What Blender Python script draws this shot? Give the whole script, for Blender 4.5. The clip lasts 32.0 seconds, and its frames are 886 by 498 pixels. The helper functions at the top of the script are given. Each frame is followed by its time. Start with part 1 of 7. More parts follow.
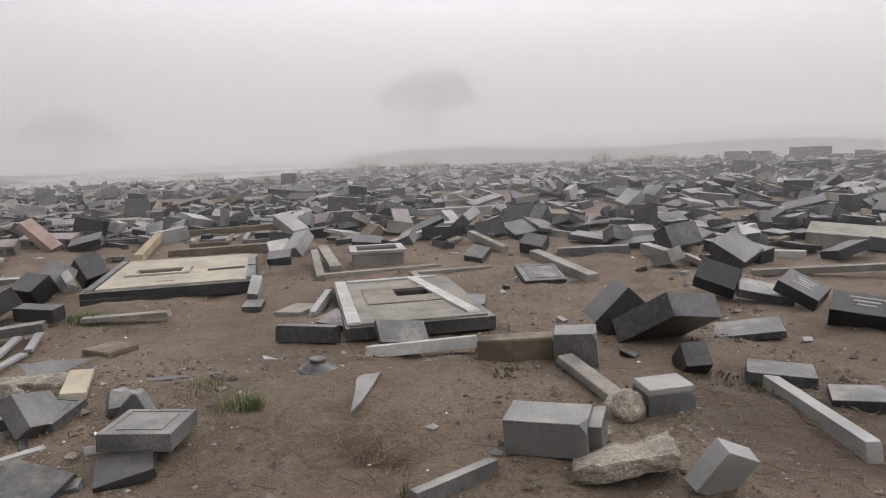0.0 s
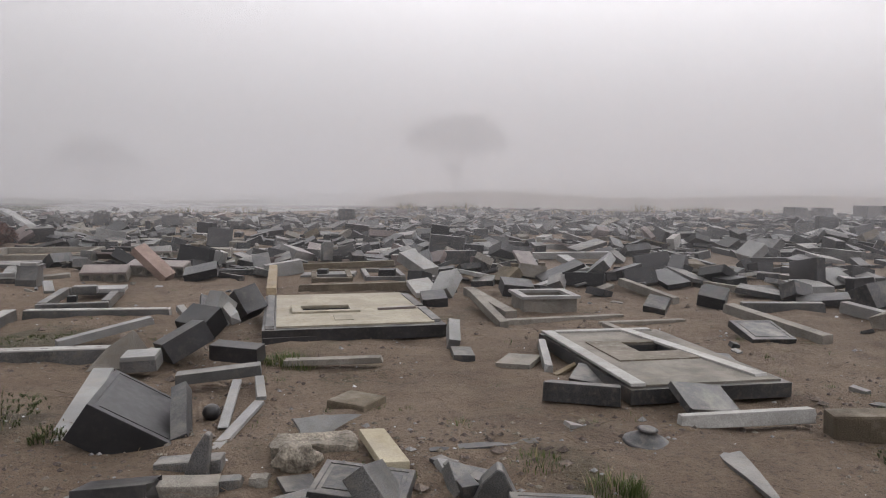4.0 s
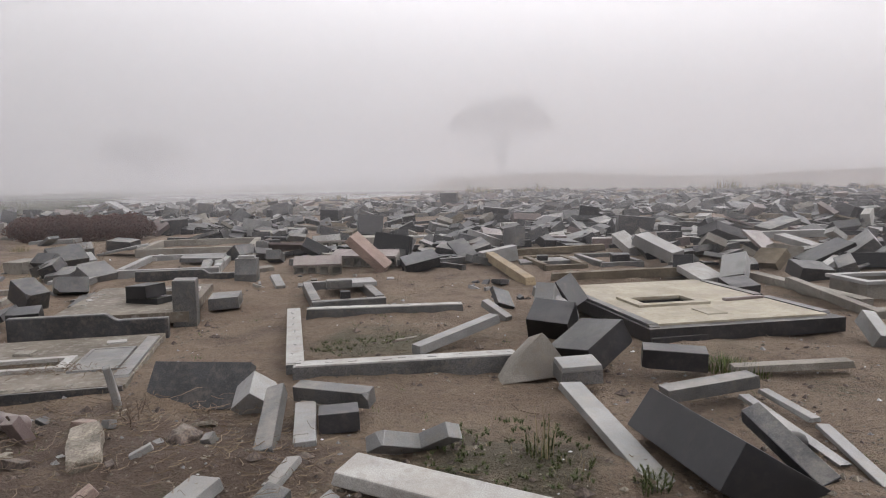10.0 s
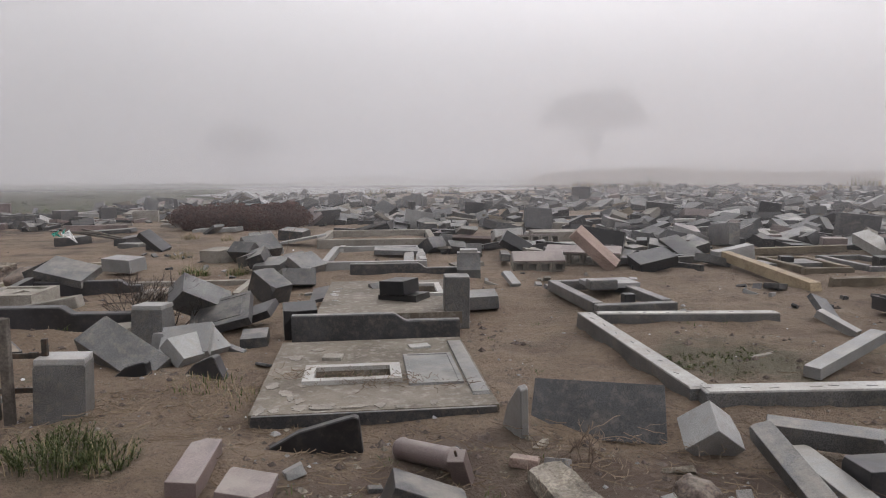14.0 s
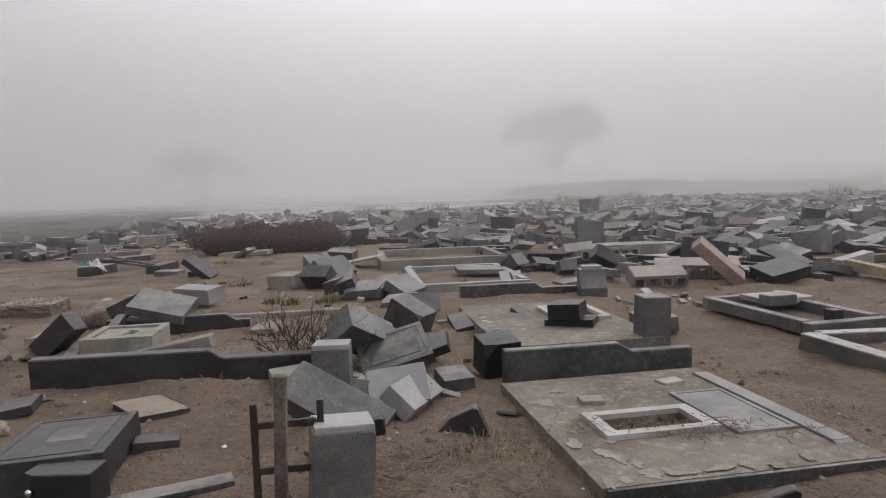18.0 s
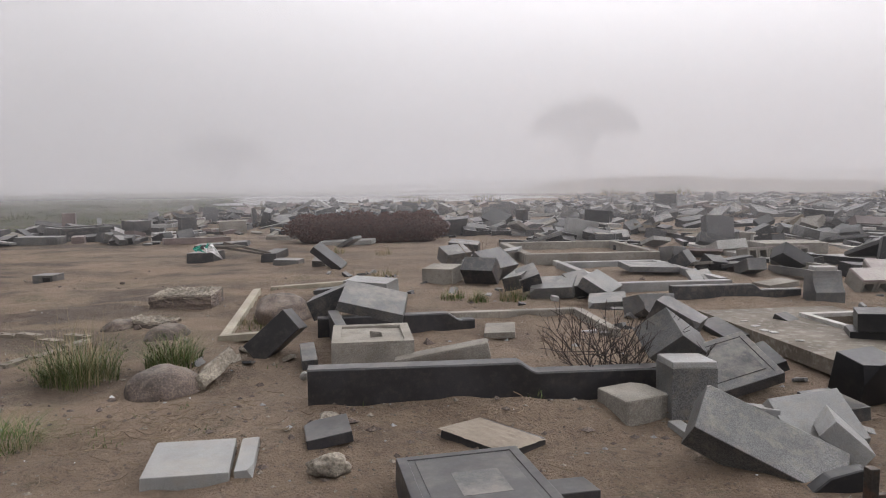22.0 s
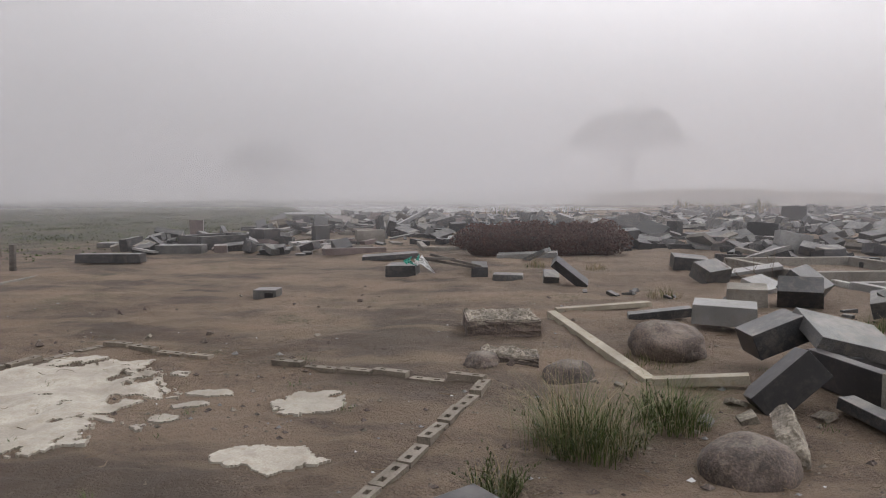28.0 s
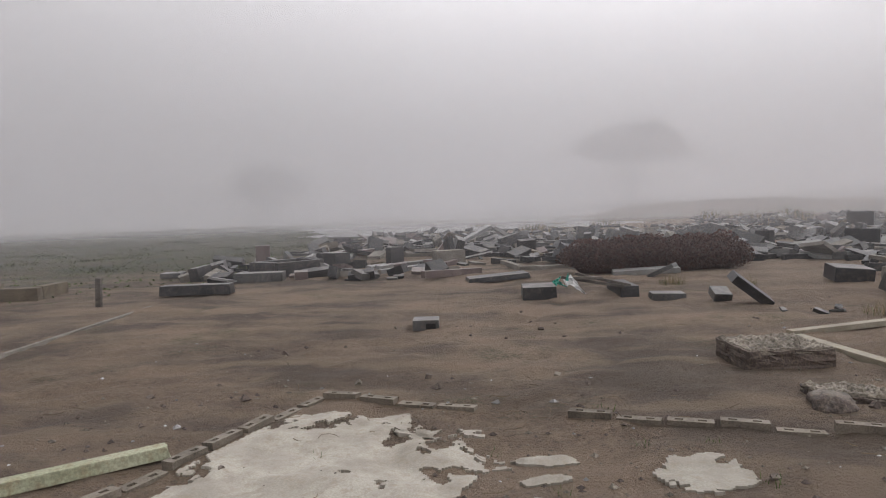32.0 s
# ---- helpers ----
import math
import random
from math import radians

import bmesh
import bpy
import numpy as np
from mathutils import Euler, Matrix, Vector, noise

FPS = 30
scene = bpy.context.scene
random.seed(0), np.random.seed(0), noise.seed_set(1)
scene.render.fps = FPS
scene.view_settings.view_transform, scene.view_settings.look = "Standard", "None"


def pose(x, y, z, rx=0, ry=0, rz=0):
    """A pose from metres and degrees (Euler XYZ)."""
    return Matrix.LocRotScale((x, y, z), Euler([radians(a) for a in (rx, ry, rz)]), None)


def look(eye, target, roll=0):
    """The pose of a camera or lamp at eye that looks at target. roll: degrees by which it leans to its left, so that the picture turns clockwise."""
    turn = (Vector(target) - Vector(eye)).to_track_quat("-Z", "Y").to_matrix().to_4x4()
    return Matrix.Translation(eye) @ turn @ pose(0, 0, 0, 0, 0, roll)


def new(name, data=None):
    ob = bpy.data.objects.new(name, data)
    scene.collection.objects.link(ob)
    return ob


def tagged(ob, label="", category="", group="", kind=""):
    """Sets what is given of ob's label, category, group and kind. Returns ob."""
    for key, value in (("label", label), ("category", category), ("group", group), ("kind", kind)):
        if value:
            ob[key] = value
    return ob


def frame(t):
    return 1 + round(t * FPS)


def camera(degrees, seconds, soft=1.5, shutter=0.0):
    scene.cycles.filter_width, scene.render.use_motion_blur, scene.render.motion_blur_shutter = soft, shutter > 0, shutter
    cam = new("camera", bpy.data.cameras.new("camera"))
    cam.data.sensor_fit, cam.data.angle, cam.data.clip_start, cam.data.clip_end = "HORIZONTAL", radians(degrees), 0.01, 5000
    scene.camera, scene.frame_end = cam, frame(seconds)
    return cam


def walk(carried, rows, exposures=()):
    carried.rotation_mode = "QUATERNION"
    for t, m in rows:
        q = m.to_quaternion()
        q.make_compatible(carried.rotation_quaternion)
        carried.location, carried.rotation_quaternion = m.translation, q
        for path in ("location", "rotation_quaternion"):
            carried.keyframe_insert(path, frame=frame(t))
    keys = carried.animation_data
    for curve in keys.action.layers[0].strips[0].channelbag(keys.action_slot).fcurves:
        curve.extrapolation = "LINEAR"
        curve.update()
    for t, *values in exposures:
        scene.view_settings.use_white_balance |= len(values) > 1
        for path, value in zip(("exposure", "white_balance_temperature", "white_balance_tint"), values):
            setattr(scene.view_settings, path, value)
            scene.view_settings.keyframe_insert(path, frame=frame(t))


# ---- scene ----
cam = camera(65.8, 32.0, soft=1.1)
METRES, EYE, TILT, LEAN, TURN = 20.0, 1.6, -8.2, 2.0, 0.0
ROWS = [
    (0.0, 0.0, 0.0, 0.0, 0.0, 0.0, -0.0),
    (0.5, -0.0142, 0.0069, -0.0002, 0.85, 0.4, -0.09),
    (1.0, -0.0289, 0.0118, -0.001, 0.83, 0.77, 0.01),
    (1.5, -0.0439, 0.0151, -0.0006, 0.15, 0.54, -0.68),
    (2.0, -0.0573, 0.0214, -0.0009, 1.2, 2.54, -0.69),
    (2.5, -0.0717, 0.026, -0.0008, 1.57, 3.7, -1.03),
    (4.5, -0.1317, 0.0471, -0.0011, 0.47, 3.51, -2.91),
    (5.0, -0.1463, 0.0526, -0.0006, 0.47, 4.08, -1.48),
    (5.5, -0.1626, 0.0555, -0.0024, 0.69, 3.65, -1.04),
    (6.0, -0.1775, 0.0582, -0.0029, 1.83, 1.3, -0.72),
    (6.5, -0.1918, 0.0621, -0.0022, 5.86, 1.08, 0.13),
    (7.0, -0.2066, 0.0651, -0.0036, 5.06, 1.35, -0.49),
    (7.5, -0.2207, 0.0696, -0.0045, 2.61, 0.31, -1.09),
    (8.0, -0.2357, 0.0756, -0.004, 4.03, -0.3, -1.41),
    (8.5, -0.2495, 0.0794, -0.0041, 4.4, -0.02, -2.34),
    (9.0, -0.2633, 0.0843, -0.0047, 2.3, 0.19, -1.89),
    (9.5, -0.2787, 0.0898, -0.004, 2.48, 1.6, -0.98),
    (10.0, -0.2937, 0.0931, -0.0046, 3.32, 2.15, -1.45),
    (10.5, -0.3085, 0.0983, -0.0055, 4.07, 1.56, -1.12),
    (11.0, -0.323, 0.1027, -0.0049, 6.71, 2.48, -0.96),
    (11.5, -0.3379, 0.1067, -0.0053, 6.95, 2.94, -1.62),
    (12.0, -0.3523, 0.1129, -0.0054, 7.12, 2.35, -1.97),
    (12.5, -0.3674, 0.1179, -0.0055, 8.65, 3.45, -1.46),
    (13.0, -0.3826, 0.122, -0.0057, 8.52, 1.95, -1.01),
    (13.5, -0.3987, 0.1271, -0.0057, 8.79, 1.11, -0.89),
    (14.0, -0.4152, 0.1305, -0.0067, 9.64, 1.45, -2.92),
    (14.5, -0.4293, 0.1331, -0.0071, 9.8, 1.33, -3.25),
    (15.0, -0.4442, 0.1369, -0.0069, 11.11, 0.92, -2.21),
    (15.5, -0.4593, 0.1393, -0.0078, 12.18, 1.0, -2.13),
    (17.5, -0.5149, 0.1558, -0.0087, 3.01, 3.34, -0.75),
    (18.0, -0.5305, 0.1614, -0.0079, 6.13, 2.99, -1.05),
    (18.5, -0.5457, 0.1652, -0.0081, 7.46, 3.26, -1.23),
    (19.0, -0.561, 0.1714, -0.0089, 7.09, 2.35, -1.4),
    (19.5, -0.5769, 0.1761, -0.0092, 6.79, 1.95, -2.01),
    (20.0, -0.5922, 0.1804, -0.0094, 6.53, 1.17, -2.4),
    (20.5, -0.6076, 0.1867, -0.0094, 6.58, 0.41, -2.41),
    (21.0, -0.6228, 0.1914, -0.0094, 6.76, 1.81, -2.94),
    (21.5, -0.6371, 0.1953, -0.0096, 6.36, 2.29, -3.05),
    (22.0, -0.6523, 0.2004, -0.0092, 7.12, 2.35, -2.49),
    (22.5, -0.6682, 0.2036, -0.01, 7.65, 2.16, -3.18),
    (23.0, -0.6826, 0.2084, -0.0105, 6.67, 1.42, -2.71),
    (23.5, -0.6979, 0.2143, -0.01, 6.06, 1.24, -2.45),
    (24.0, -0.7118, 0.2183, -0.01, 5.61, 1.12, -2.62),
    (24.5, -0.7264, 0.2239, -0.0105, 5.23, 0.62, -1.77),
    (26.5, -0.7862, 0.2395, -0.0112, 3.77, 4.59, -2.64),
    (27.0, -0.8024, 0.2429, -0.0116, 4.42, 4.18, -3.22),
    (27.5, -0.8187, 0.2471, -0.0117, 8.21, 3.03, -3.22),
    (28.0, -0.8345, 0.2491, -0.0127, 9.01, 3.2, -3.26),
    (28.5, -0.8488, 0.2525, -0.0132, 5.74, 3.18, -2.91),
    (29.0, -0.8641, 0.2579, -0.0123, 5.6, 3.27, -2.74),
    (29.5, -0.8789, 0.2622, -0.0129, 5.6, 3.83, -3.71),
    (30.0, -0.8923, 0.2685, -0.0131, 4.29, 4.48, -1.98),
    (30.5, -0.9077, 0.2747, -0.0121, 4.97, 4.94, -1.4),
    (31.0, -0.924, 0.2785, -0.0122, 5.88, 4.84, -2.17),
    (31.5, -0.9393, 0.2829, -0.0127, 7.74, 4.62, -2.05),
    (32.0, -0.955, 0.2854, -0.0133, 8.67, 4.84, -1.33),
]
PLACE = pose(0, 0, EYE, TILT, LEAN, TURN)
walk(cam, [(t, PLACE @ pose(METRES * x, METRES * y, METRES * z, 90 + pitch, roll, yaw)) for t, x, y, z, yaw, pitch, roll in ROWS],
     exposures=[(0.0, -0.56), (2.5, -0.64), (5.0, -0.88), (6.0, -0.82), (7.0, -0.7), (9.0, -0.58), (13.0, -0.78), (15.0, -0.68), (16.0, -0.68), (18.0, -0.82), (19.0, -0.75), (20.0, -0.64), (24.0, -0.58), (27.0, -0.82), (29.0, -0.82), (32.0, -0.96)])

# ---- world and light: daylight inside fog ----
SKY_TOP, SKY_HIGH, SKY_LOW, SKY_POWER = (1.95, 1.93, 2.0), (2.35, 2.3, 2.39), (0.95, 0.93, 0.97), 1.0
world = bpy.data.worlds.new("foggy_sky")
scene.world = world
world.use_nodes = True
wn, wl = world.node_tree.nodes, world.node_tree.links
wn.clear()
w_out, w_bg = wn.new("ShaderNodeOutputWorld"), wn.new("ShaderNodeBackground")
w_sky, w_grey, w_gain = wn.new("ShaderNodeTexSky"), wn.new("ShaderNodeHueSaturation"), wn.new("ShaderNodeMixRGB")
w_sky.sky_type, w_sky.sun_disc, w_sky.sun_elevation, w_sky.sun_rotation = "NISHITA", False, radians(40), radians(54)
w_sky.dust_density, w_sky.air_density = 6.0, 1.0
w_grey.inputs["Saturation"].default_value, w_grey.inputs["Value"].default_value = 0.05, 0.08
w_pos, w_sep, w_ramp = wn.new("ShaderNodeTexCoord"), wn.new("ShaderNodeSeparateXYZ"), wn.new("ShaderNodeValToRGB")
w_ramp.color_ramp.interpolation = "EASE"
w_ramp.color_ramp.elements[0].position, w_ramp.color_ramp.elements[0].color = 0.0, (*SKY_LOW, 1)
w_ramp.color_ramp.elements[1].position, w_ramp.color_ramp.elements[1].color = 0.2, (*SKY_HIGH, 1)
w_ramp.color_ramp.elements.new(0.95).color = (*SKY_TOP, 1)
w_gain.inputs[0].default_value = 0.9
wl.new(w_sky.outputs[0], w_grey.inputs["Color"])
wl.new(w_pos.outputs["Generated"], w_sep.inputs[0])
wl.new(w_sep.outputs["Z"], w_ramp.inputs[0])
w_dot, w_glow, w_lit = wn.new("ShaderNodeVectorMath"), wn.new("ShaderNodeMapRange"), wn.new("ShaderNodeMixRGB")
w_dot.operation = "DOT_PRODUCT"
w_dot.inputs[1].default_value = Vector((0.62, 0.45, 0.64)).normalized()
w_glow.interpolation_type = "SMOOTHSTEP"
w_glow.inputs["From Min"].default_value, w_glow.inputs["From Max"].default_value = -0.35, 1.1
w_glow.inputs["To Min"].default_value, w_glow.inputs["To Max"].default_value = 0.45, 1.7
w_lit.blend_type, w_lit.inputs[0].default_value = "MULTIPLY", 1.0
wl.new(w_pos.outputs["Generated"], w_dot.inputs[0])
wl.new(w_dot.outputs["Value"], w_glow.inputs["Value"])
wl.new(w_ramp.outputs[0], w_lit.inputs[1])
wl.new(w_glow.outputs[0], w_lit.inputs[2])
wl.new(w_grey.outputs[0], w_gain.inputs[1])
wl.new(w_lit.outputs[0], w_gain.inputs[2])
wl.new(w_gain.outputs[0], w_bg.inputs[0])
w_bg.inputs[1].default_value = SKY_POWER
wl.new(w_bg.outputs[0], w_out.inputs[0])

sun_data = bpy.data.lights.new("sun", "SUN")
sun_data.energy, sun_data.angle, sun_data.color = 0.62, radians(35), (1.0, 0.97, 0.93)
sun = new("sun", sun_data)
sun.matrix_world = look((0, 0, 40), (-31, -22, 8))


# ---- materials ----
SAND = (0.22, 0.185, 0.145)


def surface(name, dark, light, rough=0.7, speck=0.25, grain=160.0, stain=(0.3, 0.26, 0.2), stained=0.35, bump=0.25, blotch=2.5, metal=0.0, place="Object", lit_dust=0.5):
    """A mineral or painted surface: two tones in blotches, fine grain, stains of dust, upward faces paled for dust and
    skylight, and a fine relief, in metres.
    """
    m = bpy.data.materials.new(name)
    m.use_nodes = True
    n, l = m.node_tree.nodes, m.node_tree.links
    bsdf = n["Principled BSDF"]
    co, info, add = n.new("ShaderNodeTexCoord"), n.new("ShaderNodeObjectInfo"), n.new("ShaderNodeVectorMath")
    shift = n.new("ShaderNodeMath")
    shift.operation, shift.inputs[1].default_value = "MULTIPLY", 37.0
    l.new(info.outputs["Random"], shift.inputs[0])
    l.new(co.outputs[place], add.inputs[0])
    l.new(shift.outputs[0], add.inputs[1])

    def noise_at(scale, detail=4.0, rough_=0.55):
        t = n.new("ShaderNodeTexNoise")
        t.inputs["Scale"].default_value, t.inputs["Detail"].default_value, t.inputs["Roughness"].default_value = scale, detail, rough_
        l.new(add.outputs[0], t.inputs["Vector"])
        return t.outputs["Fac"]

    def ramp(fac, p0, p1):
        r = n.new("ShaderNodeMapRange")
        r.interpolation_type = "SMOOTHSTEP"
        r.inputs["From Min"].default_value, r.inputs["From Max"].default_value = p0, p1
        l.new(fac, r.inputs["Value"])
        return r.outputs[0]

    def mix(fac, a, b, kind="MIX"):
        x = n.new("ShaderNodeMixRGB")
        x.blend_type = kind
        for sock, v in zip(x.inputs, (fac, a, b)):
            if isinstance(v, (int, float)):
                sock.default_value = v
            elif isinstance(v, tuple):
                sock.default_value = (*v, 1)
            else:
                l.new(v, sock)
        return x.outputs[0]

    big, fine, mid = noise_at(blotch, 5.0), noise_at(grain, 2.0), noise_at(blotch * 7, 6.0, 0.65)
    col = mix(ramp(big, 0.35, 0.65), dark, light)
    gray = mix(ramp(fine, 0.3, 0.7), (1 - speck, 1 - speck, 1 - speck), (1 + speck, 1 + speck, 1 + speck))
    col = mix(1.0, col, gray, "MULTIPLY")
    tone = n.new("ShaderNodeMapRange")
    tone.inputs["To Min"].default_value, tone.inputs["To Max"].default_value = 0.86, 1.14
    l.new(info.outputs["Random"], tone.inputs["Value"])
    col = mix(1.0, col, tone.outputs[0], "MULTIPLY")
    dirt = n.new("ShaderNodeMath")
    dirt.operation, dirt.inputs[1].default_value = "MULTIPLY", stained
    l.new(ramp(mid, 0.48, 0.68), dirt.inputs[0])
    col = mix(dirt.outputs[0], col, stain)
    dust = n.new("ShaderNodeMath")
    dust.operation, dust.inputs[1].default_value = "MULTIPLY", stained * 0.8
    l.new(ramp(noise_at(blotch * 2.2, 8.0, 0.7), 0.52, 0.66), dust.inputs[0])
    col = mix(dust.outputs[0], col, SAND)
    # Paler upward faces: sand dust plus skylight painted into the colour.
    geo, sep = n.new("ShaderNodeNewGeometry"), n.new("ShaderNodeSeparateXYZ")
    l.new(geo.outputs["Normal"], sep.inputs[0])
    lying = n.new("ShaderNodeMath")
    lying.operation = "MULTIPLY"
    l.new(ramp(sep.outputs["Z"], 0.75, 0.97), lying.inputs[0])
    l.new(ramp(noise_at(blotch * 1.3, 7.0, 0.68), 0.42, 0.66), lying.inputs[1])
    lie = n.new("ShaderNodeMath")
    lie.operation, lie.inputs[1].default_value = "MULTIPLY", lit_dust
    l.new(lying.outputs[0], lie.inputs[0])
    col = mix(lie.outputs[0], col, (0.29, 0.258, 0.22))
    l.new(col, bsdf.inputs["Base Color"])
    rr = n.new("ShaderNodeMapRange")
    rr.inputs["To Min"].default_value, rr.inputs["To Max"].default_value = max(0.05, rough - 0.12), min(1.0, rough + 0.2)
    l.new(mid, rr.inputs["Value"])
    l.new(rr.outputs[0], bsdf.inputs["Roughness"])
    bsdf.inputs["Metallic"].default_value = metal
    bp = n.new("ShaderNodeBump")
    bp.inputs["Strength"].default_value, bp.inputs["Distance"].default_value = bump, 0.01
    l.new(mix(0.5, fine, mid), bp.inputs["Height"])
    l.new(bp.outputs[0], bsdf.inputs["Normal"])
    return m


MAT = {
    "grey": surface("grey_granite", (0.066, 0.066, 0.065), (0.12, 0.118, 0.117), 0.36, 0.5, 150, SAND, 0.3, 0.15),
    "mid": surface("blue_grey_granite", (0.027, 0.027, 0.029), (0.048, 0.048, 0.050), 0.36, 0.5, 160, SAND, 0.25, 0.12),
    "dark": surface("dark_granite", (0.018, 0.017, 0.018), (0.032, 0.031, 0.034), 0.4, 0.2, 240, SAND, 0.1, 0.03, lit_dust=0.18),
    "black": surface("black_polished_granite", (0.009, 0.009, 0.010), (0.016, 0.016, 0.018), 0.36, 0.1, 260, SAND, 0.04, 0.015, lit_dust=0.1),
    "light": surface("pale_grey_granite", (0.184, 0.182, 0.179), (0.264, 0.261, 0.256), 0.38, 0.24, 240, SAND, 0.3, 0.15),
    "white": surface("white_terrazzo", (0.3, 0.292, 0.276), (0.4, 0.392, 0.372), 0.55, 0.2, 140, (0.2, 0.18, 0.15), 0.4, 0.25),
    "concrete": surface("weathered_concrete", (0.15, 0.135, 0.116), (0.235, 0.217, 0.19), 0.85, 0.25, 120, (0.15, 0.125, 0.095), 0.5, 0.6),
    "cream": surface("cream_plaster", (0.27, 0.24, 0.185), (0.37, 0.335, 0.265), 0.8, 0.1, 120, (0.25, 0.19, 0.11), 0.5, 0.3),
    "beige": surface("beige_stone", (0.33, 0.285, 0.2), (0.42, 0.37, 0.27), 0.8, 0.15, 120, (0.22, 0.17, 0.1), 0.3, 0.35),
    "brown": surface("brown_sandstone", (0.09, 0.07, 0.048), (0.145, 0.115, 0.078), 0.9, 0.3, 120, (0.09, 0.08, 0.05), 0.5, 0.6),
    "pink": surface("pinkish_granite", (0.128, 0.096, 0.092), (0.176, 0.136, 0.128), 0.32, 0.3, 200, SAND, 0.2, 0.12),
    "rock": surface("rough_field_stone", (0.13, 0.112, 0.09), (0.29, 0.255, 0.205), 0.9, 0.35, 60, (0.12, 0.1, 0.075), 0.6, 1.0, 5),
    "boulder": surface("dark_boulder", (0.062, 0.048, 0.042), (0.13, 0.1, 0.084), 0.8, 0.3, 70, (0.2, 0.155, 0.11), 0.45, 0.7, 5, lit_dust=0.45),
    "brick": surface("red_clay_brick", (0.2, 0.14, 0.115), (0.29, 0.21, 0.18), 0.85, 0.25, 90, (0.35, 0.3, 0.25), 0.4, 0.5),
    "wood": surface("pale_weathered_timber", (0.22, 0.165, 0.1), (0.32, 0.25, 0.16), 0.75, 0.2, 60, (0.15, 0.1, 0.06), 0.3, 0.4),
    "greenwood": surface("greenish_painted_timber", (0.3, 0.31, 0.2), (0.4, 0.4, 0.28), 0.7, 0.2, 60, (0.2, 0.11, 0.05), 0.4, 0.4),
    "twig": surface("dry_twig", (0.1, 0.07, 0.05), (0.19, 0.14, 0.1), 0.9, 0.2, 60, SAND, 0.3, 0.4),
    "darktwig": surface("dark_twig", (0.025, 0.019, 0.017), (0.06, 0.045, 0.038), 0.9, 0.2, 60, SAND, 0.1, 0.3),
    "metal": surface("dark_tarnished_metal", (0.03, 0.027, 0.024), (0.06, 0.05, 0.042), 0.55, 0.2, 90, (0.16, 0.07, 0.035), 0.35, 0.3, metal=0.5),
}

# ---- the lie of the land ----
GC0, GC1, GC2, GC3 = -0.21232, 0.00402, 0.01300, 0.00442
AHEAD = Vector((0.28, 0.96))


def smooth(a, b, v):
    v = min(1.0, max(0.0, (v - a) / (b - a)))
    return v * v * (3 - 2 * v)


def plane_z(x, y):
    x, y = min(25.0, max(-40.0, x)), min(30.0, max(-10.0, y))
    return GC0 + GC1 * x + GC2 * y + GC3 * x * y / 20


def away(x, y):
    """How far a place lies ahead of the camera's path."""
    return AHEAD.x * x + AHEAD.y * y


def pond(x, y):
    """1 inside the flooded hollow."""
    d = away(x, y) - 0.6 * (x + 10) + 5 * noise.noise((x * 0.03, y * 0.05, 3.0)) + 2 * noise.noise((x * 0.13, y * 0.2, 5.0))
    west = smooth(50, 54, d) * (1 - smooth(96, 104, d)) * smooth(-1, 4, x + 33 + 0.5 * (y - 48) + 3 * noise.noise((x * 0.1, y * 0.1, 1.0))) * (1 - smooth(-14, -8, x))
    far = away(x, y) + 3 * noise.noise((x * 0.05, y * 0.1, 9.0))
    east = smooth(80, 84, far) * (1 - smooth(100, 106, far)) * smooth(6, 14, x)
    return max(west, east)


def ground_z(x, y):
    d = away(x, y)
    near = 1 - smooth(30, 58, d)
    z = plane_z(x, y) * near + 0.2 * (1 - near)
    z += 0.035 * noise.noise((x * 0.55, y * 0.55, 0.5)) * (0.4 + 0.6 * smooth(0, 6, d))
    if d > 25:
        z += 0.12 * smooth(25, 60, d) * noise.noise((x * 0.06, y * 0.06, 8.0))
        side = smooth(-120, 60, x)
        z += smooth(100, 170, d) * (0.3 + 3.3 * side) + smooth(170, 600, d) * (2 + 6 * side)
        bank = smooth(66, 80, d) * (1 - smooth(88, 112, d)) * smooth(-17, -9, x)
        z += bank * (1.5 + 0.5 * noise.noise((x * 0.07, y * 0.07, 3.0)) + 0.25 * noise.noise((x * 0.3, y * 0.3, 6.0)))
        z -= 0.6 * pond(x, y)
    return z


def axis(lo, hi, f0, f1, step):
    a = list(np.arange(f0, f1 + 1e-6, step))
    s = step
    while a[-1] < hi:
        s *= 1.13
        a.append(a[-1] + s)
    s = step
    while a[0] > lo:
        s *= 1.13
        a.insert(0, a[0] - s)
    return a


DRIFTS = ((-8.0, 6.62, 0.42, 0.16, -0.14), (-1.2, 4.8, 1.9, 0.9, 0.08), (-5.9, 5.4, 2.3, 0.8, 0.07), (-14.5, 7.5, 1.3, 0.7, 0.07), (-3.7, 7.95, 1.0, 0.3, 0.05), (-9.6, 6.3, 0.7, 0.35, -0.05), (1.6, 4.2, 1.1, 1.7, 0.06), (-14.5, 10.2, 1.5, 1.3, 0.07), (-9.5, 9.5, 1.0, 1.0, -0.06), (-7.2, 7.2, 1.0, 0.6, 0.05), (-13.3, 8.2, 0.55, 0.16, 0.1), (-12.5, 8.35, 0.5, 0.12, 0.05), (-7.7, 5.5, 0.6, 0.4, 0.09), (-8.4, 6.1, 0.6, 0.25, 0.06), (-0.45, 3.95, 0.35, 0.2, -0.07), (-5.8, 5.35, 0.4, 0.3, 0.06), (-11.2, 7.2, 0.5, 0.4, 0.05), (-14.6, 8.1, 0.6, 0.3, 0.05), (-2.6, 5.0, 0.7, 0.4, 0.05), (-10.4, 5.9, 0.6, 0.3, 0.05))


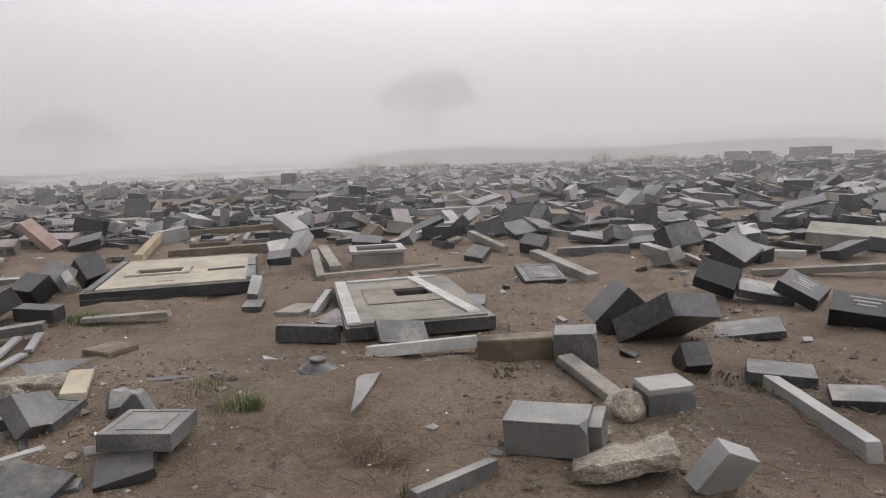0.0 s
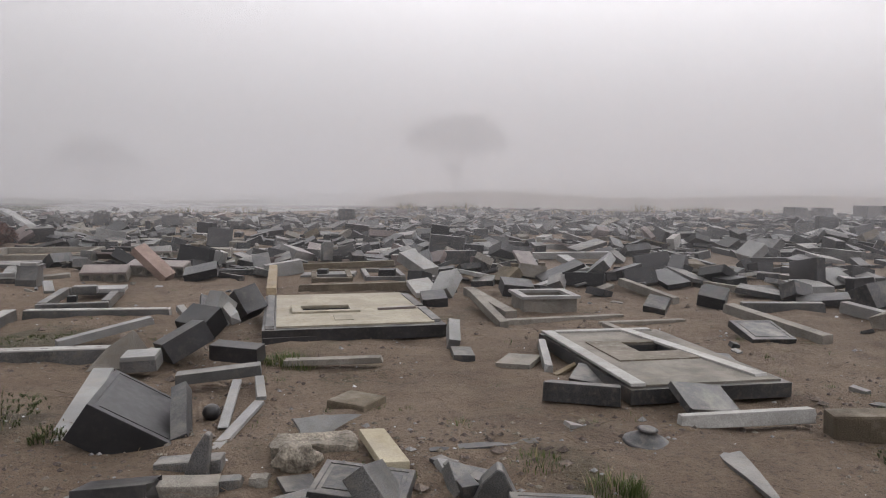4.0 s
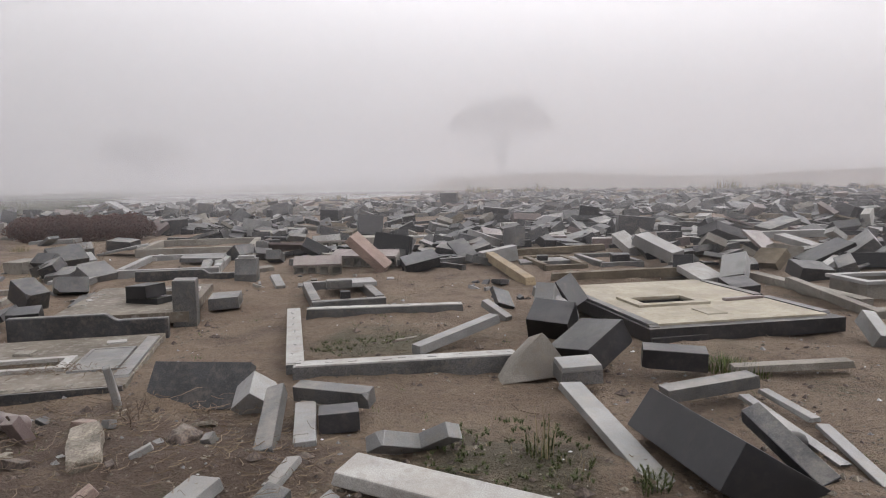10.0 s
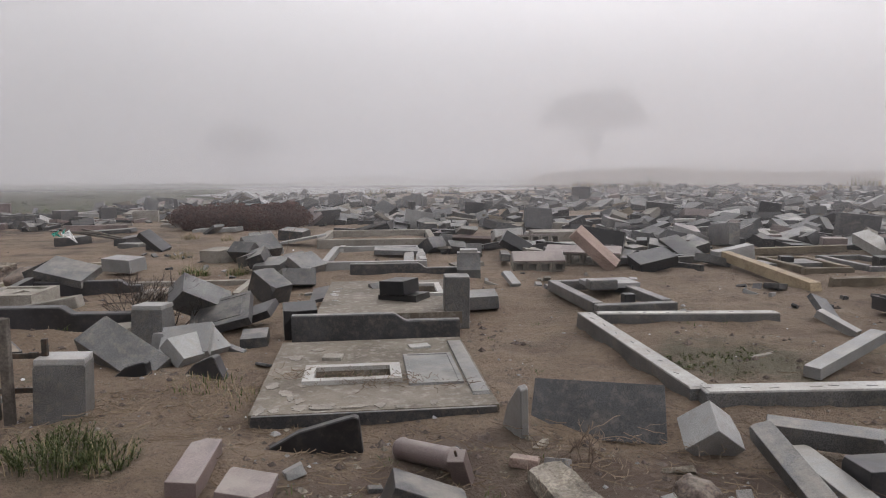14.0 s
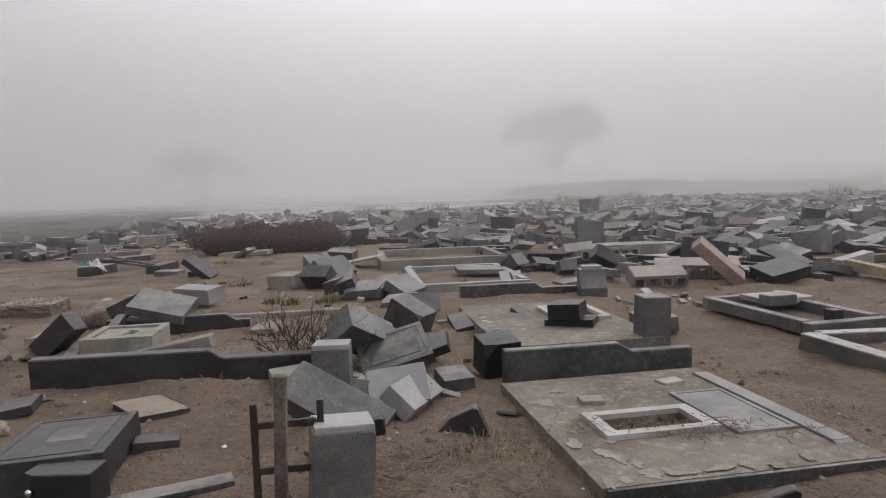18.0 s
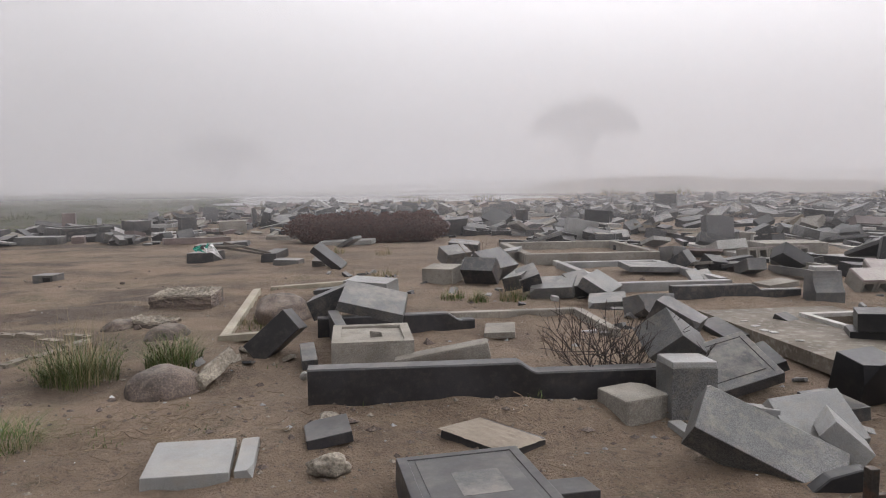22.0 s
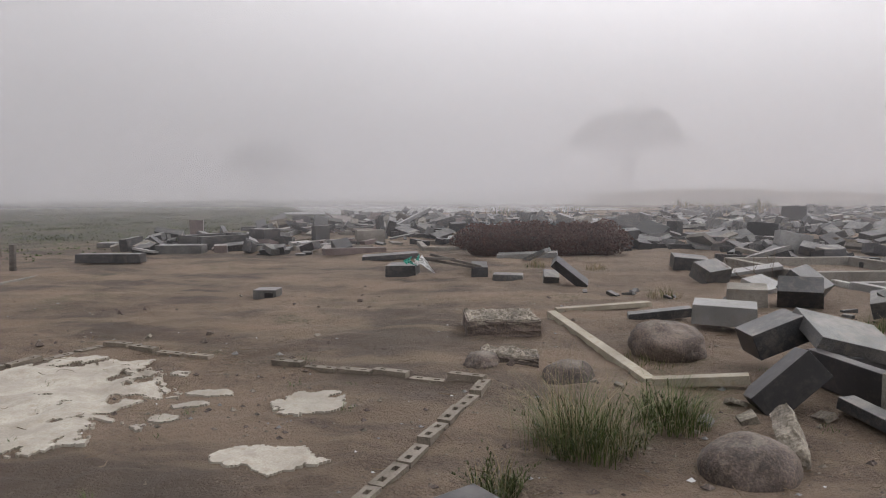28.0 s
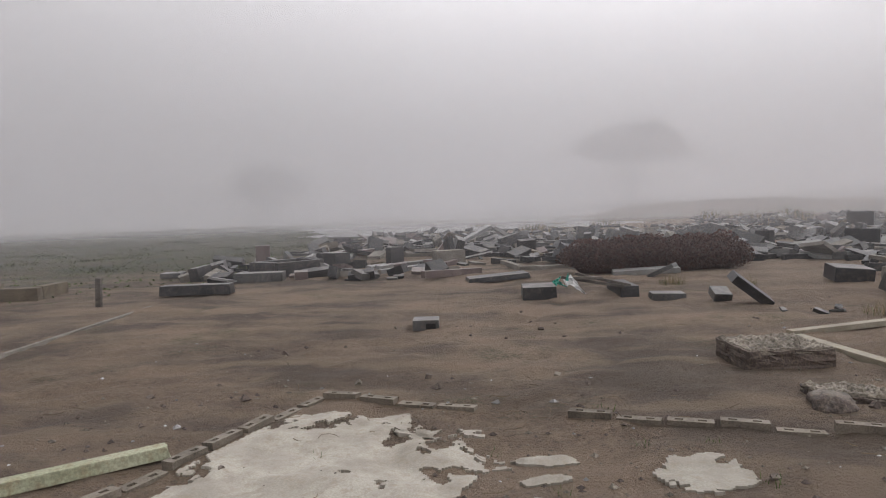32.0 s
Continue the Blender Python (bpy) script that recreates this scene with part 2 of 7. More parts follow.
def fine_relief(x, y):
    """Trampled sand and the small banks and hollows of the near ground."""
    bank = 0.0
    if 1 < y < 13:
        bank = sum(h * math.exp(-((x - cx) / rx) ** 2 - ((y - cy) / ry) ** 2) for cx, cy, rx, ry, h in DRIFTS)
    return bank + 0.036 * noise.noise((x * 2.3, y * 2.3, 4.0)) + 0.028 * noise.noise((x * 4.7, y * 4.7, 2.0)) + 0.009 * noise.noise((x * 9.0, y * 9.0, 7.0))


def surface_z(x, y):
    """The height of the trampled surface."""
    return ground_z(x, y) + fine_relief(x, y)


def build_ground():
    xs, ys = axis(-900, 900, -25, 5, 0.11), axis(-300, 1300, 2.4, 13, 0.11)
    verts = [(x, y, ground_z(x, y) + fine_relief(x, y)) for y in ys for x in xs]
    nx = len(xs)
    faces = [(j * nx + i, j * nx + i + 1, j * nx + nx + i + 1, j * nx + nx + i) for j in range(len(ys) - 1) for i in range(nx - 1)]
    me = bpy.data.meshes.new("ground")
    me.from_pydata(verts, [], faces)
    me.polygons.foreach_set("use_smooth", [True] * len(faces))
    me.materials.append(ground_material())
    return tagged(new("ground", me), "damp brown sand trampled and littered with gravel", "ground", kind="structure")


def ground_material():
    m = bpy.data.materials.new("damp_sand")
    m.use_nodes = True
    n, l = m.node_tree.nodes, m.node_tree.links
    bsdf = n["Principled BSDF"]
    geo, sep = n.new("ShaderNodeNewGeometry"), n.new("ShaderNodeSeparateXYZ")
    l.new(geo.outputs["Position"], sep.inputs[0])

    def tex(scale, detail, seed):
        t, mp = n.new("ShaderNodeTexNoise"), n.new("ShaderNodeMapping")
        mp.inputs["Location"].default_value = (seed, seed * 1.7, 0)
        l.new(geo.outputs["Position"], mp.inputs[0])
        l.new(mp.outputs[0], t.inputs["Vector"])
        t.inputs["Scale"].default_value, t.inputs["Detail"].default_value, t.inputs["Roughness"].default_value = scale, detail, 0.62
        return t.outputs["Fac"]

    def ramp(fac, p0, p1):
        r = n.new("ShaderNodeMapRange")
        r.interpolation_type = "SMOOTHSTEP"
        r.inputs["From Min"].default_value, r.inputs["From Max"].default_value = p0, p1
        l.new(fac, r.inputs["Value"])
        return r.outputs[0]

    def mix(fac, a, b, kind="MIX"):
        x = n.new("ShaderNodeMixRGB")
        x.blend_type = kind
        for sock, v in zip(x.inputs, (fac, a, b)):
            if isinstance(v, (int, float)):
                sock.default_value = v
            elif isinstance(v, tuple):
                sock.default_value = (*v, 1)
            else:
                l.new(v, sock)
        return x.outputs[0]

    def times(a, b):
        x = n.new("ShaderNodeMath")
        x.operation = "MULTIPLY"
        for sock, v in zip(x.inputs, (a, b)):
            if isinstance(v, (int, float)):
                sock.default_value = v
            else:
                l.new(v, sock)
        return x.outputs[0]

    col = mix(ramp(tex(0.35, 5, 3), 0.35, 0.65), (0.175, 0.126, 0.086), (0.232, 0.175, 0.125))
    col = mix(times(ramp(tex(1.3, 7, 11), 0.5, 0.68), 0.7), col, (0.110, 0.077, 0.052))
    col = mix(times(ramp(tex(6.0, 6, 23), 0.52, 0.72), 0.5), col, (0.122, 0.088, 0.060))
    col = mix(times(ramp(tex(22.0, 8, 81), 0.52, 0.64), 0.6), col, (0.087, 0.064, 0.044))
    col = mix(times(ramp(tex(13.0, 8, 91), 0.53, 0.66), 0.45), col, (0.271, 0.210, 0.154))
    col = mix(times(ramp(tex(45.0, 4, 5), 0.56, 0.7), 0.7), col, (0.065, 0.053, 0.043))
    col = mix(times(ramp(tex(95.0, 3, 31), 0.63, 0.7), 0.6), col, (0.367, 0.313, 0.253))
    grit = times(ramp(sep.outputs["X"], -13.0, -19.0), ramp(tex(0.5, 6, 41), 0.4, 0.62))
    col = mix(times(grit, 0.85), col, (0.072, 0.055, 0.041))
    lane, mp = n.new("ShaderNodeTexNoise"), n.new("ShaderNodeMapping")
    mp.inputs["Scale"].default_value, mp.inputs["Rotation"].default_value = (0.3, 0.95, 1.0), (0, 0, -0.2)
    l.new(geo.outputs["Position"], mp.inputs[0])
    l.new(mp.outputs[0], lane.inputs["Vector"])
    lane.inputs["Scale"].default_value, lane.inputs["Detail"].default_value, lane.inputs["Roughness"].default_value = 1.6, 7.0, 0.6
    lanes = times(ramp(sep.outputs["X"], -12.0, -17.0), ramp(lane.outputs["Fac"], 0.47, 0.6))
    col = mix(times(lanes, 0.6), col, (0.253, 0.190, 0.135))
    green = times(ramp(sep.outputs["Y"], 17.0, 26.0), ramp(sep.outputs["X"], -22.0, -31.0))
    col = mix(times(green, 0.92), col, mix(ramp(tex(0.3, 8, 51), 0.42, 0.58), (0.026, 0.036, 0.014), (0.06, 0.054, 0.028)))
    dry = times(ramp(sep.outputs["Y"], 60.0, 110.0), 0.85)
    col = mix(dry, col, mix(ramp(tex(0.07, 6, 61), 0.4, 0.6), (0.175, 0.136, 0.079), (0.096, 0.082, 0.044)))
    for cx, cy, reach, soil in ((-7.7, 5.35, 1.2, (0.082, 0.055, 0.041)), (-9.0, 5.5, 1.0, (0.095, 0.066, 0.05)), (-5.85, 5.35, 0.85, (0.06, 0.055, 0.03)), (-6.9, 8.3, 0.9, (0.075, 0.072, 0.04)), (-1.7, 4.7, 0.45, (0.07, 0.065, 0.035)), (-11.0, 5.8, 0.6, (0.075, 0.065, 0.04)), (-3.9, 7.6, 0.5, (0.085, 0.078, 0.045)), (2.3, 4.0, 1.2, (0.1, 0.068, 0.055)), (-0.5, 3.85, 0.5, (0.1, 0.07, 0.052)), (-8.9, 6.1, 0.7, (0.11, 0.08, 0.06))):
        gap = n.new("ShaderNodeVectorMath")
        gap.operation, gap.inputs[1].default_value = "DISTANCE", (cx, cy, -0.15)
        l.new(geo.outputs["Position"], gap.inputs[0])
        fray = n.new("ShaderNodeMath")
        fray.operation, fray.inputs[1].default_value = "MULTIPLY_ADD", 1.6
        l.new(tex(2.6, 7, cx + 40), fray.inputs[0])
        l.new(gap.outputs["Value"], fray.inputs[2])
        col = mix(times(ramp(fray.outputs[0], reach + 0.75, reach + 0.2), 0.8), col, soil)
    col = mix(times(times(ramp(tex(1.1, 7, 131), 0.56, 0.7), ramp(tex(19.0, 6, 141), 0.42, 0.6)), 0.65), col, (0.062, 0.066, 0.03))
    # Ground tone falls from 0.92 to 0.84 between x -11 and -5.
    damp = n.new("ShaderNodeMapRange")
    damp.interpolation_type = "SMOOTHSTEP"
    damp.inputs["From Min"].default_value, damp.inputs["From Max"].default_value = -11.0, -5.0
    damp.inputs["To Min"].default_value, damp.inputs["To Max"].default_value = 0.92, 0.84
    l.new(sep.outputs["X"], damp.inputs["Value"])
    col = mix(1.0, col, damp.outputs[0], "MULTIPLY")
    col = mix(1.0, col, (1.035, 1.0, 0.98), "MULTIPLY")
    l.new(col, bsdf.inputs["Base Color"])
    bsdf.inputs["Roughness"].default_value = 0.85
    bp = n.new("ShaderNodeBump")
    bp.inputs["Strength"].default_value, bp.inputs["Distance"].default_value = 1.0, 0.09
    l.new(mix(0.45, mix(0.5, tex(5.5, 8, 71), tex(17.0, 8, 77)), tex(60.0, 5, 5)), bp.inputs["Height"])
    l.new(bp.outputs[0], bsdf.inputs["Normal"])
    return m


GROUND = build_ground()


def build_pond():
    m = bpy.data.materials.new("still_water")
    m.use_nodes = True
    b = m.node_tree.nodes["Principled BSDF"]
    b.inputs["Base Color"].default_value, b.inputs["Roughness"].default_value = (0.12, 0.115, 0.105, 1), 0.28
    cells, verts, faces = {}, [], []
    size = 1.5

    def corner(i, k):
        if (i, k) not in cells:
            cells[(i, k)] = len(verts)
            verts.append((i * size, k * size, -0.1))
        return cells[(i, k)]

    for i in range(-52, 60):
        for k in range(18, 95):
            if pond((i + 0.5) * size, (k + 0.5) * size) > 0.12:
                faces.append((corner(i, k), corner(i + 1, k), corner(i + 1, k + 1), corner(i, k + 1)))
    me = bpy.data.meshes.new("water")
    me.from_pydata(verts, [], faces)
    me.materials.append(m)
    tagged(new("water", me), "still shallow flood water reflecting white fog", "pond", kind="structure")


build_pond()


# ---- fog: see-through sheets one behind the other stand in for haze, each clear at the ground and full at eye height ----
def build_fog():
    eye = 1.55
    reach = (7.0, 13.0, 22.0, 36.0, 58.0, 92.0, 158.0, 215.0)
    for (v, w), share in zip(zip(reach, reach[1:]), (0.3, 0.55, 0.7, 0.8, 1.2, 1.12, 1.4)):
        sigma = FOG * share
        m = bpy.data.materials.new("haze_sheet")
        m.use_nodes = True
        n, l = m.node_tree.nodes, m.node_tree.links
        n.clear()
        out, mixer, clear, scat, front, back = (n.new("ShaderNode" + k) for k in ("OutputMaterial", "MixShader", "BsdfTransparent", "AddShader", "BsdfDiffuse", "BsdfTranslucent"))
        # Haze brightness is put into the sheet colour, paler on the far sheets.
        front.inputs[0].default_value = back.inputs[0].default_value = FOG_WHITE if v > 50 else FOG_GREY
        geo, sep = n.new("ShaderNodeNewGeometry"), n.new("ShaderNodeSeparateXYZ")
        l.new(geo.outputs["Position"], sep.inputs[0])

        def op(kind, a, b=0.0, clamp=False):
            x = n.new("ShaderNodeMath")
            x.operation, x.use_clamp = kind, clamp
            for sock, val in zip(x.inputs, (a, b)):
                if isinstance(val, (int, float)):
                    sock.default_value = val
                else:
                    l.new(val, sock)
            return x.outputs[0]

        # Alpha imitates the haze that builds up over the ground behind the sheet.
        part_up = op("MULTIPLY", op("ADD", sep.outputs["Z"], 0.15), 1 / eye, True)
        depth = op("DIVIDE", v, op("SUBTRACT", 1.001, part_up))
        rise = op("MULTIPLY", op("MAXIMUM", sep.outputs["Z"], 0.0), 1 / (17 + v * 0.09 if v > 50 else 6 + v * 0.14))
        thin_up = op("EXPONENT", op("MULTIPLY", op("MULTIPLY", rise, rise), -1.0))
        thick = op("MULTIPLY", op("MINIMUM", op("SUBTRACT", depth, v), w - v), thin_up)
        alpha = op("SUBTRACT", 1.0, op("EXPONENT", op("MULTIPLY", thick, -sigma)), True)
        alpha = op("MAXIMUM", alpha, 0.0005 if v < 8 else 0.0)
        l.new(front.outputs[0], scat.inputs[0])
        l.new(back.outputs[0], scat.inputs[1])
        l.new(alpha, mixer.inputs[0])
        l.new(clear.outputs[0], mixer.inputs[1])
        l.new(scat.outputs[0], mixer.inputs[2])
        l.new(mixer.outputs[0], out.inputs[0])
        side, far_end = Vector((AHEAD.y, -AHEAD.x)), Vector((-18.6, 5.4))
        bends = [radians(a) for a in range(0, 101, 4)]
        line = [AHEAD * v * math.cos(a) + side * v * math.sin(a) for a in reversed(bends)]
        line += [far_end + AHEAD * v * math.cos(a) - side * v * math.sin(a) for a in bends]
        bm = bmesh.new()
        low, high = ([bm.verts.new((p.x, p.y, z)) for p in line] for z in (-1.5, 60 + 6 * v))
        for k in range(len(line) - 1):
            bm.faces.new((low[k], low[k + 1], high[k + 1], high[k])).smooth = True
        me = bpy.data.meshes.new("haze_sheet")
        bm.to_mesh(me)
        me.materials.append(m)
        tagged(new("haze_sheet", me), "see-through sheet painted as pale grey fog haze", "fog", kind="structure")


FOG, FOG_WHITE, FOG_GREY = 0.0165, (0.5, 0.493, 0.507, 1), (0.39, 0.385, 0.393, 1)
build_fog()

# ---- stones ----
FOOT = []
SET = {}


def part(name, bm, material, parent=None, label=""):
    me = bpy.data.meshes.new(name)
    bm.to_mesh(me)
    bm.free()
    me.materials.append(MAT[material] if isinstance(material, str) else material)
    ob = new(name, me)
    if parent:
        ob.parent = parent
    if label:
        tagged(ob, label)
    return ob


def brick_bm(l, w, h, edge=0.01, broken=0.0, rough=0.0, panel=0.0, seed=0):
    """A dressed block round its middle. broken: how far its far end is ragged, rough: how uneven its faces are, panel: a sunk border on top."""
    r = random.Random(seed)
    bm = bmesh.new()
    bmesh.ops.create_cube(bm, size=1.0)
    bmesh.ops.scale(bm, vec=(l, w, h), verts=bm.verts)
    if rough:
        bmesh.ops.subdivide_edges(bm, edges=bm.edges[:], cuts=9, use_grid_fill=True)
        for v in bm.verts:
            p = v.co * 6 + Vector((seed, seed * 2.3, 0))
            q = v.co * 19 + Vector((0, seed, seed))
            v.co += Vector(noise.noise_vector(p)) * rough + Vector(noise.noise_vector(q)) * rough * 0.55 + Vector(noise.noise_vector(q * 2.3)) * rough * 0.3
            k = Vector((v.co.x / l * 2, v.co.y / w * 2, v.co.z / h * 2))
            if k.length > 1.25:
                v.co *= 1 - 0.1 * min(1.0, (k.length - 1.25) / 0.45)
        return bm
    bmesh.ops.bevel(bm, geom=bm.edges[:], offset=min(edge, l * 0.2, w * 0.2, h * 0.2), segments=2, affect="EDGES", profile=0.6)
    taper = 1 - r.uniform(0.0, 0.04)
    for v in bm.verts:
        if v.co.z > 0:
            v.co.x, v.co.y = v.co.x * taper, v.co.y * taper
    for _ in range(r.choice((0, 1, 2, 2, 3)) if max(l, w) > 0.2 and min(l, w, h) > 0.025 else 0):
        c = Vector((r.choice((-1, 1)) * l, r.choice((-1, 1)) * w, r.choice((1, 1, -1)) * h)) * 0.5
        n = Vector((math.copysign(r.uniform(0.3, 1), c.x), math.copysign(r.uniform(0.3, 1), c.y), math.copysign(r.uniform(0.15, 1), c.z))).normalized()
        at = c - n * (r.uniform(0.04, 0.2) if r.random() < 0.8 else r.uniform(0.3, 0.6)) * min(0.09, min(l, w, h) * 0.6 + 0.015)
        bmesh.ops.bisect_plane(bm, geom=bm.verts[:] + bm.edges[:] + bm.faces[:], plane_co=at, plane_no=n, clear_outer=True)
        bmesh.ops.holes_fill(bm, edges=[e for e in bm.edges if e.is_boundary])
    if panel:
        top = max(bm.faces, key=lambda f: f.calc_center_median().z * 10 + f.calc_area())
        bmesh.ops.inset_region(bm, faces=[top], thickness=panel, depth=0.0)
        bmesh.ops.inset_region(bm, faces=[top], thickness=0.004, depth=-0.005)
    if broken:
        ends = [f for f in bm.faces if f.calc_center_median().x > l * 0.49 and abs(f.normal.x) > 0.9]
        es = list({e for f in ends for e in f.edges})
        bmesh.ops.subdivide_edges(bm, edges=es, cuts=3, use_grid_fill=True)
        for v in bm.verts:
            if v.co.x > l * 0.5 - edge * 1.5:
                v.co += Vector((-broken * (0.4 + 0.9 * noise.noise(v.co * 9 + Vector((seed, 0, 0)))) * l, 0, 0))
                v.co += Vector(noise.noise_vector(v.co * 25)) * 0.012
    return bm


NEXT = [0]


def tri_plate(name, p, q, peak, height, thick, lean, material, label):
    """A pointed piece of slab that stands on the line from p to q. peak: where along it the point is."""
    a, b = Vector(p), Vector(q)
    l = (b - a).length
    outline = [(0, -0.04), (l, -0.04), (l * peak + 0.03, height * 0.94), (l * peak, height), (l * peak * 0.45, height * 0.47 + 0.015)]
    bm = bmesh.new()
    sides = [[bm.verts.new((x, y, z)) for x, z in outline] for y in (-thick / 2, thick / 2)]
    bm.faces.new(sides[0])
    bm.faces.new(sides[1][::-1])
    for i in range(5):
        j = (i + 1) % 5
        bm.faces.new((sides[0][j], sides[0][i], sides[1][i], sides[1][j]))
    bmesh.ops.bevel(bm, geom=bm.edges[:], offset=0.006, segments=1, affect="EDGES")
    bmesh.ops.recalc_face_normals(bm, faces=bm.faces)
    ob = part(name, bm, material)
    ob.matrix_world = pose(a.x, a.y, surface_z(a.x, a.y), lean, 0, math.degrees(math.atan2(b.y - a.y, b.x - a.x)))
    FOOT.append(((a.x + b.x) / 2, (a.y + b.y) / 2, l * 0.5))
    tagged(ob, label, "stone fragment")


def stone(name, at, dim, rot, material, label, category="stone block", edge=0.005, broken=0.0, rough=0.0, panel=0.0, group="", lines=0, cap=0.0):
    NEXT[0] += 1
    turn = Euler([radians(a) for a in rot]).to_matrix()
    low = at[2] + min((turn @ Vector((sx * dim[0], sy * dim[1], sz * dim[2])) * 0.5).z for sx in (-1, 1) for sy in (-1, 1) for sz in (-1, 1))
    sunk = surface_z(at[0], at[1]) - low - 0.03 - 0.2 * min(dim)
    if sunk > 0 and away(at[0], at[1]) < 14 and max(abs(rot[0]), abs(rot[1])) < 15:
        eye = Vector((at[0] + 0.3, -0.295 * at[0], 1.6 + 0.0215 * at[0]))
        near = 1 - sunk / (eye.z - at[2])
        at, dim = tuple(eye + (Vector(at) - eye) * near), tuple(v * near for v in dim)
    ob = part(name, brick_bm(*dim, edge=edge, broken=broken, rough=rough, panel=panel, seed=NEXT[0]), material)
    ob.matrix_world = pose(*at, *rot)
    if panel:
        face = part("panel", brick_bm(dim[0] - 2 * panel - 0.06, dim[1] - 2 * panel - 0.06, 0.008, edge=0.002, seed=1), material, ob, "polished face panel")
        face.matrix_local = pose(0, 0, dim[2] / 2 - 0.005 + 0.001)
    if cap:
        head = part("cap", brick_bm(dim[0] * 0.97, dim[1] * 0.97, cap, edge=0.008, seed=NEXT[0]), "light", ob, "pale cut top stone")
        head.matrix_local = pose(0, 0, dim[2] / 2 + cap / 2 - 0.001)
    for i in range(lines):
        bar = part("inscription", brick_bm(dim[0] * (0.5 - 0.12 * (i % 3)), 0.022, 0.004, edge=0.001), "light", ob, "worn pale inscription line")
        bar.matrix_local = pose(0, dim[1] * (0.26 - 0.5 * i / max(1, lines)), dim[2] / 2 + 0.001)
    FOOT.append((at[0], at[1], max(dim[0], dim[1]) * 0.5))
    return tagged(ob, label, category, group)


# ---- leaves ----
def leaf_material(name, a, b, rough=0.6):
    m = bpy.data.materials.new(name)
    m.use_nodes = True
    n, l = m.node_tree.nodes, m.node_tree.links
    geo, mixer = n.new("ShaderNodeNewGeometry"), n.new("ShaderNodeMixRGB")
    mixer.inputs[1].default_value, mixer.inputs[2].default_value = (*a, 1), (*b, 1)
    l.new(geo.outputs["Random Per Island"], mixer.inputs[0])
    l.new(mixer.outputs[0], n["Principled BSDF"].inputs["Base Color"])
    n["Principled BSDF"].inputs["Roughness"].default_value = rough
    n["Principled BSDF"].inputs["Specular IOR Level"].default_value = 0.2
    return m


LEAF = {
    "far": leaf_material("far_foliage", (0.08, 0.073, 0.058), (0.14, 0.128, 0.1)),
    "grass": leaf_material("grass_blades", (0.045, 0.078, 0.02), (0.125, 0.15, 0.05)),
    "dry": leaf_material("dry_stalks", (0.22, 0.17, 0.1), (0.36, 0.29, 0.18)),
    "weed": leaf_material("dark_weed", (0.03, 0.042, 0.015), (0.11, 0.125, 0.048)),
    "hedge": leaf_material("red_brown_hedge_leaves", (0.035, 0.016, 0.011), (0.12, 0.05, 0.034)),
    "straw": leaf_material("litter_straw", (0.11, 0.078, 0.05), (0.25, 0.19, 0.13)),
}


# ---- stones set down one by one ----
stone("granite_plinth", (-1.842, 3.96, -0.014), (0.431, 0.45, 0.107), (-2.9, 2, 1), "grey", "grey granite headstone base with incised border lying flat", panel=0.05)
stone("granite_fragment", (-2.326, 4.726, -0.105), (0.215, 0.205, 0.040), (25.4, 16.2, 35.4), "light", "pale granite fragment leaning against a fallen base")
stone("stone_slab", (-2.776, 4.897, -0.022), (0.172, 0.567, 0.049), (1.1, 5.1, 21.5), "beige", "clean beige stone slab lying on sand")
stone("sandstone_block", (-3.108, 6.110, -0.126), (0.352, 0.340, 0.095), (-0.9, 0.5, -25.4), "brown", "brown moss-stained sandstone block half sunk in sand", edge=0.02)
stone("stone_slab", (-0.424, 5.975, -0.01), (0.464, 0.336, 0.053), (23.9, 7.8, 16.4), "mid", "blue-grey granite slab leaning on a grave kerb")
stone("kerbstone", (-0.237, 5.662, -0.049), (0.975, 0.106, 0.097), (-8, -4, 0.4), "white", "worn white terrazzo kerbstone lying on sand", broken=0.06)
stone("granite_plinth", (0.551, 3.734, 0.001), (0.474, 0.27, 0.208), (4.2, -2.2, -19.3), "grey", "grey granite block with a sawn joint line")
stone("granite_block", (0.825, 3.7, -0.01), (0.075, 0.28, 0.19), (4.2, -2.2, -19.3), "grey", "narrow grey granite block beside a split base")
stone("granite_block", (1.375, 4.374, -0.090), (0.328, 0.262, 0.171), (0.4, -1.9, 8.2), "grey", "square grey granite plinth block", cap=0.04)
stone("plinth_block", (0.983, 5.165, 0.06), (0.328, 0.24, 0.27), (4, -3, -12), "grey", "tall grey granite plinth block standing upright")
stone("sandstone_beam", (0.54, 5.409, -0.01), (0.63, 0.2, 0.2), (-0.5, -3.9, -8), "brown", "dark brown weathered sandstone beam", edge=0.02, broken=0.05)
stone("kerbstone", (0.988, 4.665, -0.03), (0.13, 0.77, 0.07), (6, -3.8, 18.4), "concrete", "weathered concrete kerbstone with chipped edge", edge=0.015)
stone("field_stone", (0.909, 3.434, -0.056), (0.547, 0.338, 0.095), (-6.9, -15.7, -13.7), "rock", "long rough cream field stone", rough=0.03)
stone("kerbstone", (0.008, 3.369, -0.131), (0.566, 0.063, 0.119), (0.1, 1.0, 40.3), "grey", "grey granite kerbstone tipped on its edge")
stone("granite_block", (1.324, 3.192, -0.010), (0.255, 0.275, 0.100), (113.0, 25.2, 27.0), "light", "pale granite block tipped into gravel")
stone("headstone", (1.845, 5.663, 0.121), (0.617, 0.212, 0.624), (57.9, 10.0, 32.0), "mid", "dark grey granite headstone toppled on its face")
stone("headstone", (1.574, 6.139, 0.060), (0.441, 0.461, 0.399), (0.0, -45.4, 2.2), "dark", "dark granite headstone block standing on one corner")
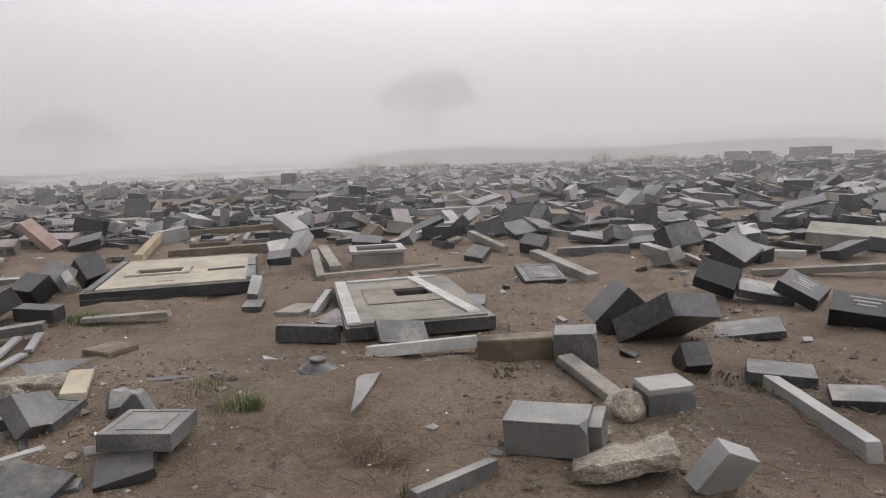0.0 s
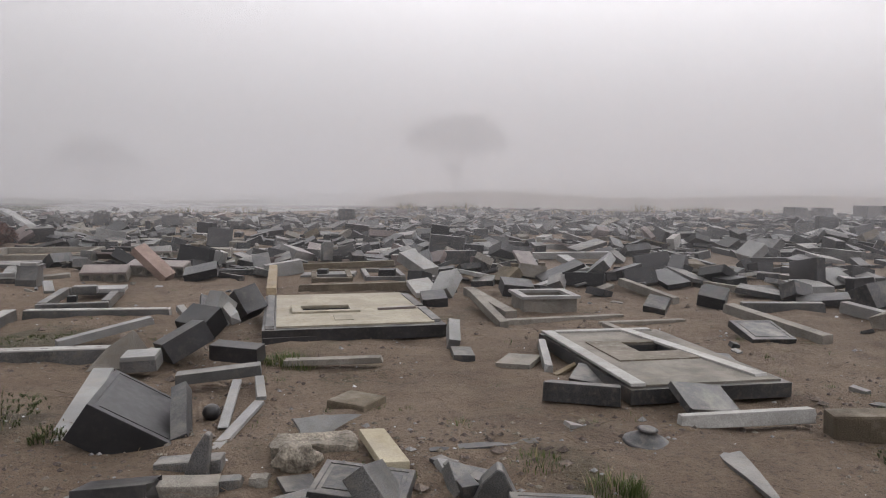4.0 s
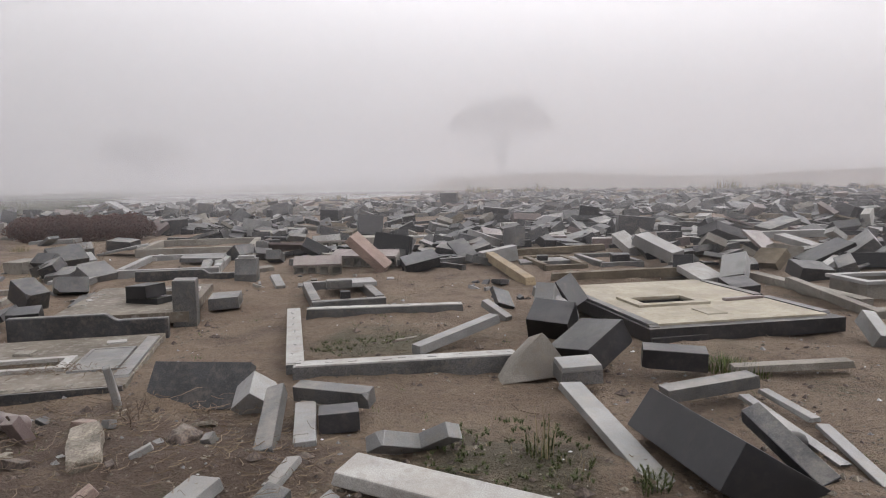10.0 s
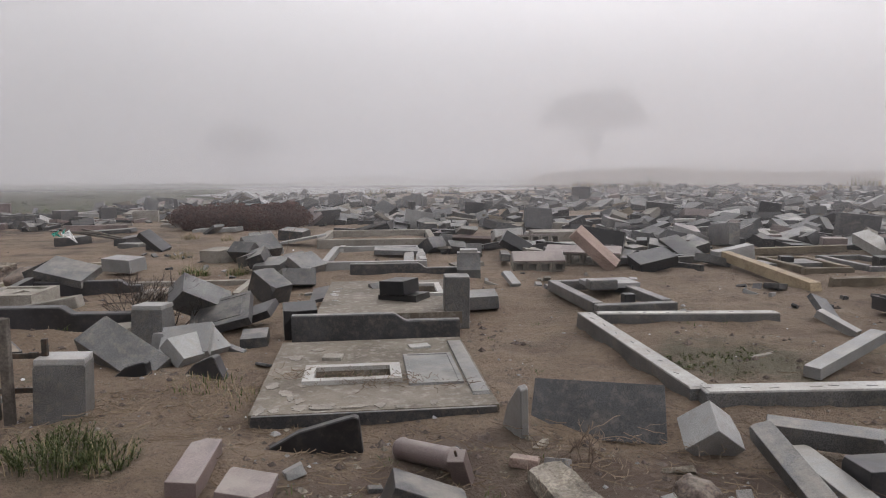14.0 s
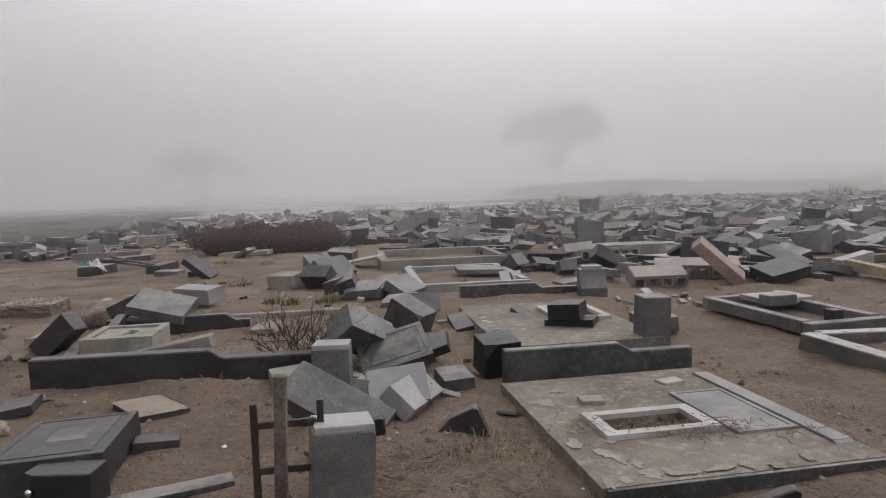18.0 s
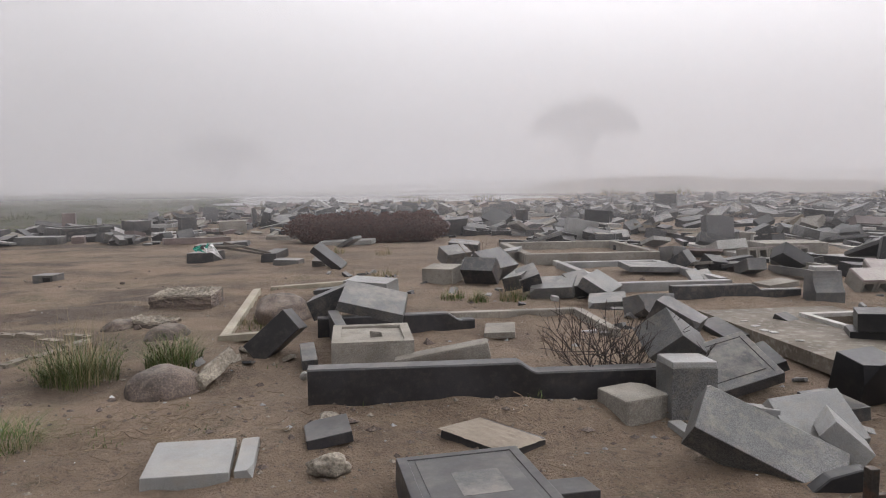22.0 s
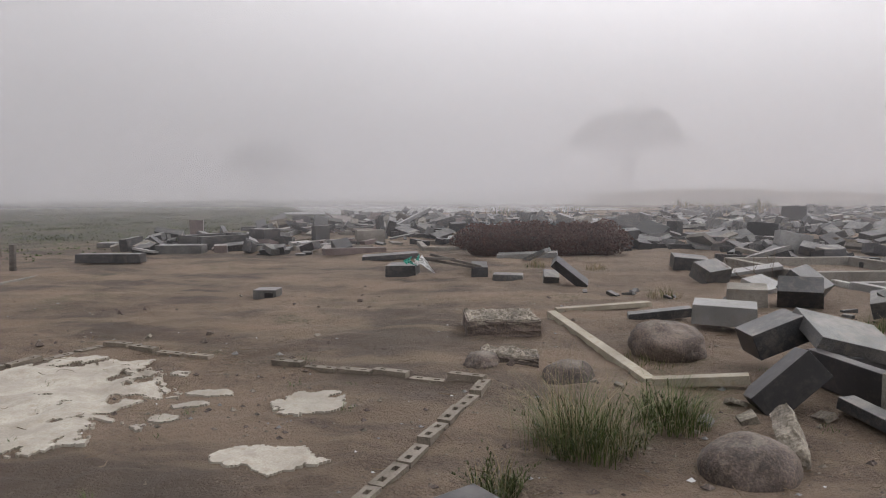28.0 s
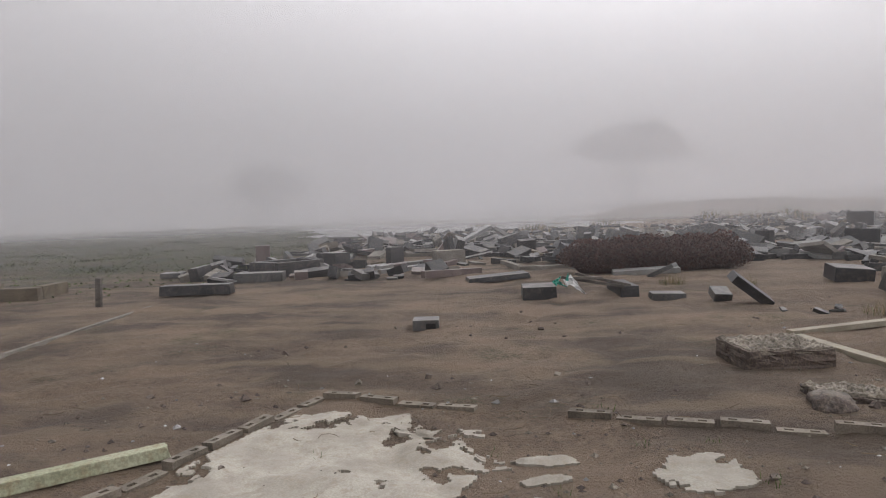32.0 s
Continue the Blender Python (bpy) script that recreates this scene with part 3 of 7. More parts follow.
stone("stone_slab", (2.661, 5.932, -0.075), (0.564, 0.496, 0.060), (1.0, -9.4, -19.3), "mid", "dark grey granite slab lying flat")
stone("granite_block", (1.792, 4.911, -0.013), (0.199, 0.194, 0.254), (46.9, -2.1, 2.2), "dark", "small dark granite block on its corner")
stone("kerbstone", (2.226, 4.115, -0.112), (0.097, 1.185, 0.125), (-0.1, -0.1, 1.7), "light", "long pale granite kerbstone lying askew")
stone("granite_plinth", (2.350, 4.752, -0.094), (0.451, 0.381, 0.125), (-2.0, 0.8, -23.0), "mid", "dark grey granite base block")
stone("granite_plinth", (2.642, 4.309, -0.111), (0.340, 0.286, 0.096), (3.6, -4.2, -22.4), "mid", "dark grey granite base block with polished top")
stone("stone_slab", (3.358, 7.130, -0.002), (0.566, 0.328, 0.088), (13.9, 10.3, -17.0), "mid", "blue-grey granite slab half buried in sand")
stone("headstone", (3.635, 6.902, 0.059), (0.439, 0.302, 0.146), (18.9, 24.1, -43.7), "dark", "dark granite headstone with blurred inscription toppled sideways", lines=4)
stone("headstone", (3.742, 5.997, 0.030), (0.570, 0.268, 0.210), (31.9, 4.1, -33.8), "dark", "black granite headstone fallen on its back", lines=3)
stone("granite_block", (2.950, 7.372, 0.115), (0.441, 0.263, 0.281), (54.6, 17.2, -29.0), "dark", "dark granite cube tilted on its edge")
stone("granite_block", (-2.258, 7.776, -0.111), (0.222, 0.364, 0.071), (1.7, 2.2, 6.4), "mid", "small flat grey granite block")
stone("granite_post", (-2.354, 8.204, 0.007), (0.128, 0.352, 0.147), (30.2, 8.5, 6.8), "light", "short pale granite post leaning on a grave slab")
stone("headstone", (-5.022, 9.491, 0.109), (0.337, 0.356, 0.298), (56.7, -12.4, 52.4), "dark", "black granite headstone block tilted against rubble")
stone("granite_block", (-5.239, 9.085, 0.089), (0.333, 0.363, 0.200), (88.7, 35.1, 68.5), "light", "pale granite block tilted on its edge")
stone("granite_block", (0.477, 10.317, 0.020), (0.303, 0.347, 0.103), (21.7, 6.9, -27.4), "mid", "small dark grey granite block")
stone("headstone", (1.184, 8.641, -0.019), (0.545, 0.499, 0.079), (14.6, 1.1, 10.8), "mid", "blue-grey granite headstone with raised border lying flat", panel=0.05)
stone("granite_block", (0.287, 7.490, -0.091), (0.249, 0.399, 0.079), (3.5, 1.0, -5.3), "grey", "small flat grey granite block")
stone("granite_block", (-2.743, 4.297, -0.022), (0.348, 0.267, 0.133), (49.0, 15.4, 78.0), "grey", "grey granite block lying on its edge")
stone("kerbstone", (-6.16, 8.15, -0.005), (1.0, 0.13, 0.085), (0.0, -8.8, 42.6), "light", "loose grey granite kerbstone lying across a grave")
stone("kerb_fragment", (-6.448, 8.684, -0.145), (0.924, 0.047, 0.030), (0.3, 0.5, 39.1), "concrete", "thin concrete strip lying inside a grave")
stone("kerbstone", (-5.89, 4.836, -0.038), (1.606, 0.221, 0.079), (7.1, 1.7, -23.6), "white", "long white terrazzo kerbstone with worn edges", broken=0.02, edge=0.012)
stone("headstone", (-4.599, 5.499, -0.089), (0.647, 0.915, 0.263), (0.0, 31.6, 15.7), "black", "large black granite headstone toppled onto its corner", panel=0.05)
stone("kerbstone", (-4.266, 5.504, -0.031), (0.118, 0.611, 0.098), (21.8, -21.6, 13.0), "mid", "grey granite kerbstone leaning on a toppled headstone")
stone("kerbstone", (-5.146, 5.850, -0.080), (0.161, 1.357, 0.053), (7.6, 2.6, 15.5), "light", "pale cracked granite kerbstone lying flat")
stone("kerbstone", (-4.356, 6.542, -0.017), (0.703, 0.148, 0.090), (1.1, -4.2, 15.9), "grey", "grey granite kerbstone resting on rubble")
stone("granite_block", (-5.202, 6.923, -0.027), (0.317, 0.25, 0.105), (5.5, -2, 9.8), "grey", "grey granite cube with pale top", cap=0.04)
stone("headstone", (-5.031, 7.463, 0.055), (0.494, 0.447, 0.218), (26.3, -8.5, -56.0), "dark", "dark granite headstone lying on its side")
stone("headstone", (-4.412, 7.212, 0.013), (0.493, 0.187, 0.153), (6, 2, -10), "dark", "black granite headstone block fallen beside a grave slab")
stone("kerbstone", (-3.926, 8.262, -0.097), (1.040, 0.120, 0.115), (0.0, 0.1, 19.2), "dark", "dark granite kerbstone along a grave slab")
stone("kerbstone", (-5.151, 9.087, 0.115), (0.120, 0.604, 0.118), (21.7, -12.7, 36.9), "light", "pale granite kerbstone propped on dark rubble")
stone("headstone", (-5.240, 8.503, 0.040), (0.419, 0.338, 0.252), (29.8, 2.7, -22.2), "black", "shattered black granite headstone")
stone("kerb_fragment", (-5.774, 9.411, -0.041), (0.099, 0.399, 0.079), (22.5, -4.7, 44.8), "light", "short pale granite kerb fragment")
stone("granite_fragment", (-5.692, 10.009, -0.005), (0.253, 0.280, 0.059), (38.3, 19.9, 32.8), "mid", "thin dark granite fragment leaning on rubble")
stone("field_stone", (-3.238, 5.201, -0.139), (0.555, 0.265, 0.106), (0.0, -1.6, 8.6), "rock", "rough cream lump of masonry", rough=0.03)
stone("concrete_block", (-3.742, 4.600, -0.154), (0.376, 0.112, 0.086), (-3.9, -2.7, 7.5), "grey", "mottled grey concrete block")
stone("concrete_block", (-3.463, 4.707, -0.164), (0.119, 0.113, 0.074), (-2.8, -1.2, 1.7), "concrete", "small rough concrete lump", rough=0.02)
stone("headstone", (-4.162, 4.387, -0.109), (0.406, 0.269, 0.118), (-12.4, -3.7, 6.2), "dark", "dark granite headstone broken across", broken=0.1)
stone("headstone", (-2.846, 4.570, -0.126), (0.561, 0.393, 0.079), (5.5, 3.7, -6.2), "mid", "blue-grey granite headstone with carved emblem lying flat", panel=0.04)
stone("kerbstone", (-2.300, 4.682, -0.141), (0.107, 0.3, 0.078), (-2.4, -1.5, 17.9), "mid", "grey granite kerbstone sunk in sand")
stone("kerbstone", (-3.521, 7.670, -0.175), (1.021, 0.125, 0.060), (1.5, -2.2, 2.6), "concrete", "flush concrete kerb mostly buried")
stone("stone_slab", (-1.697, 7.541, -0.121), (0.347, 0.429, 0.050), (1.0, -2.6, -22.5), "concrete", "thin weathered slab flush with sand")
stone("kerbstone", (-1.436, 7.569, -0.071), (0.078, 0.896, 0.101), (4.5, -0.1, -2.6), "light", "pale granite kerb strip beside a grave")
stone("timber_stick", (-1.199, 7.283, -0.086), (0.048, 0.601, 0.030), (10.6, 11.5, -45.6), "wood", "pale timber stick leaning on a grave", category="timber")
stone("headstone", (-1.319, 6.206, -0.042), (0.611, 0.122, 0.154), (-3.7, -0.4, -15), "mid", "dark blue-grey granite slab standing on its long edge")
stone("stone_slab", (-1.110, 6.811, -0.080), (0.351, 0.343, 0.079), (11.4, 3.5, -24.6), "mid", "dark granite slab with a brown stain")
stone("headstone_pillar", (-9.42, 9.6, 0.05), (0.27, 0.24, 0.55), (2.0, 1.0, 14.0), "grey", "upright grey granite headstone pillar", edge=0.014)
stone("granite_block", (-9.255, 10.399, -0.076), (0.378, 0.391, 0.148), (3.3, -2.6, 12.5), "grey", "grey granite block beside an upright pillar")
stone("kerbstone", (-6.938, 6.353, -0.013), (0.579, 0.12, 0.11), (10, 0, -16), "grey", "grey granite kerbstone with rounded top")
stone("granite_block", (-6.821, 5.975, -0.048), (0.254, 0.22, 0.125), (-2, -1.4, 13), "dark", "small dark granite block")
stone("kerbstone", (-7.231, 5.981, -0.075), (0.119, 0.794, 0.097), (11.7, -13.3, 8.2), "grey", "speckled grey granite kerbstone propped on rubble")
stone("stone_slab", (-7.033, 5.955, -0.079), (0.138, 0.658, 0.05), (2.7, -2.9, 14), "light", "pale granite strip lying on sand")
stone("headstone", (-8.09, 6.84, -0.115), (0.83, 0.1, 0.37), (-34, -1, -6), "mid", "speckled dark grey granite headstone lying on its side", edge=0.006)
stone("concrete_post", (-8.268, 5.651, -0.129), (0.190, 0.576, 0.120), (3.1, -6.5, 29.2), "rock", "pitted pale concrete post broken at the end", rough=0.016)
stone("granite_block", (-8.903, 5.352, -0.067), (0.359, 0.210, 0.192), (0.4, 21.3, 17.4), "mid", "grey granite block tipped beside broken urn pieces")
SET["post"] = stone("granite_post", (-8.801, 5.791, -0.088), (0.089, 0.080, 0.237), (28.0, -6.5, -5.6), "pink", "small pinkish granite post with an iron dowel")
stone("granite_block", (-10.165, 5.664, -0.129), (0.151, 0.454, 0.144), (5.5, 3.9, 12.1), "pink", "pinkish polished granite step block")
stone("granite_block", (-9.809, 5.505, -0.141), (0.242, 0.245, 0.117), (4.3, 9.2, 8.8), "pink", "pinkish polished granite base block")
stone("granite_fragment", (-9.013, 11.841, -0.049), (0.154, 0.310, 0.050), (28.2, 3.5, 38.2), "light", "small pale granite fragment on bare sand")
stone("flower_urn", (-10.156, 10.097, 0.110), (0.323, 0.344, 0.157), (0.1, -3.2, -18.0), "black", "square black granite flower urn on a grave slab")
stone("granite_plinth", (-10.111, 10.144, -0.018), (0.491, 0.355, 0.080), (-1.1, -2.6, -15.3), "black", "black granite urn base on a grave slab")
stone("headstone", (-10.829, 8.783, -0.022), (0.327, 0.264, 0.291), (11.6, -2.0, 24.6), "black", "upright black granite headstone block knocked askew")
stone("headstone", (-12.023, 9.036, 0.108), (0.561, 0.272, 0.286), (44.2, 27.9, 48.4), "grey", "grey granite headstone tipped on its edge")
stone("plinth_block", (-12.099, 8.315, -0.022), (0.287, 0.290, 0.352), (-3.0, 0.4, 9.1), "grey", "tall rough grey granite plinth", cap=0.04)
stone("concrete_block", (-12.428, 8.324, -0.115), (0.326, 0.328, 0.172), (-0.2, -2.1, 27.9), "concrete", "stained concrete block with rough sides", edge=0.015)
stone("kerb_fragment", (-12.123, 7.849, -0.177), (0.085, 0.562, 0.059), (1.9, -0.8, 20.2), "light", "pale kerb strip half buried")
stone("plinth_block", (-11.540, 6.447, -0.016), (0.311, 0.213, 0.398), (0.4, 2.7, 22.4), "grey", "grey granite plinth with pale cut top", cap=0.04)
stone("kerbstone", (-12.483, 6.488, -0.215), (0.651, 0.147, 0.079), (-1.0, -0.9, 30.3), "mid", "dark granite kerbstone sunk in sand")
SET["tbx"] = stone("headstone", (-13.291, 6.817, -0.106), (0.632, 0.893, 0.183), (-2.8, -1.1, 18.9), "dark", "large black granite ledger block with incised border and worn panel", panel=0.06)
stone("granite_block", (-12.900, 7.110, -0.174), (0.270, 0.174, 0.085), (-2.0, 2.8, 24.4), "dark", "small black granite block beside a ledger")
SET["psl"] = stone("stone_slab", (-13.285, 7.727, -0.163), (0.367, 0.491, 0.085), (0.1, 3.8, 51.5), "dark", "dark granite slab covered with wet sand")
stone("granite_block", (-14.225, 7.764, -0.170), (0.267, 0.301, 0.066), (1.6, -8.0, 21.5), "dark", "small black granite block streaked with dried water")
SET["gs"] = stone("granite_plinth", (-14.817, 7.240, -0.176), (0.431, 0.445, 0.084), (2.4, 1.2, 18.9), "light", "pale grey granite base slab with a sawn groove")
stone("granite_block", (-14.553, 7.352, -0.182), (0.094, 0.405, 0.072), (3.7, -2.3, 16.8), "light", "narrow strip of pale grey granite")
SET["bklk"] = stone("granite_plinth", (-17.001, 7.508, -0.132), (0.315, 0.410, 0.192), (3.8, 1.0, 50.5), "dark", "black granite base with a grey oval emblem")
stone("kerbstone", (-13.730, 8.943, -0.002), (0.718, 0.151, 0.130), (2.7, -10.8, 6.9), "concrete", "rough weathered concrete kerbstone", edge=0.02)
stone("concrete_slab", (-13.361, 10.249, -0.076), (0.285, 0.373, 0.057), (2.5, -2.9, 1.5), "concrete", "small concrete slab with pale top")
stone("headstone", (-14.58, 10.32, 0.17), (0.64, 0.5, 0.1), (17, 13, 8.6), "grey", "broad grey granite headstone leaning like a roof")
stone("headstone", (-15.04, 10.5, 0.14), (0.42, 0.36, 0.2), (0, -23, 7), "mid", "grey granite slab leaning under another")
stone("granite_plinth", (-15.028, 12.089, 0.03), (0.61, 0.33, 0.2), (5.0, 0.8, -14.4), "light", "pale concrete base block")
stone("kerbstone", (-15.578, 12.648, -0.098), (0.681, 0.196, 0.095), (0.5, -7.7, -0.9), "mid", "dark granite kerbstone lying among rubble")
stone("kerbstone", (-16.378, 11.407, -0.165), (0.1, 2.742, 0.080), (1.0, -2.7, 16.0), "cream", "low cream concrete kerb set in sand")
stone("kerbstone", (-15.687, 10.101, -0.15), (0.679, 0.1, 0.069), (0.6, -7.5, -10.4), "cream", "low cream concrete kerb set in sand")
stone("kerbstone", (-16.141, 13.271, -0.135), (1.204, 0.113, 0.059), (0.3, -2.4, 18.6), "cream", "low cream concrete kerb set in sand")
SET["hollow"] = stone("hollow_block", (-20.636, 13.769, -0.142), (0.315, 0.337, 0.126), (-0.3, 0.0, 8.1), "grey", "grey hollow concrete block with a dark opening")
stone("kerb_fragment", (-14.852, 9.177, -0.078), (0.122, 0.465, 0.076), (4.9, -2.4, 21.2), "mid", "short dark kerb fragment")
stone("masonry_lump", (-15.451, 8.759, -0.089), (0.118, 0.463, 0.117), (17.4, -31.8, -15.9), "rock", "broken rough masonry post", rough=0.025)
stone("granite_block", (-19.318, 16.415, -0.076), (0.524, 0.626, 0.194), (0.5, -1.2, 4.5), "mid", "dark grey granite block on bare sand")
stone("stone_slab", (-20.150, 18.896, -0.080), (1.205, 0.503, 0.099), (0.7, -3.6, 15.3), "mid", "long granite slab lying on sand")
stone("granite_block", (-18.014, 16.644, -0.077), (0.282, 1.035, 0.180), (0.1, 0.1, 6.9), "dark", "dark granite cube with pale top")
stone("stone_slab", (-17.465, 15.879, -0.110), (0.484, 0.353, 0.111), (0.4, 0.9, 1.5), "grey", "flat grey granite block")
stone("granite_block", (-16.782, 15.635, -0.061), (0.240, 0.302, 0.118), (16.8, 3.5, 3.7), "grey", "grey granite fragment lying among rubble")
stone("stone_slab", (-17.3, 19.3, -0.05), (1.25, 0.414, 0.100), (2.0, -2.7, -1.6), "light", "long pale slab before a hedge")
stone("stone_slab", (-17.086, 18.682, 0.010), (0.519, 0.304, 0.079), (2.3, -25.8, -26.0), "grey", "tilted grey slab before a hedge")
stone("wall_fragment", (-7.838, 13.127, 0.230), (0.295, 0.822, 0.161), (44.0, -14.3, 72.2), "brick", "fallen brick pillar faced with faded pink plaster", broken=0.04)
stone("granite_block", (3.445, 11.987, 0.053), (0.418, 1.085, 0.191), (-0.5, -2.6, -11.8), "light", "granite block with pale cut top")
stone("headstone", (3.540, 10.386, 0.165), (0.613, 0.357, 0.298), (63.3, -5.2, 24.7), "mid", "grey granite headstone toppled onto a kerb")
stone("kerbstone", (3.153, 9.643, 0.013), (0.150, 1.092, 0.151), (4.2, -1.3, 21.0), "light", "pale granite kerbstone resting askew")
stone("kerbstone", (1.551, 9.142, 0.005), (0.166, 1.537, 0.122), (4.7, -1.1, 21.2), "concrete", "weathered concrete kerbstone lying among rubble")
stone("kerbstone", (2.251, 10.420, -0.010), (1.111, 0.151, 0.144), (1.0, -1.8, -7.6), "grey", "long grey granite kerbstone")
stone("kerbstone", (0.694, 11.598, 0.035), (0.121, 1.403, 0.121), (5.5, -0.7, 22.0), "concrete", "weathered kerbstone lying askew")
stone("granite_block", (1.386, 10.683, 0.088), (0.382, 0.297, 0.197), (29.1, 8.7, -27.9), "dark", "dark granite block tilted on rubble")
stone("headstone", (9.052, 17.602, 0.304), (0.690, 0.516, 0.491), (2.0, -0.0, -24.5), "black", "square black granite headstone standing upright")
stone("headstone_pillar", (8.436, 14.264, 0.204), (0.298, 0.300, 0.398), (0.5, -0.7, -65.3), "black", "short black granite pillar standing upright")
stone("stone_slab", (6.600, 16.728, 0.185), (0.942, 0.200, 0.295), (0.0, 2.0, -58.1), "grey", "grey granite slab standing on its edge")
stone("grave_vault", (6.100, 10.379, 0.092), (1.033, 0.983, 0.215), (3.8, 3.6, -31.5), "concrete", "low concrete grave vault with weathered walls")
stone("kerbstone", (4.688, 9.643, -0.027), (0.779, 0.123, 0.119), (0.8, 0.4, -19.9), "white", "pale kerbstone of a broken grave")
stone("kerbstone", (4.562, 8.330, -0.017), (1.481, 0.117, 0.079), (0.4, -4.2, -18.2), "concrete", "long low concrete kerb")
stone("headstone", (-3.027, 13.349, 0.241), (0.372, 0.781, 0.190), (20.5, -4.4, 42.0), "light", "pale granite headstone lying over a heap")
stone("headstone", (-2.480, 11.360, 0.134), (0.338, 0.480, 0.193), (35.8, -12.7, -32.2), "light", "pale granite block tipped on a heap")
stone("headstone", (-2.932, 12.087, 0.092), (0.296, 0.296, 0.304), (74.0, -3.5, -31.7), "black", "black granite block in a heap")
stone("stone_slab", (-2.649, 10.740, -0.004), (0.362, 0.406, 0.146), (10.7, -4.2, 8.3), "dark", "dark granite slab in a heap")
stone("kerbstone", (-5.546, 12.697, 0.014), (0.155, 2.469, 0.141), (3.2, -0.4, 14.0), "wood", "tan stained kerb of a large grave")
stone("kerbstone", (-3.944, 12.025, -0.015), (1.965, 0.149, 0.133), (1.3, -2.3, 0.6), "brown", "brown stained front kerb of a large grave")
stone("kerbstone", (-4.706, 15.046, 0.024), (2.212, 0.150, 0.120), (0.5, -2.7, 1.7), "brown", "brown stained back kerb of a large grave")
stone("kerbstone", (-4.783, 13.975, -0.049), (1.036, 0.500, 0.060), (0.6, -2.2, 3.3), "grey", "grey slab inside a large grave")
stone("flower_urn", (-3.614, 13.549, 0.014), (0.294, 0.302, 0.213), (0.5, -0.8, -3.5), "black", "black granite cube urn")
stone("flower_urn", (-4.890, 13.934, -0.018), (0.192, 0.201, 0.162), (0.5, -0.0, -1.7), "black", "small black granite urn")
stone("granite_block", (-4.285, 16.921, 0.043), (0.324, 0.302, 0.208), (0.5, -0.0, -1.4), "pink", "brownish granite block lying among rubble")
stone("headstone", (-3.534, 15.834, 0.063), (0.395, 0.305, 0.252), (1.2, -0.6, -6.6), "pink", "brown granite headstone block")
stone("headstone", (-3.204, 14.976, 0.151), (0.276, 0.791, 0.188), (16.7, -14.7, 10.5), "white", "white granite headstone fallen forwards")
stone("stone_slab", (-1.727, 18.649, 0.129), (0.730, 0.682, 0.117), (12.8, -3.5, 9.0), "grey", "broad grey granite slab on a heap")
stone("headstone", (-2.310, 16.027, 0.117), (0.890, 0.200, 0.318), (-0.3, 0.3, 21.0), "mid", "dark granite block under a slab")
stone("kerbstone", (-1.867, 10.780, -0.040), (0.167, 2.048, 0.121), (1.3, -0.7, 15.1), "concrete", "concrete kerbstone along a sunken grave")
stone("stone_slab", (-1.833, 12.810, 0.006), (0.390, 0.404, 0.116), (8.7, -4.0, -11.6), "mid", "dark granite slab lying among rubble")
stone("kerbstone", (-0.341, 13.804, 0.099), (0.569, 0.295, 0.145), (7.4, -17.0, -38.3), "grey", "grey granite kerbstone on a heap")
stone("kerbstone", (-0.715, 12.477, 0.026), (0.141, 1.014, 0.101), (7.4, -0.1, -42.9), "light", "pale granite kerbstone lying among rubble")
stone("granite_block", (-0.672, 12.009, 0.087), (0.242, 0.350, 0.190), (20.4, -22.5, -20.6), "grey", "rough grey granite fragment")
stone("kerbstone", (0.145, 15.246, 0.087), (0.250, 1.451, 0.124), (5.7, -0.9, 9.5), "light", "pale kerbstone lying askew")
stone("kerbstone", (0.001, 17.025, 0.101), (3.091, 0.199, 0.150), (1.0, -2.0, -9.4), "light", "long pale kerb of a grave")
stone("headstone", (-7.55, 33.5, 0.43), (0.897, 0.15, 0.66), (0, -0.2, -30), "black", "black granite headstone standing upright")
stone("granite_block", (-14.399, 15.683, 0.046), (0.479, 0.357, 0.245), (21.6, -4.3, 35.6), "grey", "grey granite block tipped in a heap")
stone("stone_slab", (-13.885, 14.849, -0.028), (0.477, 0.405, 0.099), (18.5, -4.0, 43.4), "light", "pale granite slab in a heap")
stone("granite_block", (-12.473, 12.710, 0.005), (0.315, 0.355, 0.192), (19.7, -8.9, 23.7), "grey", "grey granite block in a heap")
stone("headstone", (-11.784, 10.233, 0.039), (0.296, 0.430, 0.280), (26.0, -3.3, 62.6), "mid", "grey granite headstone tilted on a heap")
stone("stone_slab", (-11.483, 9.149, -0.057), (0.446, 0.364, 0.078), (11.6, -19.7, 4.9), "dark", "dark granite slab tipped across rubble")
stone("granite_block", (-11.161, 8.477, -0.140), (0.251, 0.358, 0.098), (3.4, -2.0, 20.5), "mid", "small grey granite slab")
stone("stone_slab", (-11.390, 7.846, -0.072), (0.581, 0.249, 0.116), (39.9, 2.3, 76.0), "light", "pale granite slab lying tilted")
stone("granite_fragment", (-11.762, 7.939, -0.085), (0.253, 0.197, 0.100), (94.9, 10.7, 94.9), "light", "pale granite fragment leaning")
stone("stone_slab", (-9.852, 13.456, -0.085), (0.505, 0.317, 0.078), (0.7, -4.1, 27.3), "concrete", "concrete slab behind a kerb")
stone("granite_fragment", (-10.846, 13.631, -0.029), (0.157, 0.342, 0.078), (24.8, -9.4, 5.5), "light", "pale granite strip lying among rubble")
stone("granite_fragment", (-10.662, 13.742, -0.036), (0.161, 0.337, 0.079), (21.1, -8.5, 9.3), "light", "pale granite strip lying among rubble")
stone("stone_slab", (-11.282, 10.566, -0.104), (0.208, 0.581, 0.059), (6.0, -12.1, 14.2), "dark", "dark slab with flaking pale coat")
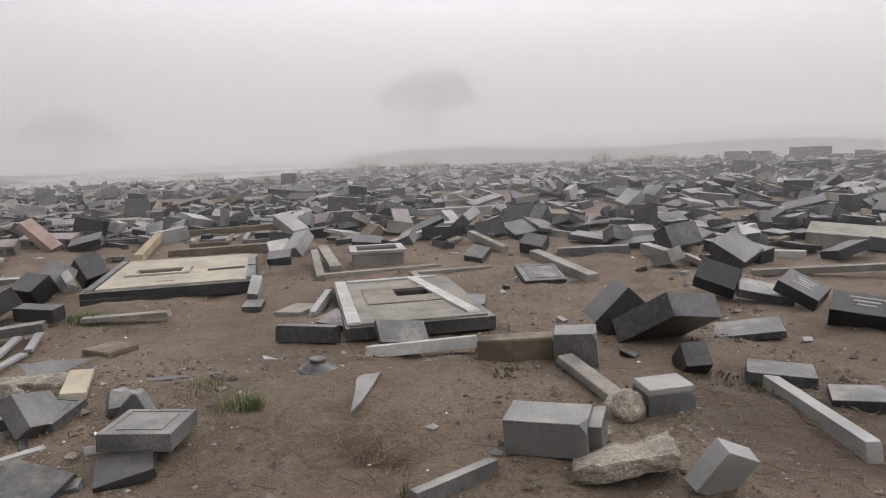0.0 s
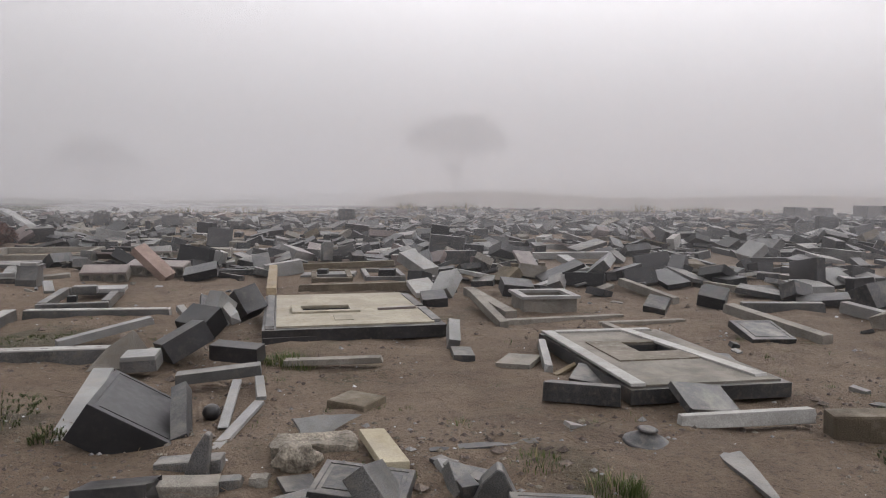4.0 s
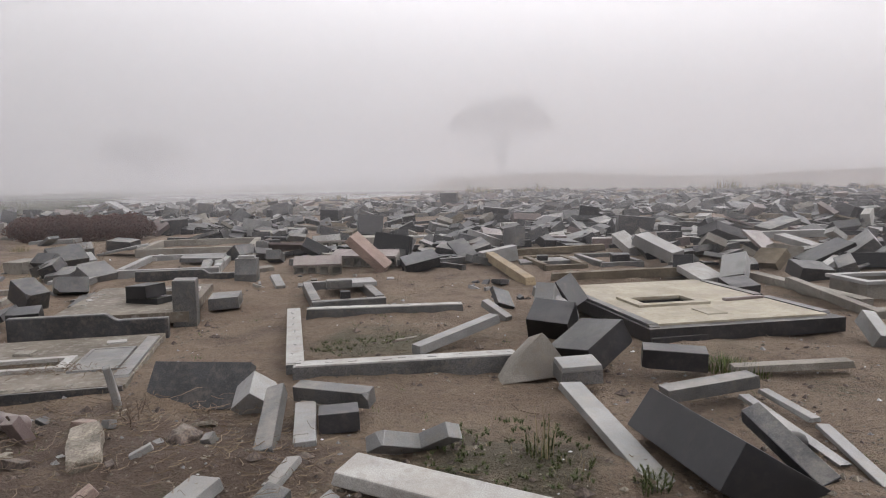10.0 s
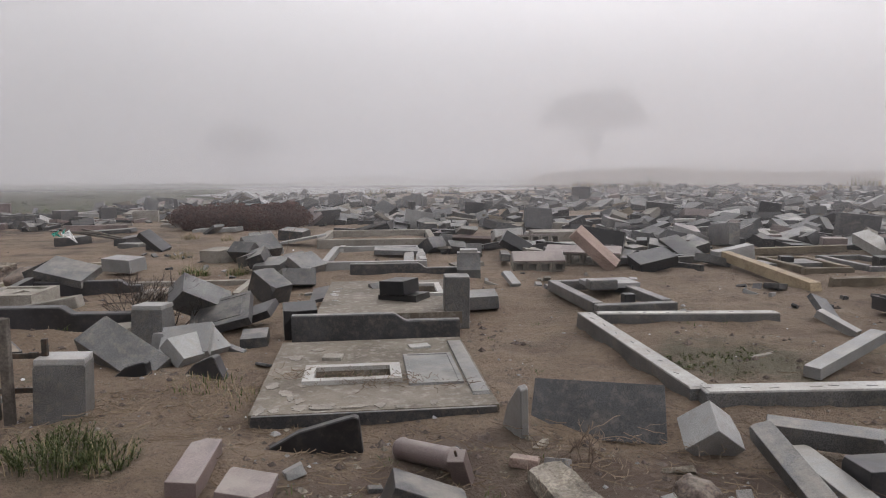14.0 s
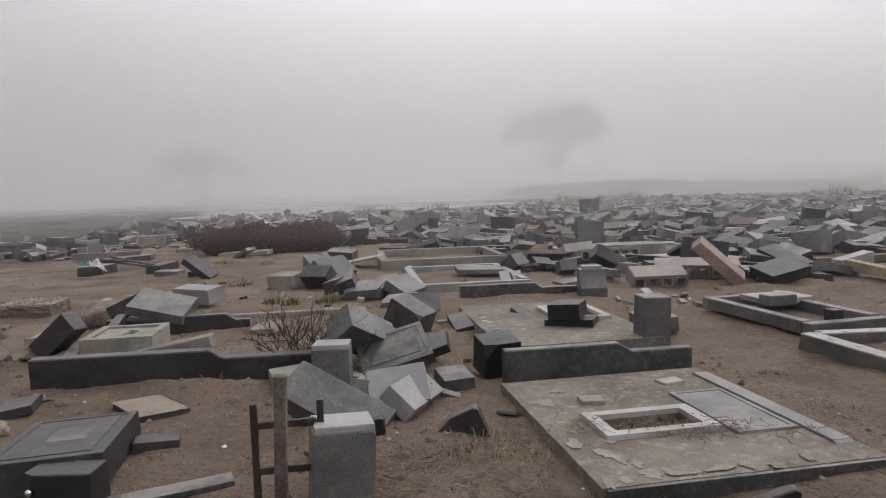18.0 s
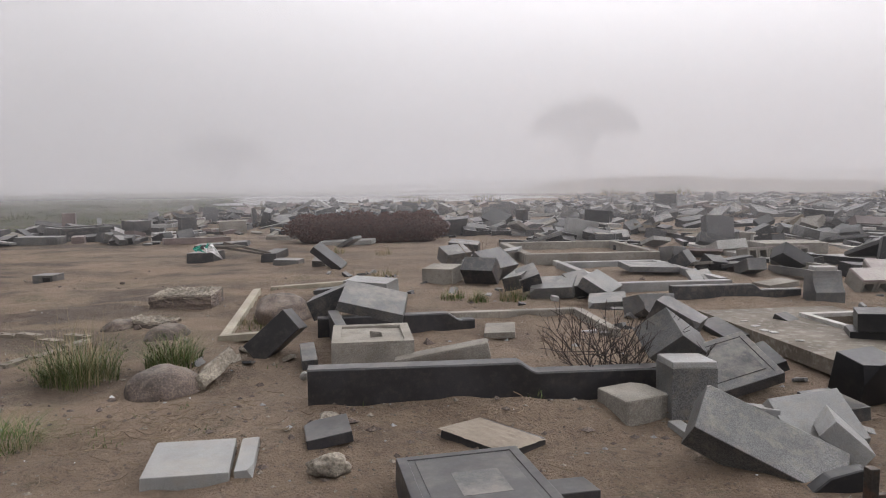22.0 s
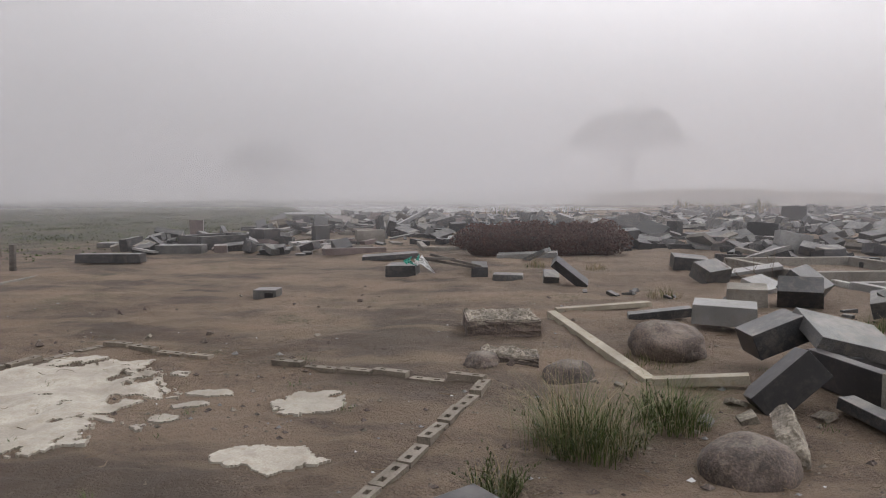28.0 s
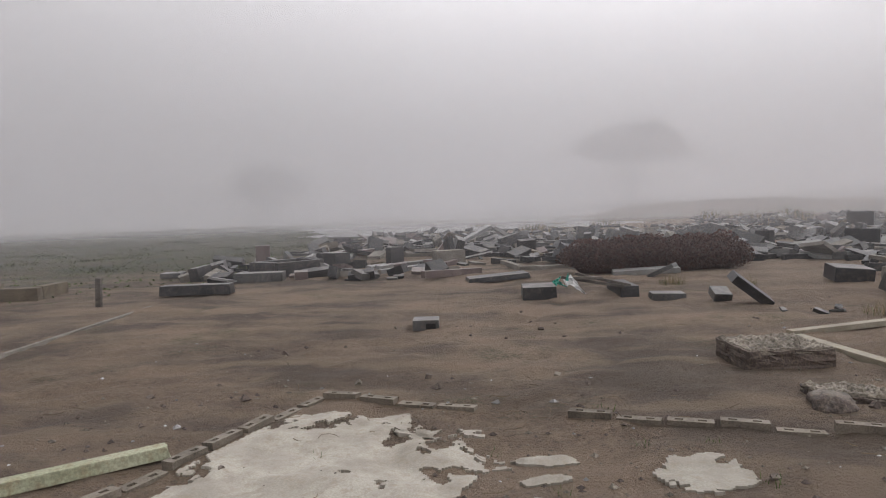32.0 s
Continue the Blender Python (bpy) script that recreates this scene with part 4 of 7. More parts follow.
stone("granite_fragment", (-10.573, 10.781, -0.081), (0.187, 0.340, 0.078), (20.1, -0.5, 38.9), "dark", "thin dark granite fragment on a grave slab")
stone("headstone", (-13.641, 13.969, 0.084), (0.634, 0.418, 0.285), (35.3, -2.1, 55.7), "mid", "grey granite headstone tipped forwards")
stone("granite_block", (-12.788, 12.606, -0.023), (0.542, 0.413, 0.147), (14.7, -5.3, -13.0), "grey", "grey granite block in a heap")
stone("granite_block", (-13.110, 12.735, 0.080), (0.265, 0.382, 0.179), (16.6, -19.7, 6.5), "mid", "grey granite block tilted on a heap")
stone("granite_block", (-12.221, 12.540, 0.011), (0.503, 0.389, 0.146), (28.7, -5.0, 63.8), "grey", "grey granite fragment with a pointed top")
stone("stone_slab", (-12.200, 11.940, -0.079), (0.422, 0.406, 0.098), (7.6, -6.0, -6.6), "grey", "grey granite slab lying tilted")
stone("granite_block", (-11.847, 11.227, -0.001), (0.444, 0.223, 0.303), (73.7, 4.4, 36.2), "grey", "rough grey granite block")
stone("headstone", (-14.398, 17.415, 0.022), (0.583, 0.499, 0.230), (4.5, 4.7, -1.1), "mid", "grey granite headstone in a heap before a hedge")
stone("stone_slab", (-13.778, 16.510, -0.007), (1.058, 0.418, 0.050), (3.3, -10.5, -8.6), "light", "pale thin sheet in a heap")
stone("headstone", (-13.792, 13.688, 0.039), (0.508, 0.259, 0.299), (42.0, -0.8, -18.2), "mid", "grey granite headstone lying tilted")
stone("granite_block", (-14.365, 13.823, -0.034), (0.464, 0.450, 0.237), (3.8, -1.1, -14.1), "concrete", "rough pale granite block")
stone("headstone", (-13.212, 12.820, 0.062), (0.287, 0.496, 0.173), (10.5, -14.4, -25.3), "mid", "grey granite block tilted")
stone("kerbstone", (-0.932, 9.641, -0.088), (1.776, 0.120, 0.090), (0.1, -0.0, 17.6), "concrete", "weathered front kerb of a grave")
stone("kerbstone", (-1.900, 9.913, 0.003), (0.117, 1.497, 0.101), (6.5, -0.1, 13.5), "concrete", "weathered side kerb of a grave")
tri_plate("granite_fragment", (-10.055, 6.113), (-9.429, 6.208), 0.92, 0.219, .05, 8, "dark", "jagged sheet of black granite standing in sand")
tri_plate("granite_fragment", (-11.794, 7.270), (-11.480, 7.300), 0.86, 0.113, .08, 0, "black", "pointed black granite fragment in sand")
tri_plate("sandstone_block", (-5.816, 7.087), (-5.221, 7.363), 0.63, 0.326, .22, -20, "concrete", "pointed sandstone block leaning on edge")
tri_plate("granite_fragment", (-2.255, 4.398), (-1.966, 4.389), 0.52, 0.181, .12, 0, "grey", "pointed grey granite fragment in sand")
tri_plate("granite_fragment", (-8.669, 6.689), (-8.526, 6.442), 1.29, 0.360, .05, 10, "light", "triangular pale granite plate leaning on a headstone")
tri_plate("granite_fragment", (-3.965, 4.776), (-3.811, 4.768), 0.97, 0.259, .05, 0, "grey", "upright splinter of grey granite")
tri_plate("granite_fragment", (-11.183, 7.272), (-10.822, 7.276), 0.71, 0.149, .1, 0, "dark", "pointed dark granite fragment in sand")
tri_plate("granite_fragment", (-11.689, 7.765), (-11.676, 7.562), 0.70, 0.103, .08, 0, "mid", "pointed grey granite fragment")


def strip(name, a, b, w, h, material, label, **kw):
    """A bar of stone laid with its top from a to b."""
    a, b = Vector(a), Vector(b)
    d = b - a
    return stone(name, tuple((a + b) / 2 - Vector((0, 0, h / 2))), (d.length, w, h), (0, -math.degrees(math.atan2(d.z, d.xy.length)), math.degrees(math.atan2(d.y, d.x))), material, label, "stone fragment", **kw)


def shard(at, rot, l, w, thick, point, material, label, seed):
    """A splintered flat piece, wide at one end and pointed at the other. point: where across it the tip lies."""
    r = random.Random(seed)
    outline = [(0, 0), (0.06 * l, w * 0.48), (0, w)]
    outline += [(l * t, w + (w * point - w) * t ** 1.4 + r.uniform(-0.14, 0.1) * w) for t in (0.2, 0.38, 0.55, 0.8)]
    outline += [(l, w * point)]
    outline += [(l * t, w * point * t ** 1.3 + r.uniform(-0.05, 0.05) * w) for t in (0.75, 0.5, 0.2)]
    bm = bmesh.new()
    sides = [[bm.verts.new((x - l / 2, y - w / 2, z)) for x, y in outline] for z in (-thick / 2, thick / 2)]
    bm.faces.new(sides[0][::-1])
    bm.faces.new(sides[1])
    for i in range(len(outline)):
        j = (i + 1) % len(outline)
        bm.faces.new((sides[0][i], sides[0][j], sides[1][j], sides[1][i]))
    bmesh.ops.bevel(bm, geom=bm.edges[:], offset=0.003, segments=1, affect="EDGES")
    bmesh.ops.recalc_face_normals(bm, faces=bm.faces)
    ob = part("granite_fragment", bm, material)
    ob.matrix_world = pose(*at, *rot)
    FOOT.append((at[0], at[1], l * 0.4))
    return tagged(ob, label, "stone fragment")


strip("kerb_fragment", (-4.165, 6.43, -0.03), (-3.967, 5.476, -0.12), 0.075, 0.03, "light", "pale broken strip of granite kerb lying on sand", broken=0.05)
strip("kerb_fragment", (-4.005, 6.521, -0.02), (-3.853, 6.063, -0.07), 0.075, 0.03, "light", "short pale strip of granite kerb lying on sand", broken=0.08)
strip("kerb_fragment", (-3.853, 6.0, -0.075), (-3.893, 5.082, -0.12), 0.08, 0.03, "light", "long pale strip of granite kerb with round stains", broken=0.04)
strip("kerb_fragment", (-2.5, 5.0, -0.06), (-1.8, 5.18, -0.06), 0.09, 0.05, "dark", "dark granite strip flush with the sand")
strip("kerb_fragment", (-2.46, 4.86, -0.05), (-2.13, 4.5, -0.05), 0.1, 0.07, "mid", "short grey granite kerb in sand")
shard((-3.2, 5.38, -0.01), (66, -8, 40), 0.5, 0.18, 0.03, 0.2, "light", "thin triangular grey granite slab stuck in sand", 3)
shard((-0.63, 4.62, surface_z(-0.63, 4.62) + 0.008), (2, -1, -92), 0.85, 0.16, 0.025, 0.45, "grey", "torn grey sheet of stone pointed at one end", 5)
shard((-1.495, 5.512, surface_z(-1.495, 5.512) + 0.015), (8, 14, 30), 0.14, 0.08, 0.03, 0.3, "light", "small pale granite splinter in sand", 6)

# ---- graves with their parts ----
def ring_bm(l, w, h, hole, edge=0.008):
    """A slab with a rectangular hole. hole: its middle and half sizes on the slab."""
    cx, cy, hx, hy = hole
    bm = bmesh.new()
    xs, ys = (-l / 2, cx - hx, cx + hx, l / 2), (-w / 2, cy - hy, cy + hy, w / 2)
    top = [[bm.verts.new((x, y, h / 2)) for x in xs] for y in ys]
    low = [[bm.verts.new((x, y, -h / 2)) for x in xs] for y in ys]
    for j in range(3):
        for i in range(3):
            if (i, j) != (1, 1):
                bm.faces.new((top[j][i], top[j][i + 1], top[j + 1][i + 1], top[j + 1][i]))
                bm.faces.new((low[j][i], low[j + 1][i], low[j + 1][i + 1], low[j][i + 1]))
    for i in range(3):
        bm.faces.new((top[0][i], low[0][i], low[0][i + 1], top[0][i + 1]))
        bm.faces.new((top[3][i + 1], low[3][i + 1], low[3][i], top[3][i]))
        bm.faces.new((top[i + 1][0], low[i + 1][0], low[i][0], top[i][0]))
        bm.faces.new((top[i][3], low[i][3], low[i + 1][3], top[i + 1][3]))
    bm.faces.new((top[1][2], low[1][2], low[1][1], top[1][1]))
    bm.faces.new((top[2][1], low[2][1], low[2][2], top[2][2]))
    bm.faces.new((top[1][1], low[1][1], low[2][1], top[2][1]))
    bm.faces.new((top[2][2], low[2][2], low[1][2], top[1][2]))
    bmesh.ops.recalc_face_normals(bm, faces=bm.faces)
    return bm


def box_at(bm_args, at, name, material, parent, label="", rz=0.0, **kw):
    NEXT[0] += 1
    ob = part(name, brick_bm(*bm_args, seed=NEXT[0], **kw), material, parent, label)
    ob.matrix_local = pose(*at, 0, 0, rz)
    return ob


def grave(name, at, rz, label, reach):
    root = tagged(new(name), label, "grave")
    root.matrix_world = pose(*at, 0, 0, rz)
    FOOT.append((at[0], at[1], reach))
    return root


def ring_part(parent, name, l, w, h, hole, at, material, label=""):
    ob = part(name, ring_bm(l, w, h, hole), material, parent, label)
    ob.matrix_local = pose(*at)
    return ob


def soil_patch(parent, at, hx, hy):
    bm = bmesh.new()
    bmesh.ops.create_grid(bm, x_segments=9, y_segments=7, size=1)
    for v in bm.verts:
        v.co = Vector((v.co.x * hx, v.co.y * hy, 0.02 * noise.noise(Vector((v.co.x * 3 + at[0], v.co.y * 3, 1)))))
    ob = part("soil", bm, GROUND.data.materials[0], parent, "sandy soil in the opening")
    ob.matrix_local = pose(*at)


MAT["plaster"] = surface("sandy_worn_plaster", (0.1, 0.081, 0.061), (0.155, 0.13, 0.102), 0.8, 0.15, 90, (0.36, 0.345, 0.315), 0.45, 0.4, 1.6, lit_dust=0.3)
MAT["oldwood"] = surface("grey_old_timber", (0.07, 0.06, 0.052), (0.13, 0.115, 0.1), 0.85, 0.25, 60, (0.04, 0.03, 0.025), 0.4, 0.5)


def big_cream_grave():
    g = grave("grave_slab", (-3.74, 9.51, 0.01), 14.5, "large cream plastered grave slab edged with dark granite", 1.6)
    l, w = 2.04, 2.55
    hole = (-0.27, -0.12, 0.30, 0.17)
    ring_part(g, "base", l, w, 0.14, hole, (0, 0, -0.03), "dark", "dark granite base")
    ring_part(g, "slab", l - 0.26, w - 0.2, 0.02, hole, (0.02, 0.02, 0.049), "cream", "cream plaster top")
    ring_part(g, "rim", 0.82, 0.54, 0.03, (0, 0, 0.30, 0.17), (hole[0], hole[1], 0.07), "cream", "raised rim round the opening")
    box_at((0.1, w * 0.96, 0.03), (-l / 2 + 0.08, 0, 0.055), "edge_strip", "mid", g, "grey granite edge strip")
    for y, n in ((-0.62, 0.95), (0.5, 1.1)):
        box_at((0.11, n, 0.03), (l / 2 - 0.07, y, 0.055), "edge_strip", "mid", g, "grey granite edge strip", broken=0.05)
    box_at((0.5, 0.07, 0.03), (0.62, -0.25, 0.075), "loose_strip", "pink", g, "loose strip of brown granite", rz=6)
    box_at((0.22, 0.3, 0.012), (-0.1, -0.75, 0.062), "patch", "cream", g, "square repair patch")
    soil_patch(g, (hole[0], hole[1], -0.05), 0.33, 0.2)


def pale_grave():
    g = grave("grave_slab", (-0.48, 7.35, -0.03), 12, "pale concrete grave with a terrazzo kerb and a square opening", 1.3)
    l, w = 1.43, 2.22
    hole = (0.12, 0.2, 0.2, 0.2)
    ring_part(g, "base", l, w, 0.12, hole, (0, 0, -0.02), "mid", "dark granite front and sides")
    ring_part(g, "slab", l - 0.12, w - 0.12, 0.02, hole, (0, 0, 0.049), "concrete", "weathered concrete top")
    box_at((0.13, w * 0.97, 0.025), (-l / 2 + 0.08, 0, 0.069), "kerb", "white", g, "white terrazzo kerb", broken=0.02)
    box_at((0.13, w * 0.93, 0.025), (l / 2 - 0.32, 0.06, 0.069), "kerb", "white", g, "white terrazzo kerb", rz=8)
    box_at((l * 0.8, 0.1, 0.022), (0, w / 2 - 0.07, 0.068), "kerb", "white", g, "white terrazzo kerb")
    ring_part(g, "raised_panel", 0.85, 0.8, 0.016, (0.12, 0.1, 0.2, 0.2), (0, 0.1, 0.064), "plaster", "raised concrete panel")
    soil_patch(g, (hole[0], hole[1], -0.04), 0.22, 0.22)


def open_trough():
    g = grave("grave_planter", (-1.08, 10.5, 0.0), 10, "open pale concrete grave planter with a flat rim", 0.6)
    ring_part(g, "wall", 0.76, 0.66, 0.24, (0, 0, 0.32, 0.27), (0, 0, 0), "concrete", "grey concrete wall")
    ring_part(g, "rim", 0.84, 0.74, 0.04, (0, 0, 0.31, 0.26), (0, 0, 0.13), "light", "worn pale flat rim")
    soil_patch(g, (0, 0, 0.0), 0.33, 0.28)


def flake_bm(l, w, seed):
    """A thin scab of paint with a ragged outline."""
    r = random.Random(seed)
    bm = bmesh.new()
    rim = [(math.cos(a) * l * 0.5 * r.uniform(0.5, 1.2), math.sin(a) * w * 0.5 * r.uniform(0.5, 1.2)) for a in (6.2832 * i / 17 for i in range(17))]
    face = bm.faces.new([bm.verts.new((x, y, 0)) for x, y in rim])
    up = bmesh.ops.extrude_face_region(bm, geom=[face])
    bmesh.ops.translate(bm, vec=(0, 0, 0.003), verts=[v for v in up["geom"] if isinstance(v, bmesh.types.BMVert)])
    bmesh.ops.recalc_face_normals(bm, faces=bm.faces)
    return bm


def plastered_grave():
    g = grave("grave_slab", (-9.75, 7.57, -0.145), 16.5, "flat concrete grave slab with flaking plaster and a white-rimmed opening", 1.2)
    l, w = 1.6, 1.88
    hole = (-0.16, -0.16, 0.28, 0.14)
    ring_part(g, "base", l, w, 0.1, hole, (0, 0, -0.02), "plaster", "concrete slab thinly covered with sand")
    box_at((l * 0.99, 0.03, 0.09), (0, -w / 2 - 0.016, -0.018), "front_kerb", "mid", g, "dark strip along the front edge", edge=0.004)
    ring_part(g, "rim", 0.72, 0.42, 0.035, (0, 0, 0.28, 0.14), (hole[0], hole[1], 0.045), "white", "white plaster rim")
    box_at((0.4, 0.82, 0.022), (0.44, -0.06, 0.036), "plate", "grey", g, "grey granite plate with a border", panel=0.04, edge=0.004)
    box_at((0.12, 1.5, 0.02), (0.72, 0.02, 0.038), "side_strip", "grey", g, "grey granite side strip", edge=0.004)
    box_at((0.16, 0.14, 0.03), (-0.33, 0.34, 0.042), "chip", "concrete", g, "loose plaster chip", rz=-8)
    box_at((0.18, 0.12, 0.02), (0.4, 0.62, 0.038), "chip", "white", g, "white plaster chip", rz=12)
    r = random.Random(5)
    for i in range(16):
        x, y = (-l / 2 + 0.05 + 0.3 * r.random() ** 2, r.uniform(-0.9, 0.85)) if i < 11 else (r.uniform(-0.6, 0.7), -w / 2 + r.uniform(0.03, 0.09))
        flake = part("flake", flake_bm(r.uniform(0.07, 0.2), r.uniform(0.06, 0.13), i), "concrete", g, "flake of whitish plaster")
        flake.matrix_local = pose(x, y, 0.0295 + 0.0005 * i, 0, 0, r.uniform(65, 115) if i < 11 else r.uniform(-12, 12))
    soil_patch(g, (hole[0], hole[1], -0.02), 0.3, 0.16)


def urn_grave():
    g = grave("grave_slab", (-10.35, 10.35, -0.1), 15, "low concrete grave slab with a white-rimmed opening and flaking paint", 1.3)
    l, w = 1.5, 2.2
    hole = (0.36, 0.25, 0.22, 0.32)
    ring_part(g, "base", l, w, 0.12, hole, (0, 0, 0), "plaster")
    ring_part(g, "rim", 0.58, 0.8, 0.04, (0, 0, 0.22, 0.32), (hole[0], hole[1], 0.075), "white", "white plaster rim")
    r = random.Random(8)
    for i in range(5):
        box_at((r.uniform(0.05, 0.14), r.uniform(0.03, 0.07), 0.005), (-l / 2 + r.uniform(0.05, 0.4), r.uniform(-0.9, 0.5), 0.068), "flake", "white", g, "flake of white paint", rz=r.uniform(0, 180), edge=0.001)
    soil_patch(g, (hole[0], hole[1], -0.02), 0.24, 0.34)


def holed_cover():
    g = grave("concrete_cover", (-14.33, 9.19, -0.01), 15, "concrete grave cover slab with a jagged hole", 0.7)
    ob = ring_part(g, "slab", 0.62, 0.66, 0.3, (0.02, 0.02, 0.05, 0.11), (0, 0, -0.04), "concrete")
    for v in ob.data.vertices:
        if abs(v.co.x) < 0.2 and abs(v.co.y) < 0.3:
            v.co += Vector(noise.noise_vector(v.co * 17)) * 0.05
    ring_part(g, "rim", 0.62, 0.66, 0.02, (0, 0, 0.24, 0.26), (0, 0, 0.12), "concrete")


def kerb_frame(name, at, rz, l, w, h, t, material, label, gaps=(), inner=False):
    g = grave(name, at, rz, label, max(l, w) * 0.5)
    for i, (dx, dy, lx, turn) in enumerate(((0, -w / 2, l, 0), (0, w / 2, l, 0), (-l / 2 + t / 2, 0, w - t, 90), (l / 2 - t / 2, 0, w - t, 90))):
        if i not in gaps:
            box_at((lx, t, h), (dx, dy, 0.004 * i), "kerb", material, g, rz=turn, edge=0.012)
    if inner:
        soil_patch(g, (0, 0, -h * 0.3), l / 2 - t, w / 2 - t)
    return g


def broken_kerb_frame():
    g = grave("grave_kerb", (-7.1, 8.4, -0.125), 0, "pale granite grave kerb with one side broken out, weeds inside", 1.6)
    for dim, at, rz in (((0.15, 2.5, 0.15), (-0.66, -0.1, 0.03), 16), ((1.85, 0.13, 0.13), (0.03, 1.32, 0.02), 9), ((1.84, 0.16, 0.15), (0.57, -1.13, 0.036), 12)):
        side = box_at(dim, at, "kerb", "grey", g, "grey granite kerb with a whitish top", rz=rz, edge=0.005)
        top = part("top", brick_bm(dim[0] * 0.985, dim[1] * 0.985, 0.014, edge=0.004, seed=7), "white", side, "whitish plate over the top face")
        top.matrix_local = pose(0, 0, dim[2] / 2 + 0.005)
        long_x = dim[0] > dim[1]
        r = random.Random(int(dim[1] * 100))
        for i in range(9):
            along, across = (i / 8 - 0.5) * 0.94 * max(dim[:2]) + r.uniform(-0.05, 0.05), r.uniform(-0.035, 0.035)
            fleck = part("fleck", brick_bm(r.uniform(0.02, 0.09), r.uniform(0.006, 0.018), 0.004, edge=0.001), "mid", side, "dark worn fleck")
            fleck.matrix_local = pose(along if long_x else across, across if long_x else along, dim[2] / 2 + 0.0125, 0, 0, (0 if long_x else 90) + r.uniform(-25, 25))


def scroll_kerb(at, rz, l, t, high, low, turn_at, material, label, rx=0.0):
    """A long kerb whose top sinks in a curve from its high to its low part."""
    n = 14
    line = [(-l / 2, high)]
    x0 = -l / 2 + l * turn_at
    line += [(x0 + (i / n) * 0.16, low + (high - low) * (0.5 + 0.5 * math.cos(math.pi * i / n)) - 0.015 * math.sin(math.pi * i / n)) for i in range(n + 1)]
    line += [(l / 2, low)]
    bm = bmesh.new()
    rows = []
    c = 0.01
    for x, z in line:
        rows.append([bm.verts.new(p) for p in ((x, -t / 2, -0.12), (x, -t / 2, z - c), (x, -t / 2 + c, z), (x, t / 2 - c, z), (x, t / 2, z - c), (x, t / 2, -0.12))])
    for a, b in zip(rows, rows[1:]):
        for i in range(5):
            bm.faces.new((a[i], b[i], b[i + 1], a[i + 1]))
    bm.faces.new(rows[0])
    bm.faces.new(rows[-1][::-1])
    bmesh.ops.recalc_face_normals(bm, faces=bm.faces)
    ob = part("scroll_kerb", bm, material)
    ob.matrix_world = pose(*at, rx, 0, rz)
    FOOT.append((at[0], at[1], l * 0.5))
    return tagged(ob, label, "kerbstone")


def shouldered_pedestal(at, rz):
    """A headstone foot with a flaring front."""
    bm = bmesh.new()
    side = [(-0.14, -0.2), (0.14, -0.2), (0.14, 0.19), (-0.05, 0.19)] + [(-0.05 - 0.09 * (i / 6) ** 2.2, 0.19 - 0.24 * i / 6) for i in range(1, 7)]
    ends = [[bm.verts.new((x, y, z)) for y, z in side] for x in (-0.17, 0.17)]
    bm.faces.new(ends[0])
    bm.faces.new(ends[1][::-1])
    for i in range(len(side)):
        j = (i + 1) % len(side)
        bm.faces.new((ends[0][i], ends[1][i], ends[1][j], ends[0][j]))
    bmesh.ops.recalc_face_normals(bm, faces=bm.faces)
    root = tagged(new("headstone_pedestal"), "grey granite headstone pedestal with a flaring front", "pedestal")
    root.matrix_world = pose(*at, 0, 0, rz)
    part("body", bm, "grey", root)
    box_at((0.26, 0.16, 0.05), (0, 0.05, 0.21), "cap", "light", root, "small pale cap stone")
    FOOT.append((at[0], at[1], 0.3))


big_cream_grave()
pale_grave()
open_trough()
plastered_grave()
urn_grave()
holed_cover()
broken_kerb_frame()
scroll_kerb((-10.02, 8.63, -0.16), 15, 1.55, 0.1, 0.26, 0.19, 0.6, "mid", "dark granite scroll kerb closing off a grave")
scroll_kerb((-10.64, 12.47, -0.14), 14, 1.63, 0.1, 0.2, 0.13, 0.62, "mid", "dark granite scroll kerb with pale top edge")
scroll_kerb((-13.35, 8.41, -0.12), 13, 2.37, 0.12, 0.24, 0.17, 0.58, "dark", "long dark granite scroll kerb banked with sand", 3)
scroll_kerb((-14.33, 10.22, -0.06), 17, 1.48, 0.12, 0.13, 0.06, 0.82, "dark", "dark granite scroll kerb behind a concrete cover")
stone("kerbstone", (-14.770, 9.738, -0.002), (0.095, 0.712, 0.237), (2, -1, 23), "dark", "dark granite side kerb of a grave")
shouldered_pedestal((-9.67, 12.39, 0.05), 8)
kerb_frame("grave_kerb", (-7.81, 10.72, -0.06), 19, 0.9, 1.6, 0.13, 0.12, "grey", "small grey granite grave kerb with a stone cross inside", inner=True)
stone("stone_cross", (-7.86, 10.85, 0.06), (0.34, 0.2, 0.12), (0, 0, 19), "grey", "stepped grey stone cross base on a small grave", edge=0.02)
stone("stone_slab", (-7.75, 11.2, 0.02), (0.62, 0.45, 0.06), (0, 0, 19), "light", "pale slab set in a small grave")
stone("flower_urn", (-7.62, 10.08, 0.02), (0.12, 0.12, 0.13), (0, 0, 19), "black", "small black flower urn at a grave kerb")
kerb_frame("grave_kerb", (-11.57, 14.2, -0.08), 14, 1.7, 2.3, 0.16, 0.12, "light", "pale granite grave kerb with sandy infill", inner=True)
stone("stone_slab", (-11.3, 14.6, 0.0), (0.8, 0.5, 0.08), (3, 2, 14), "grey", "grey slab lying inside a grave kerb")
kerb_frame("grave_kerb", (-12.3, 17.0, -0.05), 14, 2.4, 2.2, 0.26, 0.14, "concrete", "raised concrete grave kerb with weathered walls", inner=True)
